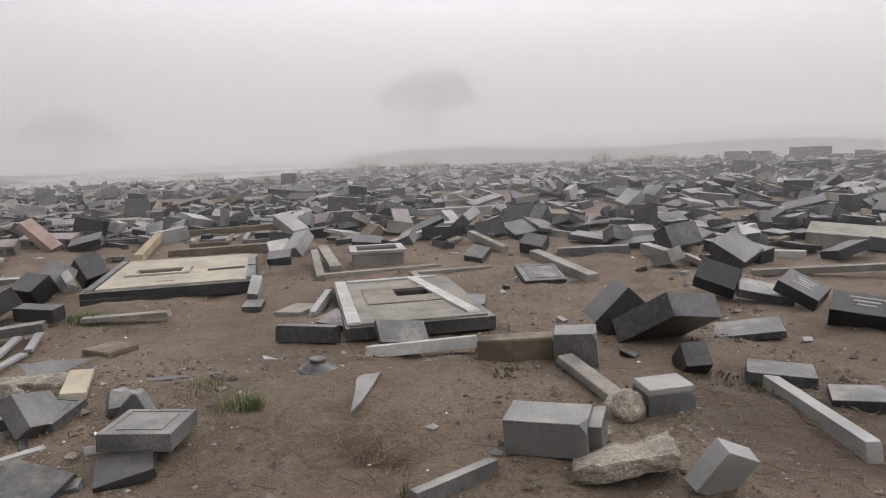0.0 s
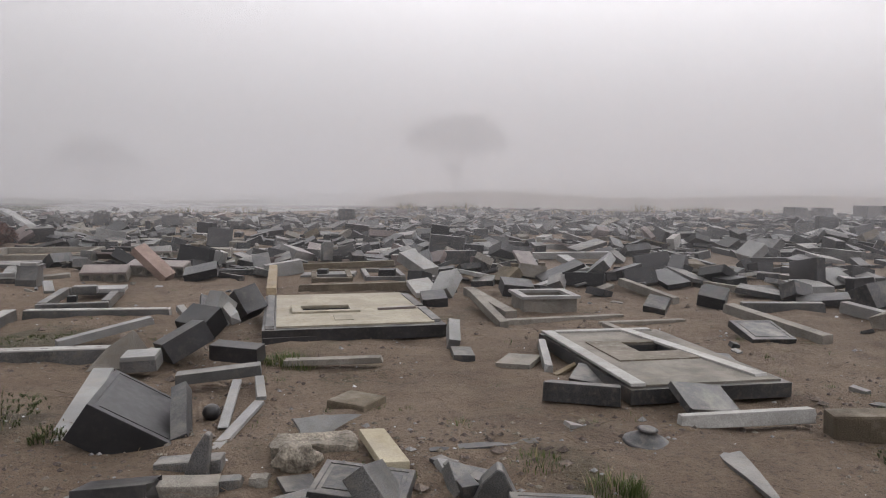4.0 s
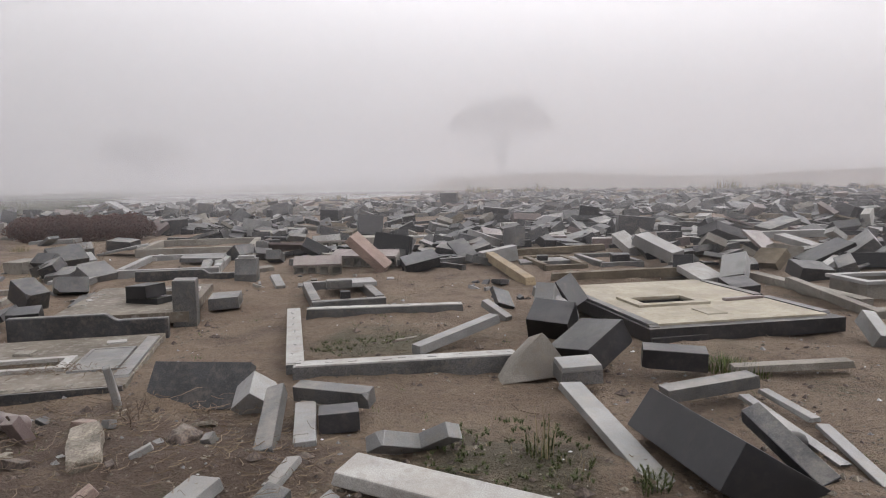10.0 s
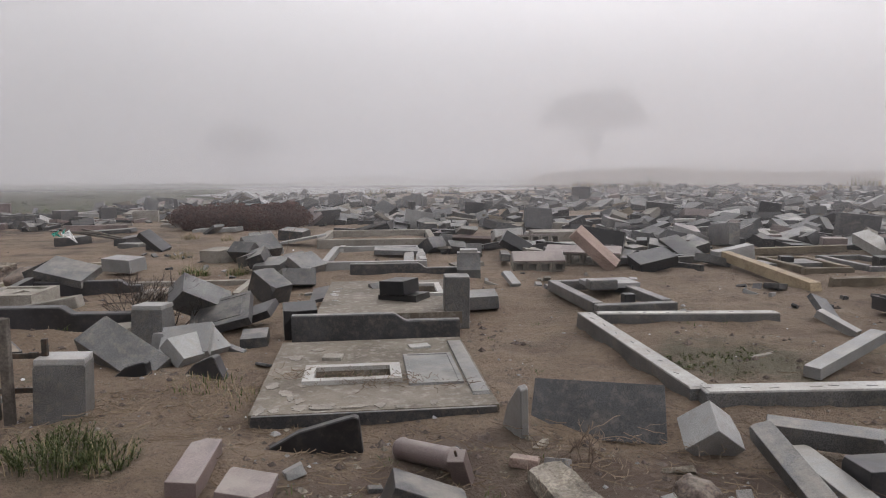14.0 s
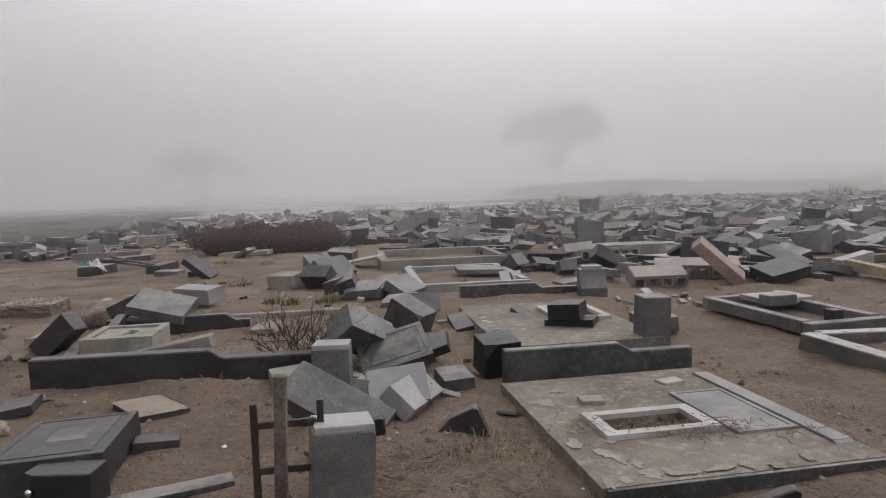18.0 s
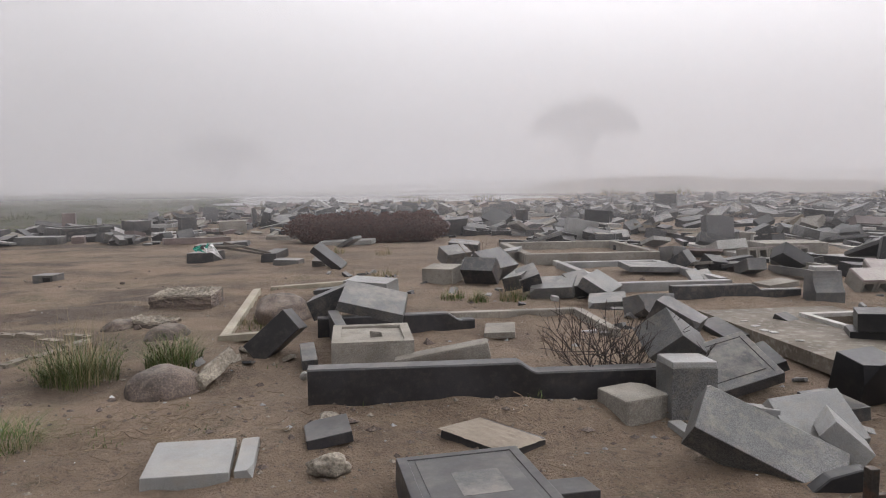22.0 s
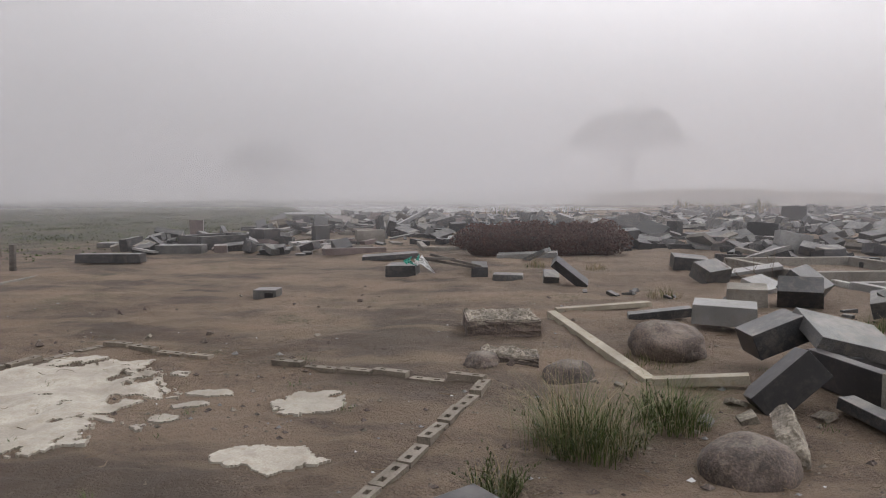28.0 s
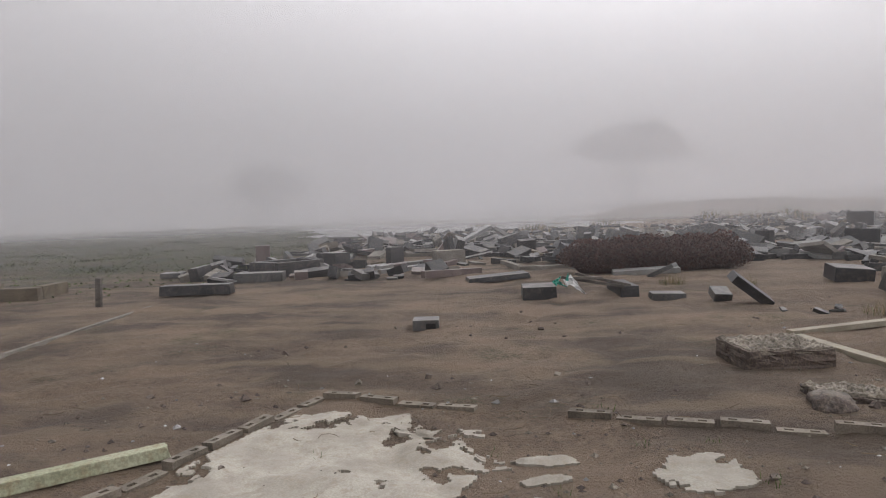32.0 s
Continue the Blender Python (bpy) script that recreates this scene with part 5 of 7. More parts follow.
kerb_frame("grave_kerb", (-11.6, 15.75, -0.1), 14, 2.2, 1.0, 0.12, 0.1, "white", "low white grave kerb", gaps=(0,))
kerb_frame("grave_kerb", (-8.2, 17.6, -0.05), 12, 3.0, 2.6, 0.12, 0.35, "white", "wide flat white terrazzo grave surround")
stone("stone_slab", (-8.4, 17.3, 0.06), (1.2, 0.7, 0.2), (0, 0, 12), "concrete", "concrete box on a white grave surround")
kerb_frame("grave_kerb", (-13.35, 10.6, -0.13), 15, 2.0, 1.2, 0.12, 0.1, "concrete", "low concrete grave kerb with broken corners", gaps=(0, 2))
kerb_frame("grave_kerb", (0.2, 8.9, -0.1), 14, 1.2, 1.2, 0.1, 0.1, "concrete", "half-buried concrete grave kerb", gaps=(0, 3))


# ---- single shaped things ----
def lathe(profile, n=24):
    bm = bmesh.new()
    rings = [[bm.verts.new((r * math.cos(6.2832 * i / n), r * math.sin(6.2832 * i / n), z)) for i in range(n)] for r, z in profile]
    for a, b in zip(rings, rings[1:]):
        for i in range(n):
            j = (i + 1) % n
            bm.faces.new((a[i], a[j], b[j], b[i]))
    bm.faces.new(rings[0][::-1])
    bm.faces.new(rings[-1])
    for f in bm.faces:
        f.smooth = True
    return bm


def shaped(name, bm, material, m, label, category, reach=0.15):
    ob = part(name, bm, material)
    ob.matrix_world = Matrix.Translation((0, 0, fine_relief(m.translation.x, m.translation.y))) @ m
    FOOT.append((m.translation.x, m.translation.y, reach))
    return tagged(ob, label, category)


shaped("urn_foot", lathe([(0.14, -0.03), (0.155, 0.0), (0.155, 0.018), (0.145, 0.026), (0.12, 0.03), (0.11, 0.045), (0.082, 0.058), (0.062, 0.078), (0.06, 0.092), (0.068, 0.1), (0.05, 0.108), (0.03, 0.112)], 32), "mid",
       pose(-1.06, 5.27, ground_z(-1.06, 5.27), 4, 3, 0), "round grey stepped stone urn foot lying on sand", "urn")
shaped("stone_ball", lathe([(0.012, -0.06), (0.045, -0.045), (0.064, -0.012), (0.066, 0.015), (0.05, 0.045), (0.02, 0.062)], 18), "dark",
       pose(-4.13, 5.72, -0.11), "dark polished granite ball half sunk in sand", "ball")
shaped("urn_column", lathe([(0.055, -0.22), (0.065, -0.2), (0.06, -0.17), (0.06, 0.17), (0.066, 0.2), (0.055, 0.22)], 20), "pink",
       pose(-9.02, 6.0, -0.1, 0, 82, -35), "broken pinkish granite column of an urn", "column")
shaped("white_bottle", lathe([(0.02, 0), (0.03, 0.01), (0.03, 0.05), (0.012, 0.075), (0.012, 0.09)], 12), "white",
       pose(-14.75, 8.75, -0.17, 55, 0, 30), "small white plastic bottle lying on sand", "bottle", 0.05)


def boulder(at, size, seed, material, label, bumpy=0.12):
    bm = bmesh.new()
    bmesh.ops.create_icosphere(bm, subdivisions=4, radius=1)
    for v in bm.verts:
        d = 1 + bumpy * noise.noise(v.co * 1.6 + Vector((seed, 0, 0))) + bumpy * 0.45 * noise.noise(v.co * 5 + Vector((0, seed, 0))) + bumpy * 0.2 * noise.noise(v.co * 13)
        v.co = Vector((v.co.x * size[0], v.co.y * size[1], v.co.z * size[2])) * d
    for f in bm.faces:
        f.smooth = True
    shaped("boulder", bm, material, pose(*at, 0, 0, seed * 37), label, "boulder", max(size))


boulder((-15.72, 8.5, -0.2), (0.27, 0.23, 0.18), 1, "boulder", "smooth grey-brown boulder sunk in sand", 0.08)
boulder((-16.6, 10.15, -0.2), (0.24, 0.2, 0.16), 2, "boulder", "smooth grey boulder beside weeds", 0.1)
boulder((-15.75, 11.0, -0.1), (0.4, 0.3, 0.2), 3, "boulder", "rounded reddish brown field boulder", 0.14)
boulder((1.12, 4.2, -0.1), (0.12, 0.16, 0.11), 4, "rock", "rounded cream field stone", 0.2)
boulder((-3.28, 4.78, -0.12), (0.13, 0.11, 0.1), 5, "rock", "rounded pale field stone", 0.3)
boulder((-12.6, 6.2, -0.17), (0.1, 0.08, 0.08), 6, "rock", "small broken field stone", 0.3)
boulder((-17.3, 10.45, -0.2), (0.2, 0.15, 0.1), 7, "boulder", "flat dark stone in sand", 0.2)
boulder((-7.7, 5.7, -0.16), (0.12, 0.09, 0.07), 8, "boulder", "broken dark stone among litter", 0.3)
boulder((-7.1, 6.35, -0.17), (0.13, 0.09, 0.07), 9, "rock", "pale broken stone under a headstone", 0.3)
boulder((-14.3, 7.9, -0.22), (0.1, 0.07, 0.06), 12, "rock", "pale mossy stone on sand", 0.35)
boulder((-15.0, 6.6, -0.2), (0.16, 0.1, 0.08), 13, "rock", "broken pale masonry lump", 0.35)


def angle_stone(at, rz, label):
    """Two granite arms that still meet at a mitred corner, stood up like a gable."""
    root = tagged(new("angle_stone"), label, "stone fragment")
    root.matrix_world = pose(*at, -38, 0, rz)
    FOOT.append((at[0], at[1], 0.25))
    for x, turn, l in ((-0.13, 33, 0.34), (0.1, -52, 0.27)):
        arm = part("arm", brick_bm(l, 0.13, 0.09, edge=0.006, seed=5), "light", root)
        arm.matrix_local = pose(x, 0, 0.0) @ pose(0, 0, 0, 0, 0, turn)


def iron_gate():
    root = tagged(new("iron_frame"), "small rusted iron frame standing against a plinth", "metal frame")
    root.matrix_world = pose(-11.78, 6.36, -0.2, 0, 0, 16)
    for x in (-0.16, 0.16):
        box_at((0.035, 0.035, 0.54), (x, 0, 0.27), "post", "metal", root, edge=0.004)
    for z in (0.2, 0.43):
        box_at((0.285, 0.02, 0.035), (0, 0, z), "crossbar", "metal", root, edge=0.004)
    box_at((0.06, 0.03, 0.04), (0.1, -0.03, 0.44), "latch", "metal", root, edge=0.004)


angle_stone((-6.27, 5.52, -0.01), 20, "pale granite kerb corner standing like a gable in sand")
iron_gate()
stone("timber_post", (-11.78, 6.25, 0.14), (0.06, 0.05, 0.74), (4, 3, 10), "oldwood", "grey weathered timber post leaning", "post", edge=0.015)
stone("timber_beam", (-21.95, 8.87, -0.19), (1.45, 0.1, 0.08), (0, -1, 43), "greenwood", "long pale greenish timber beam with rusty end", "timber", edge=0.008, broken=0.02)


def fallen_wall(at, rz, tilt, n, label):
    """A row of hollow blocks still mortared together, lying with the openings towards the path."""
    root = tagged(new("wall_fragment"), label, "masonry")
    root.matrix_world = pose(*at, tilt, 0, rz)
    FOOT.append((at[0], at[1], n * 0.1))
    for i in range(n):
        b = ring_bm(0.19, 0.19, 0.3, (0, 0, 0.06, 0.065))
        ob = part("hollow_brick", b, "concrete", root)
        ob.matrix_local = pose((i - n / 2) * 0.2, 0, 0, 90, 0, 0)
    box_at((n * 0.2, 0.3, 0.02), (-0.1, 0, 0.108), "plaster", "pink", root, "pink plaster skin")


fallen_wall((-7.9, 13.7, 0.06), -8, 18, 6, "fallen wall of hollow blocks with pink plaster")
fallen_wall((-8.9, 16.2, 0.04), 20, -12, 6, "fallen wall of hollow blocks skinned with plaster")
fallen_wall((-8.6, 13.1, 0.02), 12, 25, 4, "broken row of hollow blocks")


def green_scrap():
    """A torn sheet of green and white plastic caught on two old planks."""
    root = tagged(new("torn_banner"), "torn green and white plastic banner caught on a granite block", "banner")
    root.matrix_world = pose(-18.95, 15.75, 0.02, 0, 0, 25)
    for i, (tone, x, z, l, w, turn) in enumerate((("green", -0.16, 0.16, 0.16, 0.09, 40), ("green", -0.1, 0.1, 0.2, 0.06, -30), ("paper", 0.02, 0.13, 0.14, 0.12, 15), ("green", 0.0, 0.2, 0.12, 0.05, 70), ("paper", 0.14, 0.06, 0.34, 0.15, -48))):
        bm = bmesh.new()
        bmesh.ops.create_grid(bm, x_segments=7, y_segments=4, size=0.5)
        for v in bm.verts:
            v.co = Vector((v.co.x * l, v.co.y * w * (0.55 - v.co.x), 0.05 * noise.noise(v.co * 4 + Vector((i * 5, 0, 0)))))
        ob = part("cloth", bm, tone, root, "torn white sheet" if tone == "paper" else "torn green sheet")
        ob.matrix_local = pose(x, -0.16, z, 68, 0, 0) @ pose(0, 0, 0, 0, 0, turn)
        ob.modifiers.new("thick", "SOLIDIFY").thickness = 0.004


MAT["green"] = surface("green_plastic", (0.02, 0.22, 0.17), (0.03, 0.3, 0.22), 0.5, 0.1, 60, SAND, 0.15, 0.1)
MAT["paper"] = surface("white_plastic", (0.6, 0.6, 0.6), (0.72, 0.72, 0.72), 0.5, 0.1, 60, SAND, 0.15, 0.1)
green_scrap()
for x, y, z, l, tip, turn in ((-18.5, 15.98, 0.1, 1.0, 11, 22), (-18.35, 16.12, 0.12, 0.9, 14, 14), (-18.6, 15.9, 0.17, 0.6, 4, 40)):
    stone("old_plank", (x, y, z), (l, 0.07, 0.04), (0, tip, turn), "oldwood", "dark weathered plank lying over a granite block", "timber", edge=0.004)


# ---- the house floor at the end of the path ----
def foundation():
    a, b, c, d = Vector((-17.2, 9.82)), Vector((-20.88, 10.64)), Vector((-17.62, 7.7)), Vector((-21.5, 8.55))
    root = tagged(new("foundation_kerb"), "buried rim of hollow concrete blocks round a lost floor", "foundation")
    block = bpy.data.meshes.new("hollow_block")
    bm = bmesh.new()
    for cx in (-0.07, 0.07):
        half = ring_bm(0.14, 0.085, 0.12, (0, 0, 0.026, 0.016))
        half.transform(Matrix.Translation((cx, 0, 0)))
        tmp = bpy.data.meshes.new("half")
        half.to_mesh(tmp)
        bm.from_mesh(tmp)
        half.free()
    bm.to_mesh(block)
    bm.free()
    block.materials.append(MAT["block"])
    r = random.Random(6)
    for p, q in ((a, b), (a, c), (b, d)):
        n = int((q - p).length / 0.295)
        ang = math.degrees(math.atan2(q.y - p.y, q.x - p.x))
        for i in range(n):
            if p is a and q is b and 6 <= i <= 7:
                continue
            s = p + (q - p) * ((i + 0.5) / n)
            ob = new("hollow_block", block)
            ob.parent = root
            ob.matrix_local = pose(s.x, s.y, ground_z(s.x, s.y) + fine_relief(s.x, s.y) - 0.03 + r.uniform(-0.012, 0.012), r.uniform(-3, 3), r.uniform(-2, 2), ang + r.uniform(-3, 3))
    spots = ((-20.45, 9.35, 0.85, 0.72), (-20.4, 8.6, 0.95, 0.6), (-18.36, 9.24, 0.24, 0.23), (-18.25, 8.3, 0.3, 0.17), (-19.16, 9.42, 0.15, 0.06), (-19.17, 9.15, 0.14, 0.045), (-19.2, 8.86, 0.09, 0.05), (-19.9, 9.85, 0.3, 0.07))
    step = 0.016
    floor = tagged(new("floor_remains"), "worn patches of cream floor screed breaking up into grit", "floor", kind="structure")

    def inside(x, y, group):
        if x < -20.88 + (y - 10.64) * 0.297 + 0.1:
            return False
        wob = 0.4 * noise.noise((x * 1.9, y * 1.9, 1)) + 0.55 * noise.noise((x * 4.3, y * 4.3, 4)) + 0.4 * noise.noise((x * 11, y * 11, 6)) + 0.14 * noise.noise((x * 31, y * 31, 6))
        return any(((x - cx) / rx) ** 2 + ((y - cy) / ry) ** 2 < 1 + wob * 1.6 for cx, cy, rx, ry in group) and noise.noise((x * 2.7, y * 2.7, 12)) < 0.55

    for group in [spots[:2]] + [(s,) for s in spots[2:]]:
        verts, faces, seen = [], [], {}

        def vert(i, k):
            if (i, k) not in seen:
                x, y = i * step, k * step
                seen[(i, k)] = len(verts)
                verts.append((x, y, ground_z(x, y) + fine_relief(x, y) + 0.014))
            return seen[(i, k)]

        x0, x1 = min(s[0] - s[2] * 1.7 for s in group), max(s[0] + s[2] * 1.7 for s in group)
        y0, y1 = min(s[1] - s[3] * 1.7 for s in group), max(s[1] + s[3] * 1.7 for s in group)
        for i in range(int(x0 / step), int(x1 / step)):
            for k in range(int(y0 / step), int(y1 / step)):
                if inside((i + 0.5) * step, (k + 0.5) * step, group):
                    faces.append((vert(i, k), vert(i + 1, k), vert(i + 1, k + 1), vert(i, k + 1)))
        me = bpy.data.meshes.new("screed")
        me.from_pydata(verts, [], faces)
        bm = bmesh.new()
        bm.from_mesh(me)
        rim = bmesh.ops.extrude_edge_only(bm, edges=[e for e in bm.edges if e.is_boundary])
        for g in rim["geom"]:
            if isinstance(g, bmesh.types.BMVert):
                g.co.z -= 0.03
        part("screed", bm, "screed", floor)


MAT["block"] = surface("sandy_hollow_block", (0.12, 0.1, 0.078), (0.2, 0.17, 0.135), 0.9, 0.25, 90, SAND, 0.5, 0.5)
MAT["screed"] = surface("cream_screed", (0.3, 0.27, 0.225), (0.4, 0.37, 0.315), 0.75, 0.12, 90, (0.27, 0.22, 0.16), 0.55, 0.25, 3.0)
foundation()


def concrete_footing(at, dim, rot, name, label):
    """A broken lump of concrete whose torn top shows pale stones."""
    root = tagged(new(name), label, "concrete block")
    root.matrix_world = pose(*at, *rot)
    FOOT.append((at[0], at[1], dim[0] * 0.5))
    l, w, h = dim
    bm = bmesh.new()
    bmesh.ops.create_cube(bm, size=1.0)
    bmesh.ops.subdivide_edges(bm, edges=bm.edges[:], cuts=9, use_grid_fill=True)
    for v in bm.verts:
        v.co = Vector((v.co.x * l, v.co.y * w, v.co.z * h)) + Vector(noise.noise_vector(v.co * 5)) * 0.018 + Vector(noise.noise_vector(v.co * 14)) * 0.007
    part("body", bm, "boulder", root, "dark concrete sides")
    bm = bmesh.new()
    bmesh.ops.create_grid(bm, x_segments=44, y_segments=34, size=0.5)
    for v in bm.verts:
        edge = 1 - max(abs(v.co.x), abs(v.co.y)) * 2
        p = Vector((v.co.x * l, v.co.y * w, 0))
        up = 0.03 * noise.noise(p * 9) + 0.026 * noise.noise(p * 24) + 0.014 * noise.noise(p * 55)
        v.co = Vector((p.x, p.y, h / 2 + 0.014 + up * min(1.0, edge * 8) - (0.04 if edge < 0.02 else 0)))
    part("crust", bm, "rock", root, "torn pale top full of stones")


concrete_footing((-17.26, 11.78, -0.12), (0.72, 0.6, 0.22), (1, 0, 12), "concrete_footing", "broken dark concrete footing with a torn pale top")
concrete_footing((-17.1, 10.66, -0.19), (0.5, 0.4, 0.12), (-3, 2, 3), "concrete_footing", "low broken lump of dark concrete with rubble")
stone("stone_slab", (-11.87, 7.54, -0.08), (0.76, 0.32, 0.17), (32, 24, -12), "grey", "speckled grey granite slab leaning on rubble")
stone("stone_slab", (-11.5, 7.86, -0.03), (0.44, 0.34, 0.06), (38, -6, 14), "light", "pale polished granite sheet tipped on rubble")
stone("granite_block", (-11.45, 8.06, -0.11), (0.3, 0.2, 0.14), (0, 3, 20), "grey", "small grey granite block under a tipped sheet")
stone("headstone", (-15.25, 9.5, 0.0), (0.47, 0.235, 0.215), (-10, -42, 8), "dark", "black granite headstone block standing tilted in sand")
stone("granite_block", (-7.5, 6.42, -0.06), (0.24, 0.22, 0.22), (38, 36, 30), "light", "pale granite block standing on its corner")
kerb_frame("wall_ruin", (-29.75, 17.9, -0.12), 12, 1.5, 1.2, 0.28, 0.2, "brown", "low brown remains of a masonry wall", gaps=(1,))
stone("timber_post", (-26.67, 16.1, 0.05), (0.09, 0.09, 0.5), (3, 4, 10), "oldwood", "short weathered timber stump", "post", edge=0.015)
stone("headstone", (-11.72, 8.9, -0.02), (0.62, 0.5, 0.09), (24, -14, 16), "mid", "dark granite headstone with engraved border tipped on rubble", panel=0.06)
stone("headstone", (-1.86, 3.72, -0.14), (0.34, 0.3, 0.06), (14, -10, 20), "dark", "piece of dark granite headstone sunk in sand", edge=0.006, broken=0.1)
stone("headstone", (-2.32, 3.5, -0.13), (0.42, 0.26, 0.07), (18, 8, -14), "mid", "piece of grey granite headstone sunk in sand", edge=0.006)
stone("granite_fragment", (-1.98, 4.14, -0.15), (0.22, 0.12, 0.05), (6, -12, -20), "light", "pale granite shard before a fallen base", "stone fragment", edge=0.006, broken=0.2)
stone("kerb_fragment", (-2.62, 3.95, -0.16), (0.3, 0.06, 0.05), (0, -4, 34), "white", "thin worn white kerb fragment", "kerbstone", broken=0.1)
stone("granite_block", (-2.24, 4.56, -0.1), (0.3, 0.22, 0.08), (30, 20, 30), "grey", "grey granite wedge leaning on a fallen base")
stone("kerbstone", (-3.3, 4.26, -0.13), (0.46, 0.12, 0.1), (0, -6, 24), "grey", "speckled grey granite kerbstone with rounded top", "kerbstone", edge=0.02)
stone("concrete_block", (-3.85, 4.55, -0.14), (0.36, 0.16, 0.09), (2, 2, 10), "concrete", "mottled concrete block among rubble", edge=0.015)
stone("concrete_block", (-3.95, 4.85, -0.13), (0.4, 0.14, 0.09), (0, -3, 6), "grey", "mottled grey block among rubble", edge=0.015)
stone("granite_fragment", (-3.2, 4.66, -0.16), (0.26, 0.2, 0.03), (4, 6, 30), "mid", "thin triangular sheet of granite on sand", "stone fragment", edge=0.004, broken=0.3)
stone("kerbstone", (-7.4, 4.97, -0.13), (0.2, 0.4, 0.07), (10, -6, -22), "light", "pale granite slab end sunk in dark soil", "kerbstone")
stone("kerbstone", (-6.98, 4.92, -0.14), (0.14, 0.36, 0.06), (12, 10, -18), "grey", "grey granite kerb end sunk in dark soil", "kerbstone")
stone("granite_fragment", (-6.98, 5.36, -0.14), (0.1, 0.26, 0.04), (14, -12, -20), "light", "narrow pale granite strip in dark soil", "stone fragment", edge=0.005)
stone("granite_fragment", (-6.7, 4.9, -0.13), (0.1, 0.3, 0.04), (8, 25, -24), "light", "narrow pale granite strip on edge", "stone fragment", edge=0.005)
stone("granite_block", (-7.65, 5.62, -0.12), (0.13, 0.12, 0.1), (20, 15, 30), "mid", "small grey granite corner piece")
boulder((-14.08, 7.2, -0.17), (0.1, 0.07, 0.06), 15, "rock", "small pale lichen-stained stone on sand", 0.4)
kerb_frame("grave_kerb", (-4.7, 13.75, -0.07), 12, 0.75, 1.3, 0.14, 0.1, "brown", "brown stained inner kerb of a large grave", inner=True)
kerb_frame("grave_kerb", (-3.75, 13.95, -0.06), 12, 0.75, 1.3, 0.14, 0.1, "grey", "grey granite inner kerb of a large grave", inner=True)
stone("headstone", (-16.5, 15.2, 0.05), (0.6, 0.34, 0.12), (12, 38, 4), "dark", "dark granite headstone slab leaning among rubble")

kerb_frame("grave_vault", (-25.34, 21.2, -0.02), 62, 1.45, 0.9, 0.42, 0.12, "mid", "raised grey granite grave vault open at the top", inner=True)
stone("grave_vault", (-24.75, 22.95, 0.0), (0.55, 0.7, 0.52), (0, 0, 60), "mid", "square grey granite end of a raised vault")
stone("headstone", (-26.4, 22.25, 0.18), (0.36, 0.12, 0.68), (0, 0, 20), "pink", "dark reddish headstone standing upright in fog", "headstone")
stone("stone_slab", (-25.4, 19.75, -0.06), (1.05, 0.5, 0.2), (0, 0, 12), "grey", "low grey granite grave slab before a vault")
stone("kerbstone", (-25.65, 17.5, -0.07), (1.3, 0.35, 0.18), (0, 0, 12), "mid", "long grey granite block on bare sand")
stone("stone_slab", (-28.3, 21.2, -0.1), (0.5, 0.4, 0.12), (2, 0, 10), "grey", "small grey slab at the edge of the meadow")
stone("granite_block", (-21.67, 22.8, 0.08), (0.76, 0.42, 0.36), (0, 0, 26), "concrete", "tan weathered masonry block among rubble")
stone("kerbstone", (-23.3, 21.9, -0.05), (0.16, 0.7, 0.08), (0, 12, -25), "light", "pale kerb strip tipped in sand")
stone("kerbstone", (-23.1, 21.95, -0.05), (0.14, 0.7, 0.08), (0, 12, -25), "light", "pale kerb strip tipped in sand")
stone("stone_slab", (-21.75, 28.6, 0.38), (1.5, 1.0, 0.1), (0, -27, 14), "light", "broad pale slab propped like a roof")
stone("stone_slab", (-20.55, 28.95, 0.36), (1.25, 1.0, 0.1), (0, 33, 14), "light", "broad pale slab propped against another")

stone("kerbstone", (-25.36, 14.1, -0.205), (0.06, 4.0, 0.06), (0, 0, 9.3), "concrete", "straight concrete floor edge almost buried in sand", "kerbstone")


def far_headstones():
    """A row of larger headstones still upright at the edge of the field."""
    r = random.Random(58)
    for i in range(22):
        x, y = 12.0 + i * 0.55 + r.uniform(-0.3, 0.3), 28.5 - i * 0.2 + r.uniform(-1.5, 1.5)
        l, h = r.uniform(0.5, 1.2), r.uniform(0.25, 0.55)
        tone = r.choice(("black", "dark", "dark", "mid"))
        stone("headstone", (x, y, ground_z(x, y) + h * 0.45), (l, r.uniform(0.2, 0.4), h), (r.gauss(0, 3), r.gauss(0, 3), 14 + r.gauss(0, 6)), tone, "upright " + {"black": "black", "dark": "dark", "mid": "blue-grey"}[tone] + " granite headstone far off in fog", "headstone", group="far headstones", edge=0.02)

    for i in range(19):
        x, y = 17.2 + i * 0.7 + r.uniform(-0.3, 0.3), 42.5 - i * 0.5 + r.uniform(-2.5, 2.5)
        l, h = r.uniform(0.4, 1.1), r.uniform(0.3, 0.85)
        tone = r.choice(("black", "dark", "mid"))
        stone("headstone", (x, y, ground_z(x, y) + h * 0.46), (l, r.uniform(0.5, 0.9), h), (0, r.gauss(0, 1.5), 14 + r.gauss(0, 5)), tone, "tall " + {"black": "black", "dark": "dark", "mid": "blue-grey"}[tone] + " granite tomb block far off in fog", "headstone", group="far headstones", edge=0.02)


far_headstones()

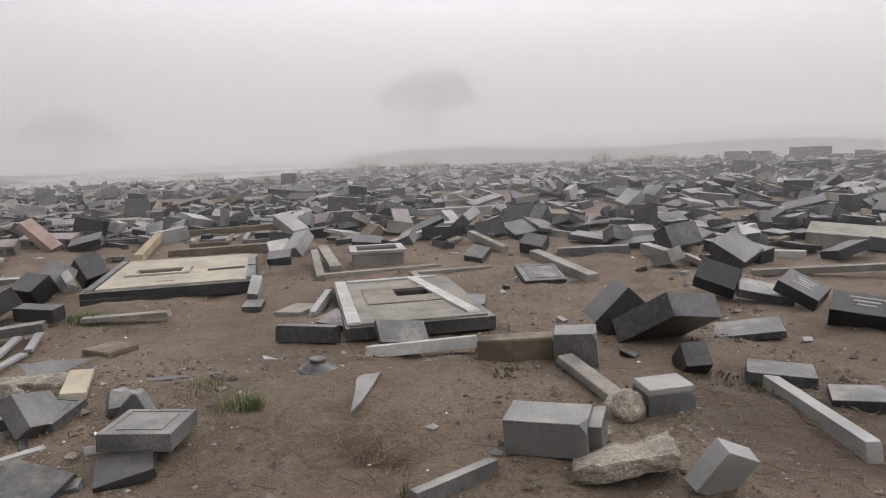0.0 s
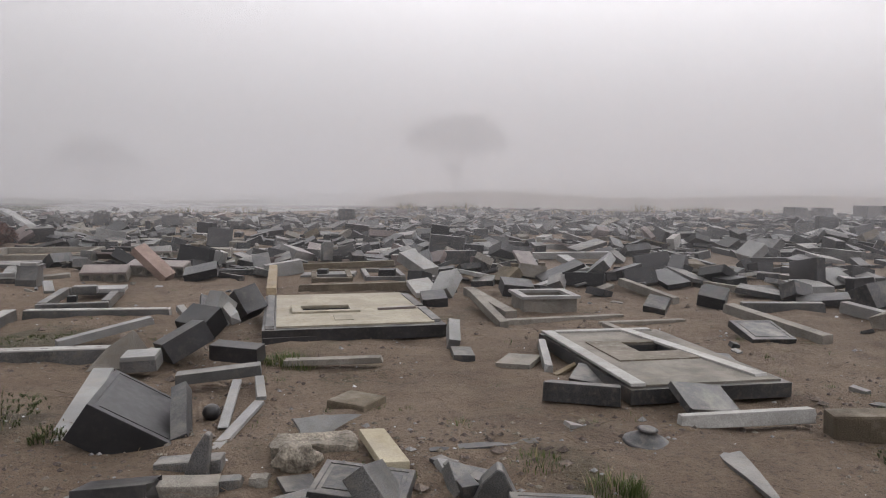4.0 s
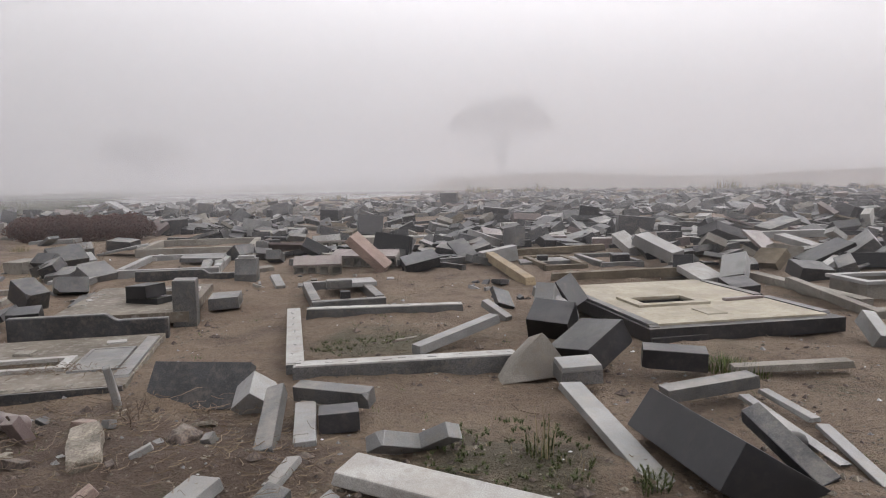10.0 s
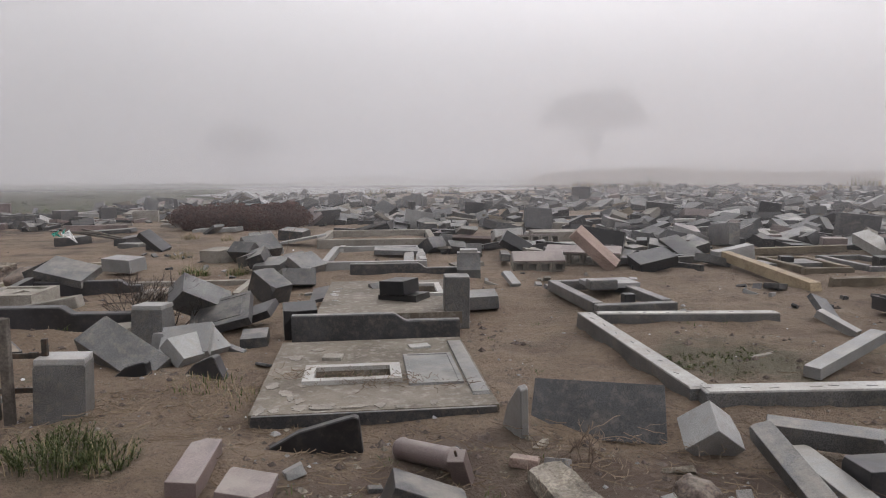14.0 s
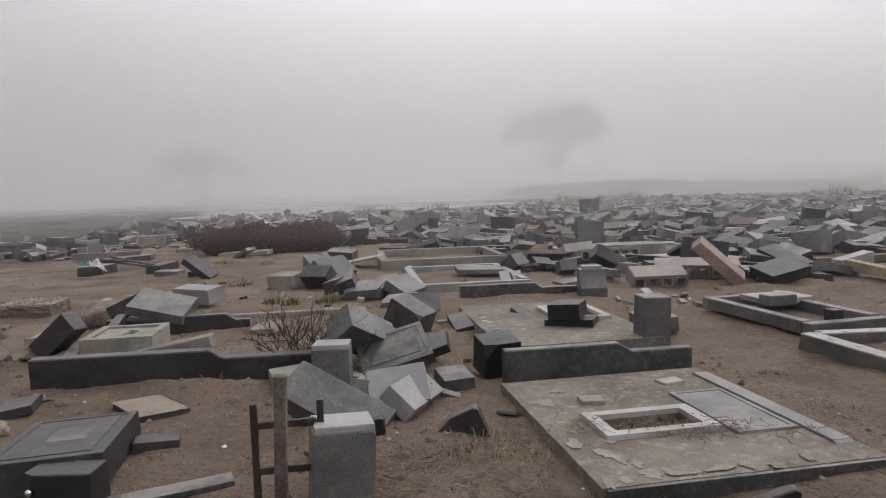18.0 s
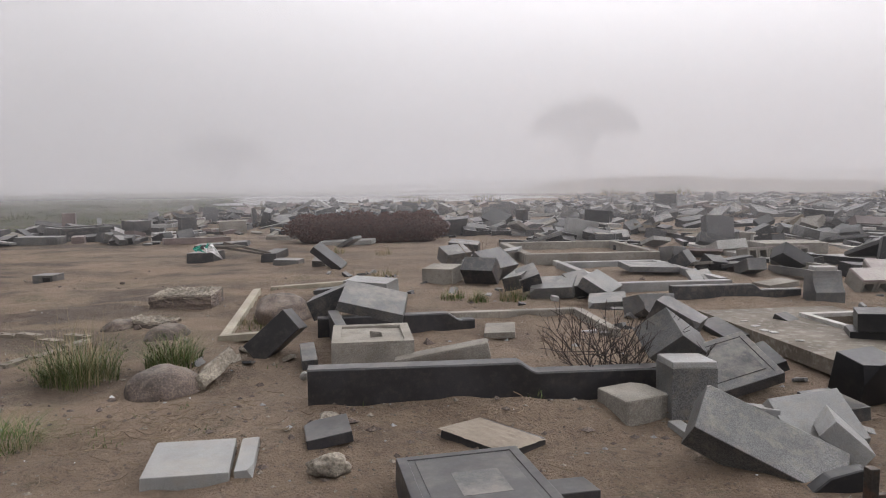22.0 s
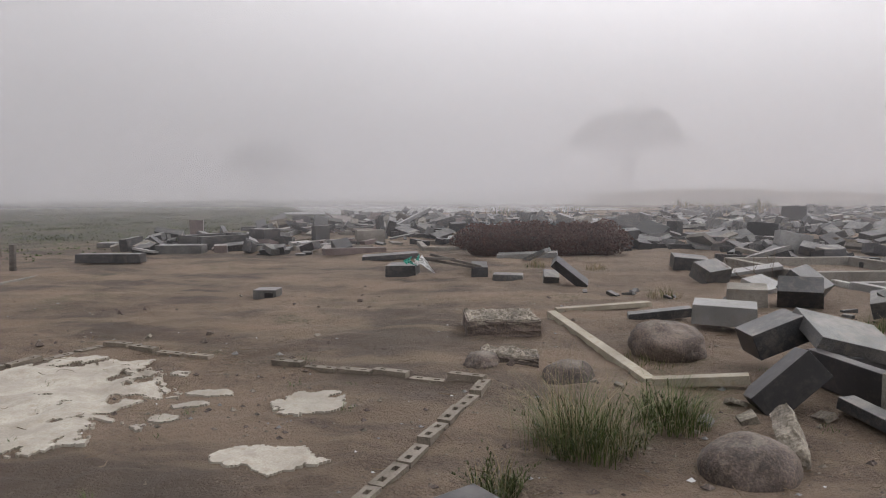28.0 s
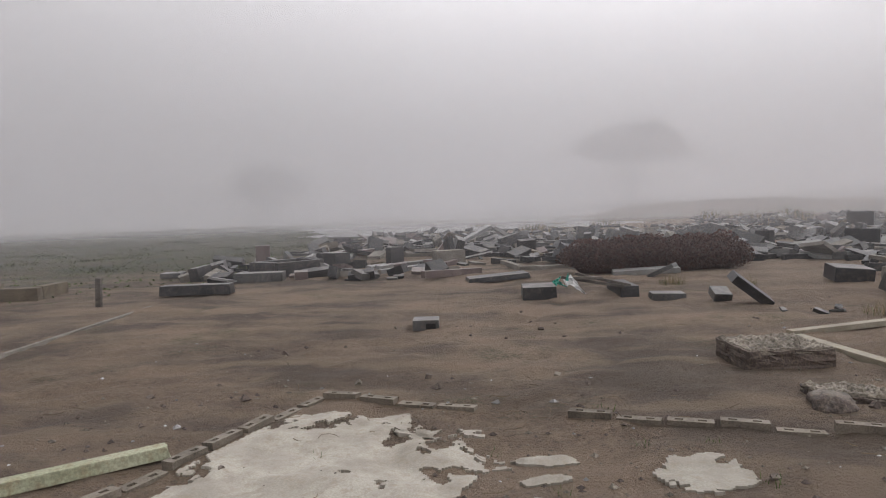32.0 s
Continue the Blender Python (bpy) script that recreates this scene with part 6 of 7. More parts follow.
# ---- the field of rubble behind ----
def start_line(x):
    """Where the open rubble begins behind the stones set down one by one."""
    for x0, y0 in ((-30, 19.2), (-24.5, 18.8), (-20.2, 19.3), (-13.2, 21.1), (-11.5, 16.5), (-8, 13.9), (-6, 12.6), (2.5, 11.6), (4.5, 8.8), (60, 7.5)):
        if x <= x0:
            return y0
    return 8.0


def free(x, y, r):
    return all((x - fx) ** 2 + (y - fy) ** 2 > (r * 0.6 + fr * 0.75) ** 2 for fx, fy, fr in FOOT)


def field_density(x, y):
    d = away(x, y)
    if y < start_line(x) or pond(x, y) > 0.15:
        return 0.0
    if x < -27.6 - 0.04 * (y - 18) + 1.5 * noise.noise((y * 0.2, 3, 3)):
        return 0.0
    if -21 < x < -13.4 and 18.4 < y < 21.0:
        return 0.0
    k = 0.62 + 0.9 * noise.noise((x * 0.16, y * 0.22, 2.0)) + 0.5 * noise.noise((x * 0.5, y * 0.6, 6.0))
    if abs(d - 22.5 - 2 * noise.noise((x * 0.15, 1, 1))) < 1.1 and x < 3:
        k -= 0.75
    if x < -17 and y < 27:
        k -= 0.15
    end = 32 + 12 * smooth(-16, -4, x)
    return max(0.0, k) * (1 - smooth(end, end * 1.36, d))


KINDS = {
    "kerbstone": ((0.6, 1.9), (0.09, 0.15), (0.08, 0.15), "kerbstone", "kerbstone lying among rubble"),
    "stone_slab": ((0.4, 1.0), (0.28, 0.55), (0.04, 0.1), "stone slab", "slab tipped among rubble"),
    "granite_block": ((0.22, 0.6), (0.18, 0.4), (0.1, 0.24), "stone block", "block lying among rubble"),
    "headstone": ((0.45, 0.85), (0.12, 0.24), (0.32, 0.55), "headstone", "headstone knocked askew among rubble"),
    "granite_fragment": ((0.12, 0.35), (0.08, 0.2), (0.03, 0.08), "stone fragment", "broken fragment among rubble"),
}
TONES = (("grey", "grey granite", 6), ("mid", "blue-grey granite", 7), ("light", "pale granite", 2), ("dark", "dark granite", 8), ("black", "black granite", 5), ("concrete", "weathered concrete", 4), ("white", "white terrazzo", 1), ("pink", "brownish granite", 2), ("brown", "brown sandstone", 1.5))


def build_field():
    r = random.Random(21)
    models = {}
    for kind, (ls, ws, hs, cat, words) in KINDS.items():
        for tone, tone_words, _ in TONES:
            for k in range(3):
                me = bpy.data.meshes.new(kind)
                l, w, h = (sum(s) / 2 for s in (ls, ws, hs))
                b = brick_bm(l, w, h, edge=0.006, broken=(0.0, 0.0, 0.08)[k], seed=k * 7 + len(models))
                if kind == "headstone" and k == 1:
                    for v in b.verts:
                        if v.co.z > 0:
                            v.co.z -= h * 0.35 * (v.co.x / l * 2) ** 2
                b.to_mesh(me)
                b.free()
                me.materials.append(MAT[tone])
                models[(kind, tone, k)] = (me, (l, w, h))
    count, far_v, far_f, far_m = {}, [], [], []
    tones = [t for t, _, _ in TONES]
    weights = [w for _, _, w in TONES]
    dim = [w * {"dark": 1.9, "black": 2.4, "mid": 1.4, "grey": 0.6, "concrete": 0.7}.get(t, 1.0) for t, _, w in TONES]
    names = dict((t, w) for t, w, _ in TONES)
    kinds, shares = list(KINDS), (7, 7, 9, 4.2, 5)
    y = 7.0
    spots = []
    while y < 68:
        step = 0.4 if y < 34 else 0.6
        x = -50.0 - y * 0.3
        while x < 42 + y * 0.5:
            spots.append((x + r.uniform(-0.3, 0.3), y + r.uniform(-0.3, 0.3)))
            x += step
        y += step
    for x, y in spots:
        d = away(x, y)
        u = r.random()
        if u > field_density(x, y) * (1.0 if d < 32 else 0.85):
            continue
        kind = r.choices(kinds, shares)[0]
        tone = r.choices(tones, dim if x > -9 + r.gauss(0, 2) else weights)[0]
        ls, ws, hs, cat, words = KINDS[kind]
        l, w, h = r.uniform(*ls), r.uniform(*ws), r.uniform(*hs)
        if d > 26:
            l, w, h = l * 0.85, w * 0.9, h * 0.78
        if not free(x, y, l * 0.5):
            continue
        rz = r.choice((14, 104)) + r.gauss(0, 9) if r.random() < 0.6 else r.uniform(0, 180)
        tilt = 3.5 if kind == "kerbstone" else 13
        rx, ry = r.gauss(0, tilt), r.gauss(0, tilt * 0.7)
        if kind == "headstone" and r.random() < 0.7:
            rx += r.choice((75, 85, 60, -80))
        if kind == "granite_block" and r.random() < 0.2:
            rx, ry = r.uniform(-50, 50), r.uniform(-40, 40)
        m = Euler((radians(rx), radians(ry), radians(rz))).to_matrix()
        low = min((m @ Vector((sx * l, sy * w, sz * h)) * 0.5).z for sx in (-1, 1) for sy in (-1, 1) for sz in (-1, 1))
        z = ground_z(x, y) - low - min(0.05, h * 0.25)
        count[kind] = count.get(kind, 0) + 1
        if d < 30 and count[kind] <= 210:
            me, (bl, bw, bh) = models[(kind, tone, r.randrange(3))]
            ob = new(kind, me)
            ob.matrix_world = Matrix.Translation((x, y, z)) @ m.to_4x4() @ Matrix.Diagonal((l / bl, w / bw, h / bh, 1))
            tagged(ob, names[tone] + " " + words, cat, "rubble field")
        else:
            k = len(far_v)
            c = 0.04
            for sz, inset in ((-1, 0), (1 - c, 0), (1, c)):
                for sx, sy in ((-1, -1), (1, -1), (1, 1), (-1, 1)):
                    p = m @ Vector((sx * l * (1 - inset * 0.3), sy * w * (1 - inset), sz * h)) * 0.5
                    far_v.append((p.x + x, p.y + y, p.z + z))
            for a in (0, 4):
                for i in range(4):
                    j = (i + 1) % 4
                    far_f.append((k + a + i, k + a + j, k + a + 4 + j, k + a + 4 + i))
            far_f += [(k + 8, k + 9, k + 10, k + 11), (k + 3, k + 2, k + 1, k)]
            far_m += [tones.index(tone)] * 10
    me = bpy.data.meshes.new("far_rubble")
    me.from_pydata(far_v, [], far_f)
    for t in tones:
        me.materials.append(MAT[t])
    me.polygons.foreach_set("material_index", far_m)
    tagged(new("far_rubble", me), "field of toppled gravestones and kerbs fading into fog", "rubble", kind="stuff")


def grave_rows():
    """Low kerbs of graves in rows through the rubble, some sides broken out."""
    r = random.Random(77)
    for j in range(9):
        for i in range(-9, 14):
            u, v = i * 2.7 + r.uniform(-0.5, 0.5) + 1.3 * (j % 2), 14.0 + j * 3.1 + r.uniform(-0.4, 0.4)
            x, y = u * 0.966 - 4 - v * 0.26, v * 0.966 + u * 0.26 + 2
            l, w = r.uniform(0.9, 1.7), r.uniform(1.7, 2.4)
            if r.random() < 0.38 or y < start_line(x) + 0.8 or field_density(x, y) <= 0 or not free(x, y, 1.3):
                continue
            tone = r.choice(("concrete", "grey", "white", "mid", "concrete", "light", "brown"))
            words = dict((t, q) for t, q, _ in TONES)[tone]
            kerb_frame("grave_kerb", (x, y, ground_z(x, y) + 0.01), 15 + r.gauss(0, 4), l, w, r.uniform(0.1, 0.24), r.uniform(0.1, 0.16), tone, words + " grave kerb filled with sand", gaps=tuple(q for q in range(4) if r.random() < 0.22), inner=r.random() < 0.5)
            FOOT[-1] = (x, y, 0.35)


grave_rows()
build_field()

# ---- hedge, weeds and litter ----
def quads(name, verts, faces, material):
    me = bpy.data.meshes.new(name)
    me.from_pydata(verts, [], faces)
    me.materials.append(material)
    return new(name, me)


def build_hedge():
    r = random.Random(12)
    a, b = Vector((-18.9, 19.7)), Vector((-15.15, 20.35))
    mid = (a + b) / 2
    root = tagged(new("hedge"), "long rounded red-brown dry hedge across the graves", "hedge")
    root.matrix_world = pose(mid.x, mid.y, ground_z(mid.x, mid.y), 0, 0, math.degrees(math.atan2(b.y - a.y, b.x - a.x)))
    hl, hw = 1.92, 0.42

    def hull(u, ang):
        """A point of the hedge's skin: u along it, ang round it."""
        end = min(1.0, max(0.0, (1 - abs(u)) / 0.22)) ** 0.5
        k = 1 + 0.26 * noise.noise((u * 3.6, ang * 0.7, 2)) + 0.16 * noise.noise((u * 11, ang * 2, 5)) + 0.08 * u
        return Vector((u * hl, math.cos(ang) * hw * (0.2 + 0.8 * end) * k, max(0.0, 0.26 + math.sin(ang) * 0.42 * (0.12 + 0.88 * end) * k)))

    bm = bmesh.new()
    rings = [[bm.verts.new(hull(u, 6.2832 * i / 18) * 0.86) for i in range(18)] for u in np.linspace(-0.99, 0.99, 40)]
    for p, q in zip(rings, rings[1:]):
        for i in range(18):
            j = (i + 1) % 18
            bm.faces.new((p[i], p[j], q[j], q[i]))
    bm.faces.new(rings[0][::-1])
    bm.faces.new(rings[-1])
    part("core", bm, LEAF["hedge"], root)
    verts, faces = [], []
    for i in range(30000):
        p = hull(r.uniform(-1, 1), r.uniform(-0.5, 3.64)) * r.uniform(0.86, 1.05)
        s = r.uniform(0.012, 0.034)
        u, v = (Vector((r.gauss(0, 1), r.gauss(0, 1), r.gauss(0, 1))).normalized() * s for _ in "ab")
        k = len(verts)
        verts += [tuple(p - u), tuple(p - v * 0.6), tuple(p + u), tuple(p + v * 0.6)]
        faces.append((k, k + 1, k + 2, k + 3))
    ob = quads("foliage", verts, faces, LEAF["hedge"])
    ob.parent = root


def blade(verts, faces, base, lean, height, width, bend):
    """One tapering bent blade of four steps."""
    side = Vector((-lean.y, lean.x, 0)).normalized() * width
    k = len(verts)
    for i in range(5):
        t = i / 4
        p = base + Vector((0, 0, height * t * (1 - 0.25 * bend * t))) + lean * (height * bend * t * t)
        w = side * (1 - t) * (1 if i else 0.8)
        verts.append(tuple(p - w))
        verts.append(tuple(p + w))
    for i in range(4):
        faces.append((k + 2 * i, k + 2 * i + 1, k + 2 * i + 3, k + 2 * i + 2))


def tuft(x, y, spread, height, n, label, seed, name="grass_tuft", mix=0.25, bend=0.5, width=0.005, weed=False):
    r = random.Random(seed)
    root = tagged(new(name), label, "weeds" if weed else "grass")
    root.matrix_world = pose(x, y, (surface_z(x, y) if y < 14 else ground_z(x, y)) - 0.01)
    for part_name, material, share in (("foliage", "weed" if weed else "grass", 1 - mix), ("dry_growth", "dry", mix)):
        verts, faces = [], []
        for i in range(int(n * share * (0.5 if weed and part_name == "foliage" else 1.5))):
            ang, rad = r.uniform(0, 6.283), spread * math.sqrt(r.random()) * 1.1
            base = Vector((math.cos(ang) * rad, math.sin(ang) * rad, 0))
            la = ang + r.gauss(0, 0.8)
            lean = Vector((math.cos(la), math.sin(la), 0))
            hh = height * r.uniform(0.35, 1.0) * (1.25 if part_name == "dry_growth" else 1.0) * max(0.3, 1 - 0.4 * rad / spread)
            curve = bend * r.uniform(0.2, 1.5)
            blade(verts, faces, base, lean, hh, width * r.uniform(0.4, 1.0), curve)
            if weed and part_name == "foliage":
                for q in range(22):
                    t = r.uniform(0.08, 1.0)
                    p = base + Vector((0, 0, hh * t * (1 - 0.25 * curve * t))) + lean * (hh * curve * t * t)
                    la2 = r.uniform(0, 6.283)
                    blade(verts, faces, p, Vector((math.cos(la2), math.sin(la2), 0)), r.uniform(0.03, 0.07) * (1.2 - 0.7 * t) * (0.5 + height), r.uniform(0.002, 0.0045) + width * 0.15, r.uniform(0.4, 1.4))
        ob = tagged(quads(part_name, verts, faces, LEAF[material]), kind="stuff")
        ob.parent = root


def dry_bush(x, y, size, seed, label, density=46, bark="twig"):
    r = random.Random(seed)
    root = tagged(new("dry_bush"), label, "bush")
    root.matrix_world = pose(x, y, surface_z(x, y))
    bm = bmesh.new()

    def twig(a, d, length, rad, depth):
        b = a + d * length
        m = Matrix.Translation((a + b) / 2) @ d.to_track_quat("Z", "Y").to_matrix().to_4x4()
        bmesh.ops.create_cone(bm, cap_ends=False, segments=4, radius1=rad, radius2=rad * 0.6, depth=length, matrix=m)
        if depth:
            for _ in range(3):
                nd = (d + Vector((r.gauss(0, 0.5), r.gauss(0, 0.5), r.gauss(0.1, 0.4)))).normalized()
                twig(b, nd, length * r.uniform(0.5, 0.85), rad * 0.65, depth - 1)

    for i in range(density // 4):
        d = Vector((r.gauss(0, 0.6), r.gauss(0, 0.6), 1)).normalized()
        twig(Vector((r.gauss(0, 0.08), r.gauss(0, 0.08), 0)), d, size * r.uniform(0.25, 0.4), 0.006, 2)
    tagged(part("branchwork", bm, bark, root), kind="stuff")


build_hedge()
tuft(-16.55, 8.74, 0.25, 0.66, 420, "tall arching green grass clump with dry seed stalks", 1, mix=0.24, bend=1.0, width=0.0035)
tuft(-16.62, 8.78, 0.32, 0.72, 70, "thin dry seed stalks over green weeds", 41, mix=0.6, bend=0.35, width=0.0025)
tuft(-16.5, 8.7, 0.26, 0.55, 110, "leafy green weeds inside a grass clump", 2, mix=0.1, weed=True)
tuft(-16.0, 9.15, 0.2, 0.48, 320, "dense dark green grass clump beside a boulder", 3, mix=0.1, bend=1.0, width=0.004)
tuft(-16.0, 9.2, 0.2, 0.4, 60, "leafy dark weeds inside a grass clump", 42, mix=0.05, weed=True)
tuft(-16.15, 7.42, 0.22, 0.3, 330, "low sprawling grass tuft with dead trailing stems", 4, mix=0.25, bend=1.9, width=0.0035)
tuft(-16.99, 8.02, 0.12, 0.28, 60, "single leafy weed in bare sand", 5, name="weed", mix=0.15, weed=True)
tuft(-16.95, 8.1, 0.1, 0.36, 40, "thin leafy weed stem", 6, name="weed", mix=0.2, weed=True)
tuft(-13.71, 12.05, 0.12, 0.24, 130, "spiky green grass tuft", 7)
tuft(-13.3, 12.4, 0.16, 0.3, 160, "spiky green grass tuft among stones", 8, mix=0.35)
tuft(-14.05, 12.3, 0.15, 0.24, 120, "green grass tuft behind a kerb", 9)
tuft(-12.56, 8.95, 0.1, 0.14, 50, "broad-leaved green weed under a kerb", 10, name="weed", width=0.014, bend=1.0, mix=0.0)
tuft(-5.75, 5.45, 0.48, 0.04, 320, "matted low dark weed patch", 11, name="weed", mix=0.1, weed=True, bend=1.4)
tuft(-5.45, 5.3, 0.12, 0.13, 30, "leafy green weed beside a kerbstone", 43, name="weed", mix=0.3, weed=True)
tuft(-5.6, 5.45, 0.08, 0.42, 26, "thin tall weed stalk", 12, name="weed", mix=0.4, weed=True, bend=0.15)
tuft(-5.05, 5.2, 0.1, 0.16, 60, "small leafy weed beside a kerbstone", 13, name="weed", mix=0.05, weed=True)
tuft(-1.45, 4.5, 0.14, 0.2, 130, "small bright green grass tuft", 14, mix=0.15)
tuft(-1.35, 4.45, 0.07, 0.2, 80, "small bright green grass tuft", 15, mix=0.05)
tuft(-4.0, 7.35, 0.2, 0.16, 260, "short green grass along a grave slab", 16, mix=0.08)
tuft(-3.85, 7.25, 0.18, 0.18, 160, "thin green grass beside a grave slab", 17, mix=0.12)
tuft(-2.3, 5.6, 0.12, 0.09, 80, "low green grass tuft in sand", 18, mix=0.1)
tuft(-1.85, 4.8, 0.16, 0.1, 110, "low green grass tuft in sand", 19, mix=0.1)
tuft(-7.15, 8.1, 0.35, 0.08, 220, "low weeds inside a kerbed grave", 20, name="weed", mix=0.2, weed=True, bend=1.2)
tuft(-6.7, 8.6, 0.3, 0.07, 140, "low weeds inside a kerbed grave", 21, name="weed", mix=0.4, weed=True, bend=1.2)
tuft(-11.05, 5.75, 0.24, 0.26, 260, "dark green feathery weeds on sand", 22, name="weed", mix=0.1, weed=True)
tuft(-10.75, 5.75, 0.16, 0.22, 120, "green feathery weeds on sand", 23, name="weed", mix=0.3, weed=True)
tuft(-10.9, 7.1, 0.25, 0.1, 130, "sparse grass beside a grave slab", 24, mix=0.45)
tuft(-10.5, 6.9, 0.2, 0.1, 90, "sparse grass beside a grave slab", 25, mix=0.45)
tuft(-9.85, 7.38, 0.22, 0.07, 110, "weeds growing in a grave opening", 26, name="weed", mix=0.35, weed=True)
tuft(-0.25, 3.35, 0.03, 0.2, 9, "single green grass blade clump in sand", 27, width=0.008, mix=0.0, bend=0.2)
tuft(0.85, 5.3, 0.1, 0.12, 60, "thin grass beside a sandstone beam", 28, mix=0.4)
tuft(1.85, 4.75, 0.2, 0.1, 90, "low weeds in gravel", 29, name="weed", mix=0.4, weed=True)
tuft(2.2, 4.5, 0.2, 0.12, 120, "low weeds beside a kerbstone", 30, name="weed", mix=0.3, weed=True)
tuft(-15.85, 10.75, 0.3, 0.14, 140, "grass growing round a boulder", 31, mix=0.3)
tuft(-0.35, 7.6, 0.15, 0.08, 60, "grass in a grave opening", 32, mix=0.3)
tuft(0.45, 5.0, 0.14, 0.06, 60, "low creeping weeds on damp sand", 33, name="weed", mix=0.2, weed=True)
tuft(-17.1, 17.6, 0.2, 0.3, 90, "dry yellowish grass tuft on sand", 51, mix=0.7)
tuft(-16.0, 17.3, 0.16, 0.26, 70, "dry yellowish grass tuft on sand", 52, mix=0.7)
tuft(-15.3, 14.2, 0.2, 0.24, 90, "dry yellowish grass tuft among stones", 53, mix=0.6)
dry_bush(-12.58, 8.82, 0.8, 3, "leafless dark twiggy bush among headstones", 80, "darktwig")
dry_bush(-12.36, 8.85, 0.62, 4, "leafless dark twiggy bush among headstones", 56, "darktwig")
dry_bush(-12.75, 9.55, 0.42, 5, "dry twiggy bush behind a kerb", 36)
dry_bush(-0.45, 3.75, 0.22, 7, "heap of dry roots and twigs on sand", 40)
dry_bush(-8.2, 6.1, 0.2, 8, "dry roots under a fallen headstone", 32)
dry_bush(-25.75, 22.3, 0.55, 21, "dry reddish twiggy bush behind a vault", 90)
dry_bush(-13.8, 15.3, 0.9, 11, "bare dead branch leaning over graves", 14)


def litter():
    """Pebbles and chips, twigs and sprouting weeds over the near ground."""
    r = random.Random(31)
    spot = lambda: (r.uniform(-23.5, 4.0), 2.6 + abs(r.gauss(0, 4.2)))

    for name, material, n, lo, hi, label, heap in (("gravel", "rock", 14000, 0.004, 0.014, "scattered grit and small pebbles on sand", 0.0), ("stone_chips", "light", 1500, 0.006, 0.022, "pale chips of broken granite on sand", 0.0), ("dark_chips", "boulder", 4200, 0.008, 0.03, "dark chips of broken granite on sand", 0.1), ("paper_scraps", "paper", 420, 0.005, 0.013, "tiny white scraps of litter on sand", -0.2)):
        verts, faces = [], []
        while len(faces) < n * 8:
            x, y = spot()
            if noise.noise((x * 0.7, y * 0.7, 9)) < heap - 0.25 + 0.2 * r.random():
                continue
            s = r.uniform(lo, hi) * (1 if r.random() < 0.9 else 2)
            z = surface_z(x, y) + s * 0.15
            k = len(verts)
            verts += [(x + s * r.uniform(0.7, 1.3), y, z), (x, y + s * r.uniform(0.6, 1.2), z), (x - s * r.uniform(0.7, 1.3), y, z), (x, y - s * r.uniform(0.6, 1.2), z), (x + s * r.uniform(-0.3, 0.3), y, z + s * r.uniform(0.4, 0.9)), (x, y, z - s * 0.5)]
            faces += [(k, k + 1, k + 4), (k + 1, k + 2, k + 4), (k + 2, k + 3, k + 4), (k + 3, k, k + 4), (k + 1, k, k + 5), (k + 2, k + 1, k + 5), (k + 3, k + 2, k + 5), (k, k + 3, k + 5)]
        tagged(quads(name, verts, faces, MAT[material]), label, "gravel", kind="stuff")
    verts, faces = [], []
    for i in range(2600):
        x, y = spot()
        if i < 1300:
            cx, cy, cr = ((-8.3, 5.9, 1.3), (-0.5, 3.9, 0.7), (-9.6, 6.2, 1.2), (-7.2, 5.4, 0.9), (-11.2, 6.6, 0.8), (2.2, 4.0, 1.0), (-9.8, 7.0, 0.7), (-15.3, 7.7, 1.0))[i % 8]
            x, y = cx + r.gauss(0, cr * 0.5), cy + r.gauss(0, cr * 0.4)
        z = surface_z(x, y) + 0.008
        ang, ln = r.uniform(0, 3.14), r.uniform(0.03, 0.16)
        w = 0.0025
        k = len(verts)
        for t in (-0.5, 0.0, 0.5):
            px, py = x + math.cos(ang) * ln * t + (0.1 * ln if t == 0 else 0), y + math.sin(ang) * ln * t
            pz = z + (r.uniform(0, 0.02) if t else 0.004)
            verts += [(px - math.sin(ang) * w, py + math.cos(ang) * w, pz), (px + math.sin(ang) * w, py - math.cos(ang) * w, pz), (px, py, pz + w * 1.6)]
        for a in (0, 3):
            faces += [(k + a, k + a + 3, k + a + 4, k + a + 1), (k + a + 1, k + a + 4, k + a + 5, k + a + 2), (k + a + 2, k + a + 5, k + a + 3, k + a)]
    tagged(quads("dry_twigs", verts, faces, LEAF["straw"]), "dry twigs and straw strewn over the sand", "litter", kind="stuff")
    verts, faces = [], []
    for i in range(560):
        x, y = spot()
        if noise.noise((x * 0.5, y * 0.5, 19)) < 0.0:
            continue
        z = surface_z(x, y)
        for j in range(r.randrange(6, 16)):
            ang = r.uniform(0, 6.283)
            blade(verts, faces, Vector((x + r.gauss(0, 0.035), y + r.gauss(0, 0.035), z - 0.005)), Vector((math.cos(ang), math.sin(ang), 0)), r.uniform(0.02, 0.07), 0.003, r.uniform(0.4, 1.3))
    tagged(quads("grass_sprouts", verts, faces, LEAF["grass"]), "small green grass sprouts in damp sand", "grass", kind="stuff")
    verts, faces = [], []
    for i in range(7000):
        x, y = r.uniform(-75, -26) , r.uniform(17, 60)
        if x > -25 - 0.15 * (y - 18) or pond(x, y) > 0.1:
            continue
        z = ground_z(x, y)
        for j in range(3):
            ang = r.uniform(0, 6.283)
            blade(verts, faces, Vector((x + r.gauss(0, 0.2), y + r.gauss(0, 0.2), z - 0.01)), Vector((math.cos(ang), math.sin(ang), 0)), r.uniform(0.02, 0.07), 0.035, r.uniform(0.5, 1.4))
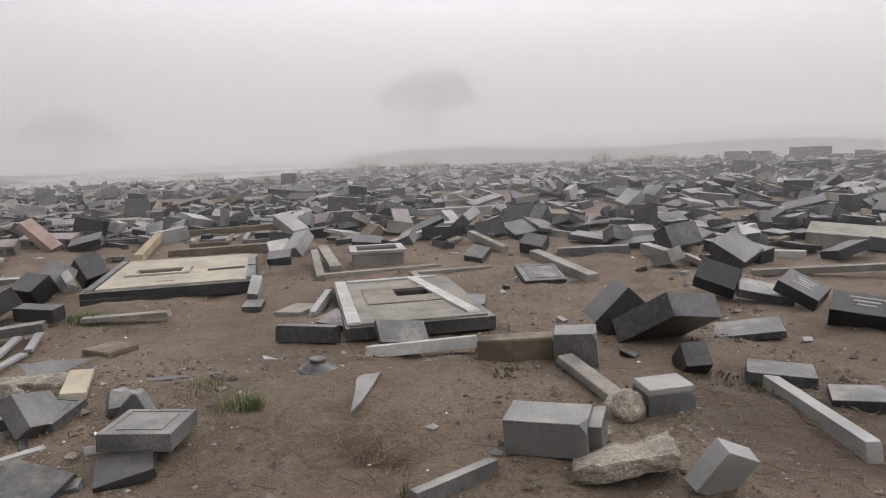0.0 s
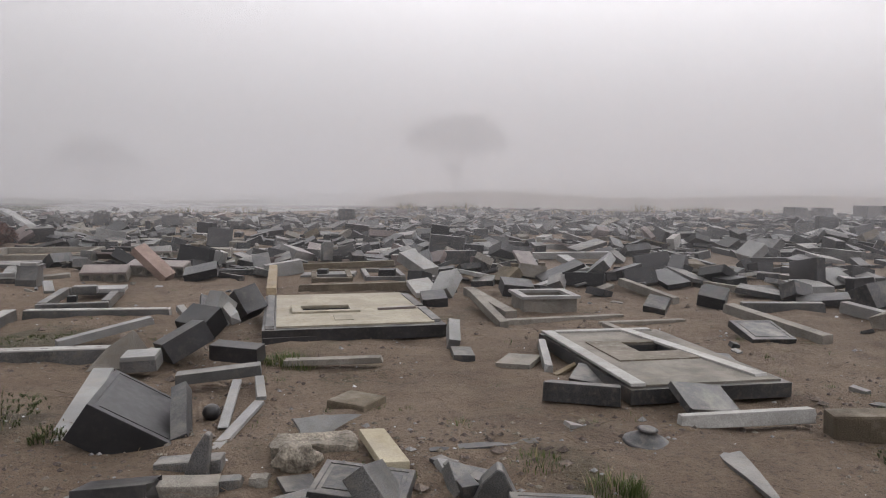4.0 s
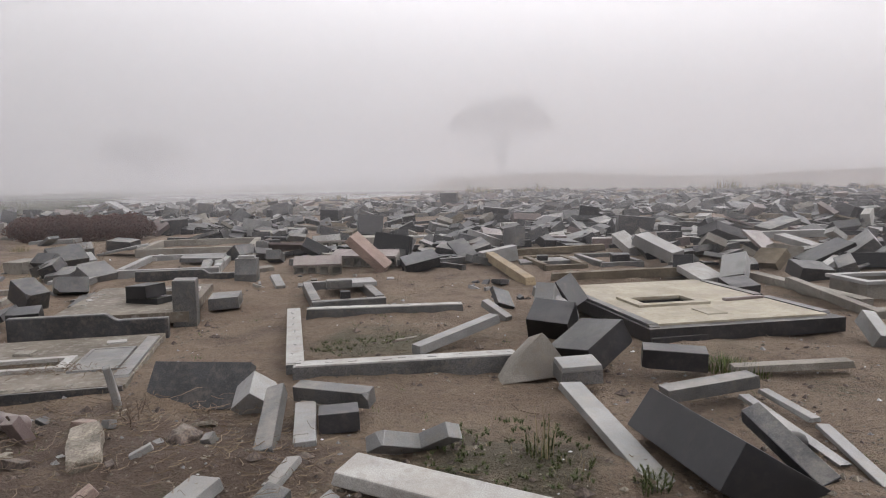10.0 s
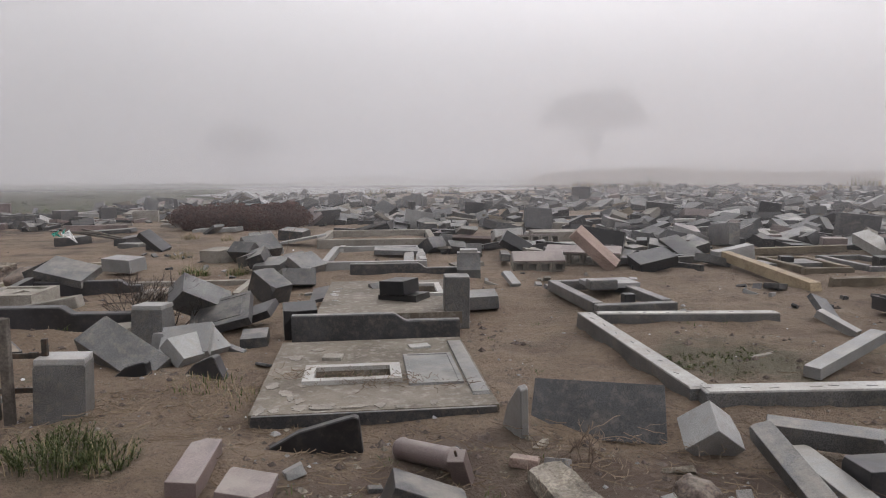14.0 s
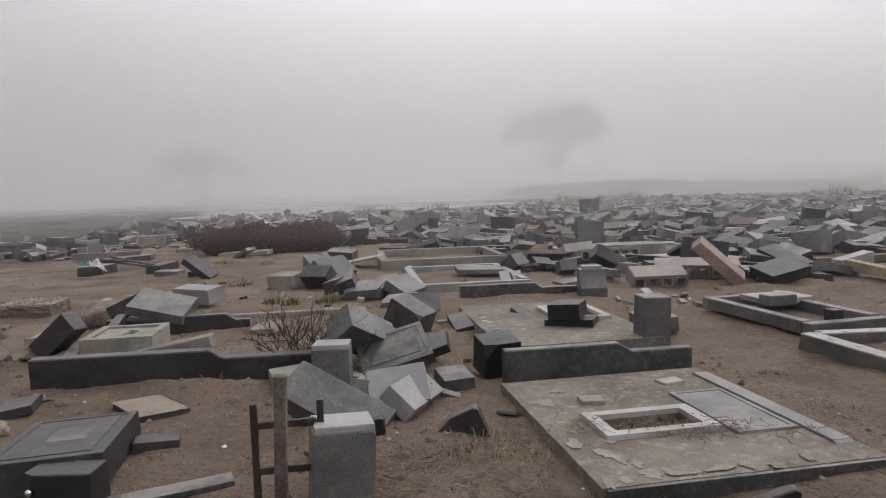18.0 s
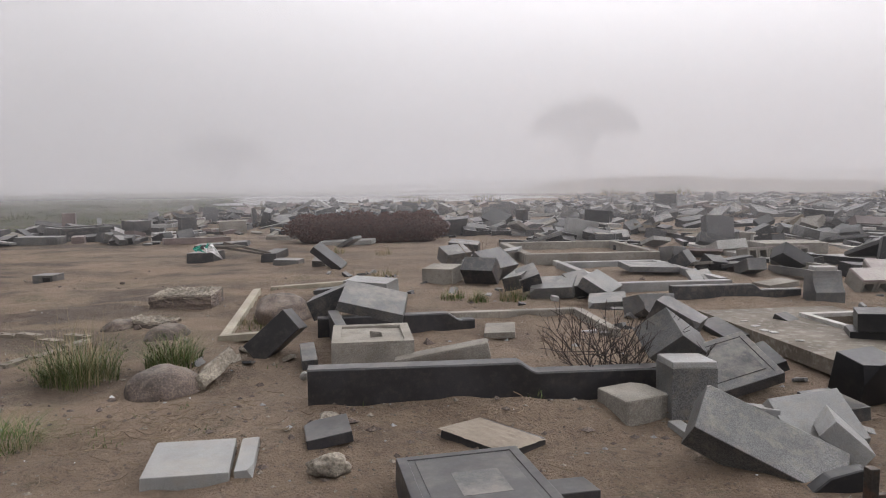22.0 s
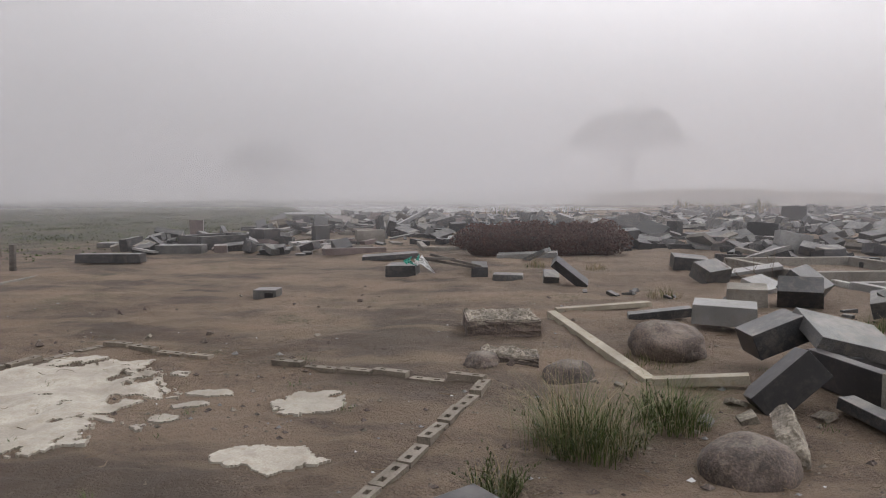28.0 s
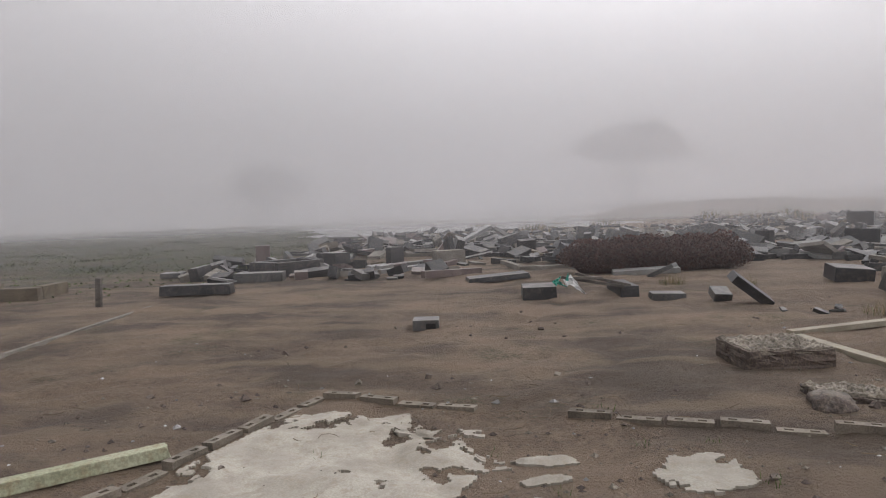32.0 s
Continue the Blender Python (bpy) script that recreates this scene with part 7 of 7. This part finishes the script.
    tagged(quads("meadow_grass", verts, faces, LEAF["grass"]), "rough green grass beyond the graves", "grass", kind="stuff")
    for k in range(60):
        x, y = r.uniform(-46, -25), 20 + 30 * r.random()
        if x < -26.5 - 0.1 * (y - 18) and pond(x, y) < 0.1:
            tuft(x, y, r.uniform(0.4, 1.1), r.uniform(0.12, 0.4), 60, "low dark scrub on the far meadow", 200 + k, name="scrub", mix=0.0, width=0.02, weed=True, bend=0.9)
    for k in range(60):
        x = r.uniform(-26, 20)
        y = r.uniform(40, 62) if k < 26 else r.uniform(58, 74) - 0.28 * x
        tuft(x, y, 0.8, r.uniform(0.5, 1.1) * (1 if k < 26 else 1.3), 70, "thin scrub among distant rubble", 100 + k, name="scrub", mix=0.3, width=0.04, weed=True)


litter()


def strewn(name, x, y, z, spread, long, n, seed, label, category="dead roots"):
    """Thin crooked dead stems lying across one another."""
    r = random.Random(seed)
    verts, faces = [], []
    for i in range(n):
        px, py, ang = r.gauss(0, spread[0]), r.gauss(0, spread[1]), r.uniform(0, 6.283)
        ln, w, pz = r.uniform(0.2, 0.8) * long, r.uniform(0.0008, 0.0026), r.uniform(0.004, 0.03)
        k = len(verts)
        for q in range(6):
            verts += [(px - math.sin(ang) * w, py + math.cos(ang) * w, pz), (px + math.sin(ang) * w, py - math.cos(ang) * w, pz), (px, py, pz + w * 1.7)]
            px, py, pz = px + math.cos(ang) * ln / 5, py + math.sin(ang) * ln / 5, max(0.003, pz + r.gauss(0, 0.012))
            ang += r.gauss(0, 0.35)
        for a in range(0, 15, 3):
            faces += [(k + a, k + a + 3, k + a + 4, k + a + 1), (k + a + 1, k + a + 4, k + a + 5, k + a + 2), (k + a + 2, k + a + 5, k + a + 3, k + a)]
    ob = quads(name, verts, faces, LEAF["straw"] if seed % 2 else MAT["twig"])
    ob.location = (x, y, z)
    tagged(ob, label, category, kind="stuff")


strewn("dead_roots", -9.75, 7.24, -0.108, (0.4, 0.07), 0.2, 190, 2, "dead roots washed along the rim of a grave opening")
strewn("dead_roots", -0.5, 3.8, surface_z(-0.5, 3.8), (0.22, 0.12), 0.35, 90, 15, "matted dead roots in a hollow of sand")
strewn("dead_roots", -7.6, 5.3, surface_z(-7.6, 5.3), (0.5, 0.35), 0.3, 160, 6, "dead roots and straw over dark soil")
strewn("dead_roots", -8.0, 6.2, surface_z(-8.0, 6.2), (0.45, 0.14), 0.35, 110, 8, "dead roots under a fallen headstone")
strewn("dead_stems", -10.9, 6.5, surface_z(-10.9, 6.5), (0.5, 0.3), 0.35, 90, 5, "pale dead stems strewn on sand")
strewn("dead_stems", -15.45, 7.7, surface_z(-15.45, 7.7), (0.3, 0.14), 0.3, 60, 7, "pale dead stems beside a granite base")
strewn("dead_stems", 2.0, 3.9, surface_z(2.0, 3.9), (0.5, 0.4), 0.4, 70, 9, "pale dead stems on gravel")
strewn("dead_roots", -11.6, 5.8, surface_z(-11.6, 5.8), (0.4, 0.2), 0.4, 60, 10, "dead roots on damp sand")
strewn("dead_stems", -19.2, 10.4, surface_z(-19.2, 10.4), (1.2, 0.35), 0.25, 120, 11, "dry stems along a buried block rim")
strewn("dead_roots", -2.9, 4.2, surface_z(-2.9, 4.2), (0.4, 0.3), 0.3, 70, 12, "dead roots among broken granite")


def fragments(spots):
    """Broken pieces lying about in small heaps."""
    r = random.Random(91)
    for cx, cy, spread, n, tones in spots:
        for i in range(n if cy > 9 else n // 2):
            x, y = cx + r.gauss(0, spread), cy + r.gauss(0, spread * 0.6)
            l, w, h = r.uniform(0.05, 0.2), r.uniform(0.04, 0.11), r.uniform(0.02, 0.06)
            if cx < -16:
                l, w, h = l * 0.45, w * 0.6, h * 0.7
            if not free(x, y, 0.08):
                continue
            tone = r.choice(tones)
            rx, ry = r.gauss(0, 16), r.gauss(0, 16)
            words = {"rock": "rough field stone", "brick": "red clay brick", "boulder": "dark stone", "twig": "rotten timber"}.get(tone) or dict((t, q) for t, q, _ in TONES)[tone]
            stone("stone_fragment", (x, y, (surface_z(x, y) if y < 13 else ground_z(x, y)) + h * 0.25), (l, w, h), (rx, ry, r.uniform(0, 180)), tone, "broken piece of " + words + " in sand", "stone fragment", edge=0.006, broken=0.15 if r.random() < 0.5 else 0.0, group="broken pieces")


fragments(((-2.4, 3.9, 0.4, 14, ("dark", "mid", "grey", "light", "rock")), (-3.0, 4.9, 0.5, 10, ("mid", "light", "rock", "grey")), (-3.9, 6.0, 0.5, 9, ("dark", "light", "black")), (2.2, 3.9, 0.6, 14, ("light", "grey", "concrete", "brick")),
           (1.2, 6.3, 0.9, 9, ("mid", "light", "dark")), (2.6, 6.0, 0.6, 8, ("light", "mid", "white")), (-7.4, 5.2, 0.5, 20, ("grey", "light", "brick", "boulder", "mid")), (-8.3, 5.9, 0.5, 14, ("rock", "grey", "brick", "light")), (-5.2, 8.0, 0.5, 12, ("black", "light", "dark")),
           (-8.9, 5.7, 0.4, 8, ("pink", "grey", "mid")), (-11.3, 7.3, 0.5, 14, ("grey", "light", "mid")), (-11.7, 8.9, 0.5, 14, ("dark", "grey", "light")), (-12.2, 10.6, 0.6, 12, ("grey", "mid", "light")), (-15.2, 9.4, 0.4, 9, ("rock", "mid", "light")), (-17.0, 10.2, 0.6, 8, ("rock", "boulder", "concrete")),
           (-19.3, 10.7, 1.2, 6, ("rock", "boulder")), (-20.3, 12.4, 1.6, 5, ("rock", "boulder")), (-14.8, 14.0, 1.0, 14, ("grey", "light", "mid")), (-12.8, 12.6, 0.8, 14, ("grey", "light", "dark")), (-9.3, 12.0, 0.9, 14, ("grey", "light", "concrete")), (-6.0, 11.0, 0.8, 14, ("dark", "light", "mid")), (-2.0, 11.5, 1.0, 14, ("dark", "light", "concrete", "grey")), (1.8, 8.4, 0.9, 16, ("light", "mid", "dark", "concrete"))))


def finish_set_stones():
    """The wear, sand and emblems of three stones close to the path."""
    ob = SET["tbx"]
    xs = [c[0] for c in ob.bound_box]
    ys = [c[1] for c in ob.bound_box]
    top = max(c[2] for c in ob.bound_box)
    worn = part("worn_panel", brick_bm(max(xs) * 0.72, max(ys) * 0.62, 0.004, edge=0.001), "mid", ob, "dull grey worn rectangle")
    worn.matrix_local = pose(0.02, 0.03, top - 0.001)
    ob = SET["psl"]
    xs, ys, top = max(c[0] for c in ob.bound_box), max(c[1] for c in ob.bound_box), max(c[2] for c in ob.bound_box)
    bm = bmesh.new()
    bmesh.ops.create_grid(bm, x_segments=14, y_segments=14, size=1)
    for v in bm.verts:
        k = max(abs(v.co.x), abs(v.co.y))
        v.co = Vector((v.co.x * xs * 0.98, v.co.y * ys * 1.04, 0.012 * (1 - k ** 4) - 0.004 + 0.005 * noise.noise(v.co * 4)))
    cover = part("sand_cover", bm, MAT["wetsand"], ob, "wet sand lying on the slab")
    cover.matrix_local = pose(-xs * 0.06, 0, top + 0.002)
    dowel = part("dowel", lathe([(0.007, 0), (0.007, 0.035), (0.004, 0.038)], 10), "metal", SET["post"], "rusted iron dowel")
    dowel.matrix_local = pose(0, 0, max(c[2] for c in SET["post"].bound_box) - 0.002)
    # No hole is cut: a black plate paints the shade inside it.
    gap = part("opening", brick_bm(0.12, 0.004, 0.07, edge=0.001), "black", SET["hollow"], "black plate painted as the shade inside an opening")
    gap.matrix_local = pose(0.06, min(c[1] for c in SET["hollow"].bound_box) - 0.001, -0.01)
    ob = SET["bklk"]
    top = max(c[2] for c in ob.bound_box)
    oval = part("emblem", lathe([(0.1, 0), (0.1, 0.003), (0.094, 0.005)]), "light", ob, "pale grey oval emblem")
    oval.matrix_local = pose(-0.04, 0.02, top - 0.001) @ Matrix.Diagonal((1.2, 0.75, 1, 1))
    box = stone("granite_block", (-12.98, 6.36, -0.11), (0.36, 0.2, 0.2), (0, 0, 6), "black", "small black granite box before a ledger with a chrome knob", "stone block", edge=0.012)
    knob = part("knob", lathe([(0.012, 0), (0.012, 0.012), (0.02, 0.02), (0.018, 0.034), (0.006, 0.04)], 14), MAT["chrome"], box, "chrome knob")
    knob.matrix_local = pose(-0.12, -0.1, 0.02, 90, 0, 0)


MAT["wetsand"] = surface("wet_sand", (0.17, 0.135, 0.1), (0.205, 0.168, 0.13), 0.6, 0.12, 160, (0.13, 0.1, 0.072), 0.3, 0.15, 3.0, lit_dust=0.0)
MAT["chrome"] = surface("chrome", (0.5, 0.5, 0.5), (0.62, 0.62, 0.62), 0.2, 0.05, 60, SAND, 0.1, 0.05, metal=1.0, lit_dust=0.1)
finish_set_stones()

# ---- far trees ----
def far_tree(x, y, height, spread, seed, label, leaves=5200):
    """A thorn tree: a short trunk, limbs that fork upwards in a wide V and a thin domed crown of twigs and small leaf clumps."""
    r = random.Random(seed)
    root = tagged(new("umbrella_tree"), label, "tree")
    root.matrix_world = pose(x, y, ground_z(x, y) - 0.3)
    trunk, twigs, tips = bmesh.new(), bmesh.new(), []

    def limb(bm, a, b, r0, r1, bend=0.0):
        mid = (a + b) / 2 + Vector((r.gauss(0, 1), r.gauss(0, 1), r.gauss(0, 0.5))) * bend
        for p, q, s0, s1 in ((a, mid, r0, (r0 + r1) / 2), (mid, b, (r0 + r1) / 2, r1)):
            d = q - p
            m = Matrix.Translation((p + q) / 2) @ d.to_track_quat("Z", "Y").to_matrix().to_4x4()
            bmesh.ops.create_cone(bm, cap_ends=True, segments=6, radius1=s0, radius2=s1, depth=d.length, matrix=m)

    fork = Vector((0.2, 0, height * 0.17))
    limb(trunk, Vector((0, 0, 0)), fork, 0.85, 0.7, 0.15)
    for i in range(6):
        ang = i / 6 * 6.283 + r.uniform(-0.3, 0.3)
        out = spread * r.uniform(0.08, 0.2)
        knee = Vector((math.cos(ang) * out, math.sin(ang) * out, height * r.uniform(0.42, 0.6)))
        limb(trunk, fork, knee, 0.48, 0.3, 0.4)
        for k in range(5):
            a2, o2 = ang + r.uniform(-0.6, 0.6), spread * 0.5 * r.uniform(0.3, 0.95)
            far = o2 / spread * 2
            bough = Vector((math.cos(a2) * o2, math.sin(a2) * o2, height * (0.56 + 0.26 * r.random() * max(0.0, 1 - far * far) ** 0.5)))
            limb(twigs, knee, bough, 0.14, 0.08, 0.5)
            for q in range(9):
                a3, o3 = a2 + r.gauss(0, 0.35), min(spread * 0.5, max(0.2, o2 + spread * r.gauss(0.03, 0.07)))
                far = o3 / spread * 2
                top, low = 0.6 + 0.39 * max(0.0, 1 - far * far) ** 0.5, 0.4 + 0.2 * far
                tip = Vector((math.cos(a3) * o3, math.sin(a3) * o3, height * (low + (top - low) * r.random() ** 0.8)))
                limb(twigs, bough, tip, 0.07, 0.03, 0.2)
                tips.append(tip)
    part("trunk", trunk, "darktwig", root)
    tagged(part("branchwork", twigs, "darktwig", root), kind="stuff")
    verts, faces = [], []
    for i in range(leaves):
        tip = r.choice(tips)
        p = Vector((r.gauss(tip.x, spread * 0.026), r.gauss(tip.y, spread * 0.026), r.gauss(tip.z, height * 0.04)))
        a, b = (Vector((r.gauss(0, 1), r.gauss(0, 1), r.gauss(0, 0.5))).normalized() * r.uniform(0.12, 0.32) for _ in "ab")
        k = len(verts)
        verts += [tuple(p - a), tuple(p - b), tuple(p + a), tuple(p + b)]
        faces.append((k, k + 1, k + 2, k + 3))
    ob = tagged(quads("crown", verts, faces, LEAF["far"]), kind="stuff")
    ob.parent = root


far_tree(-2.5, 150.0, 17.0, 21.0, 4, "flat-topped umbrella thorn tree fading into fog", 11000)
far_tree(-79.3, 147.2, 12.5, 16.5, 9, "wide-crowned tree almost lost in the fog", 7000)
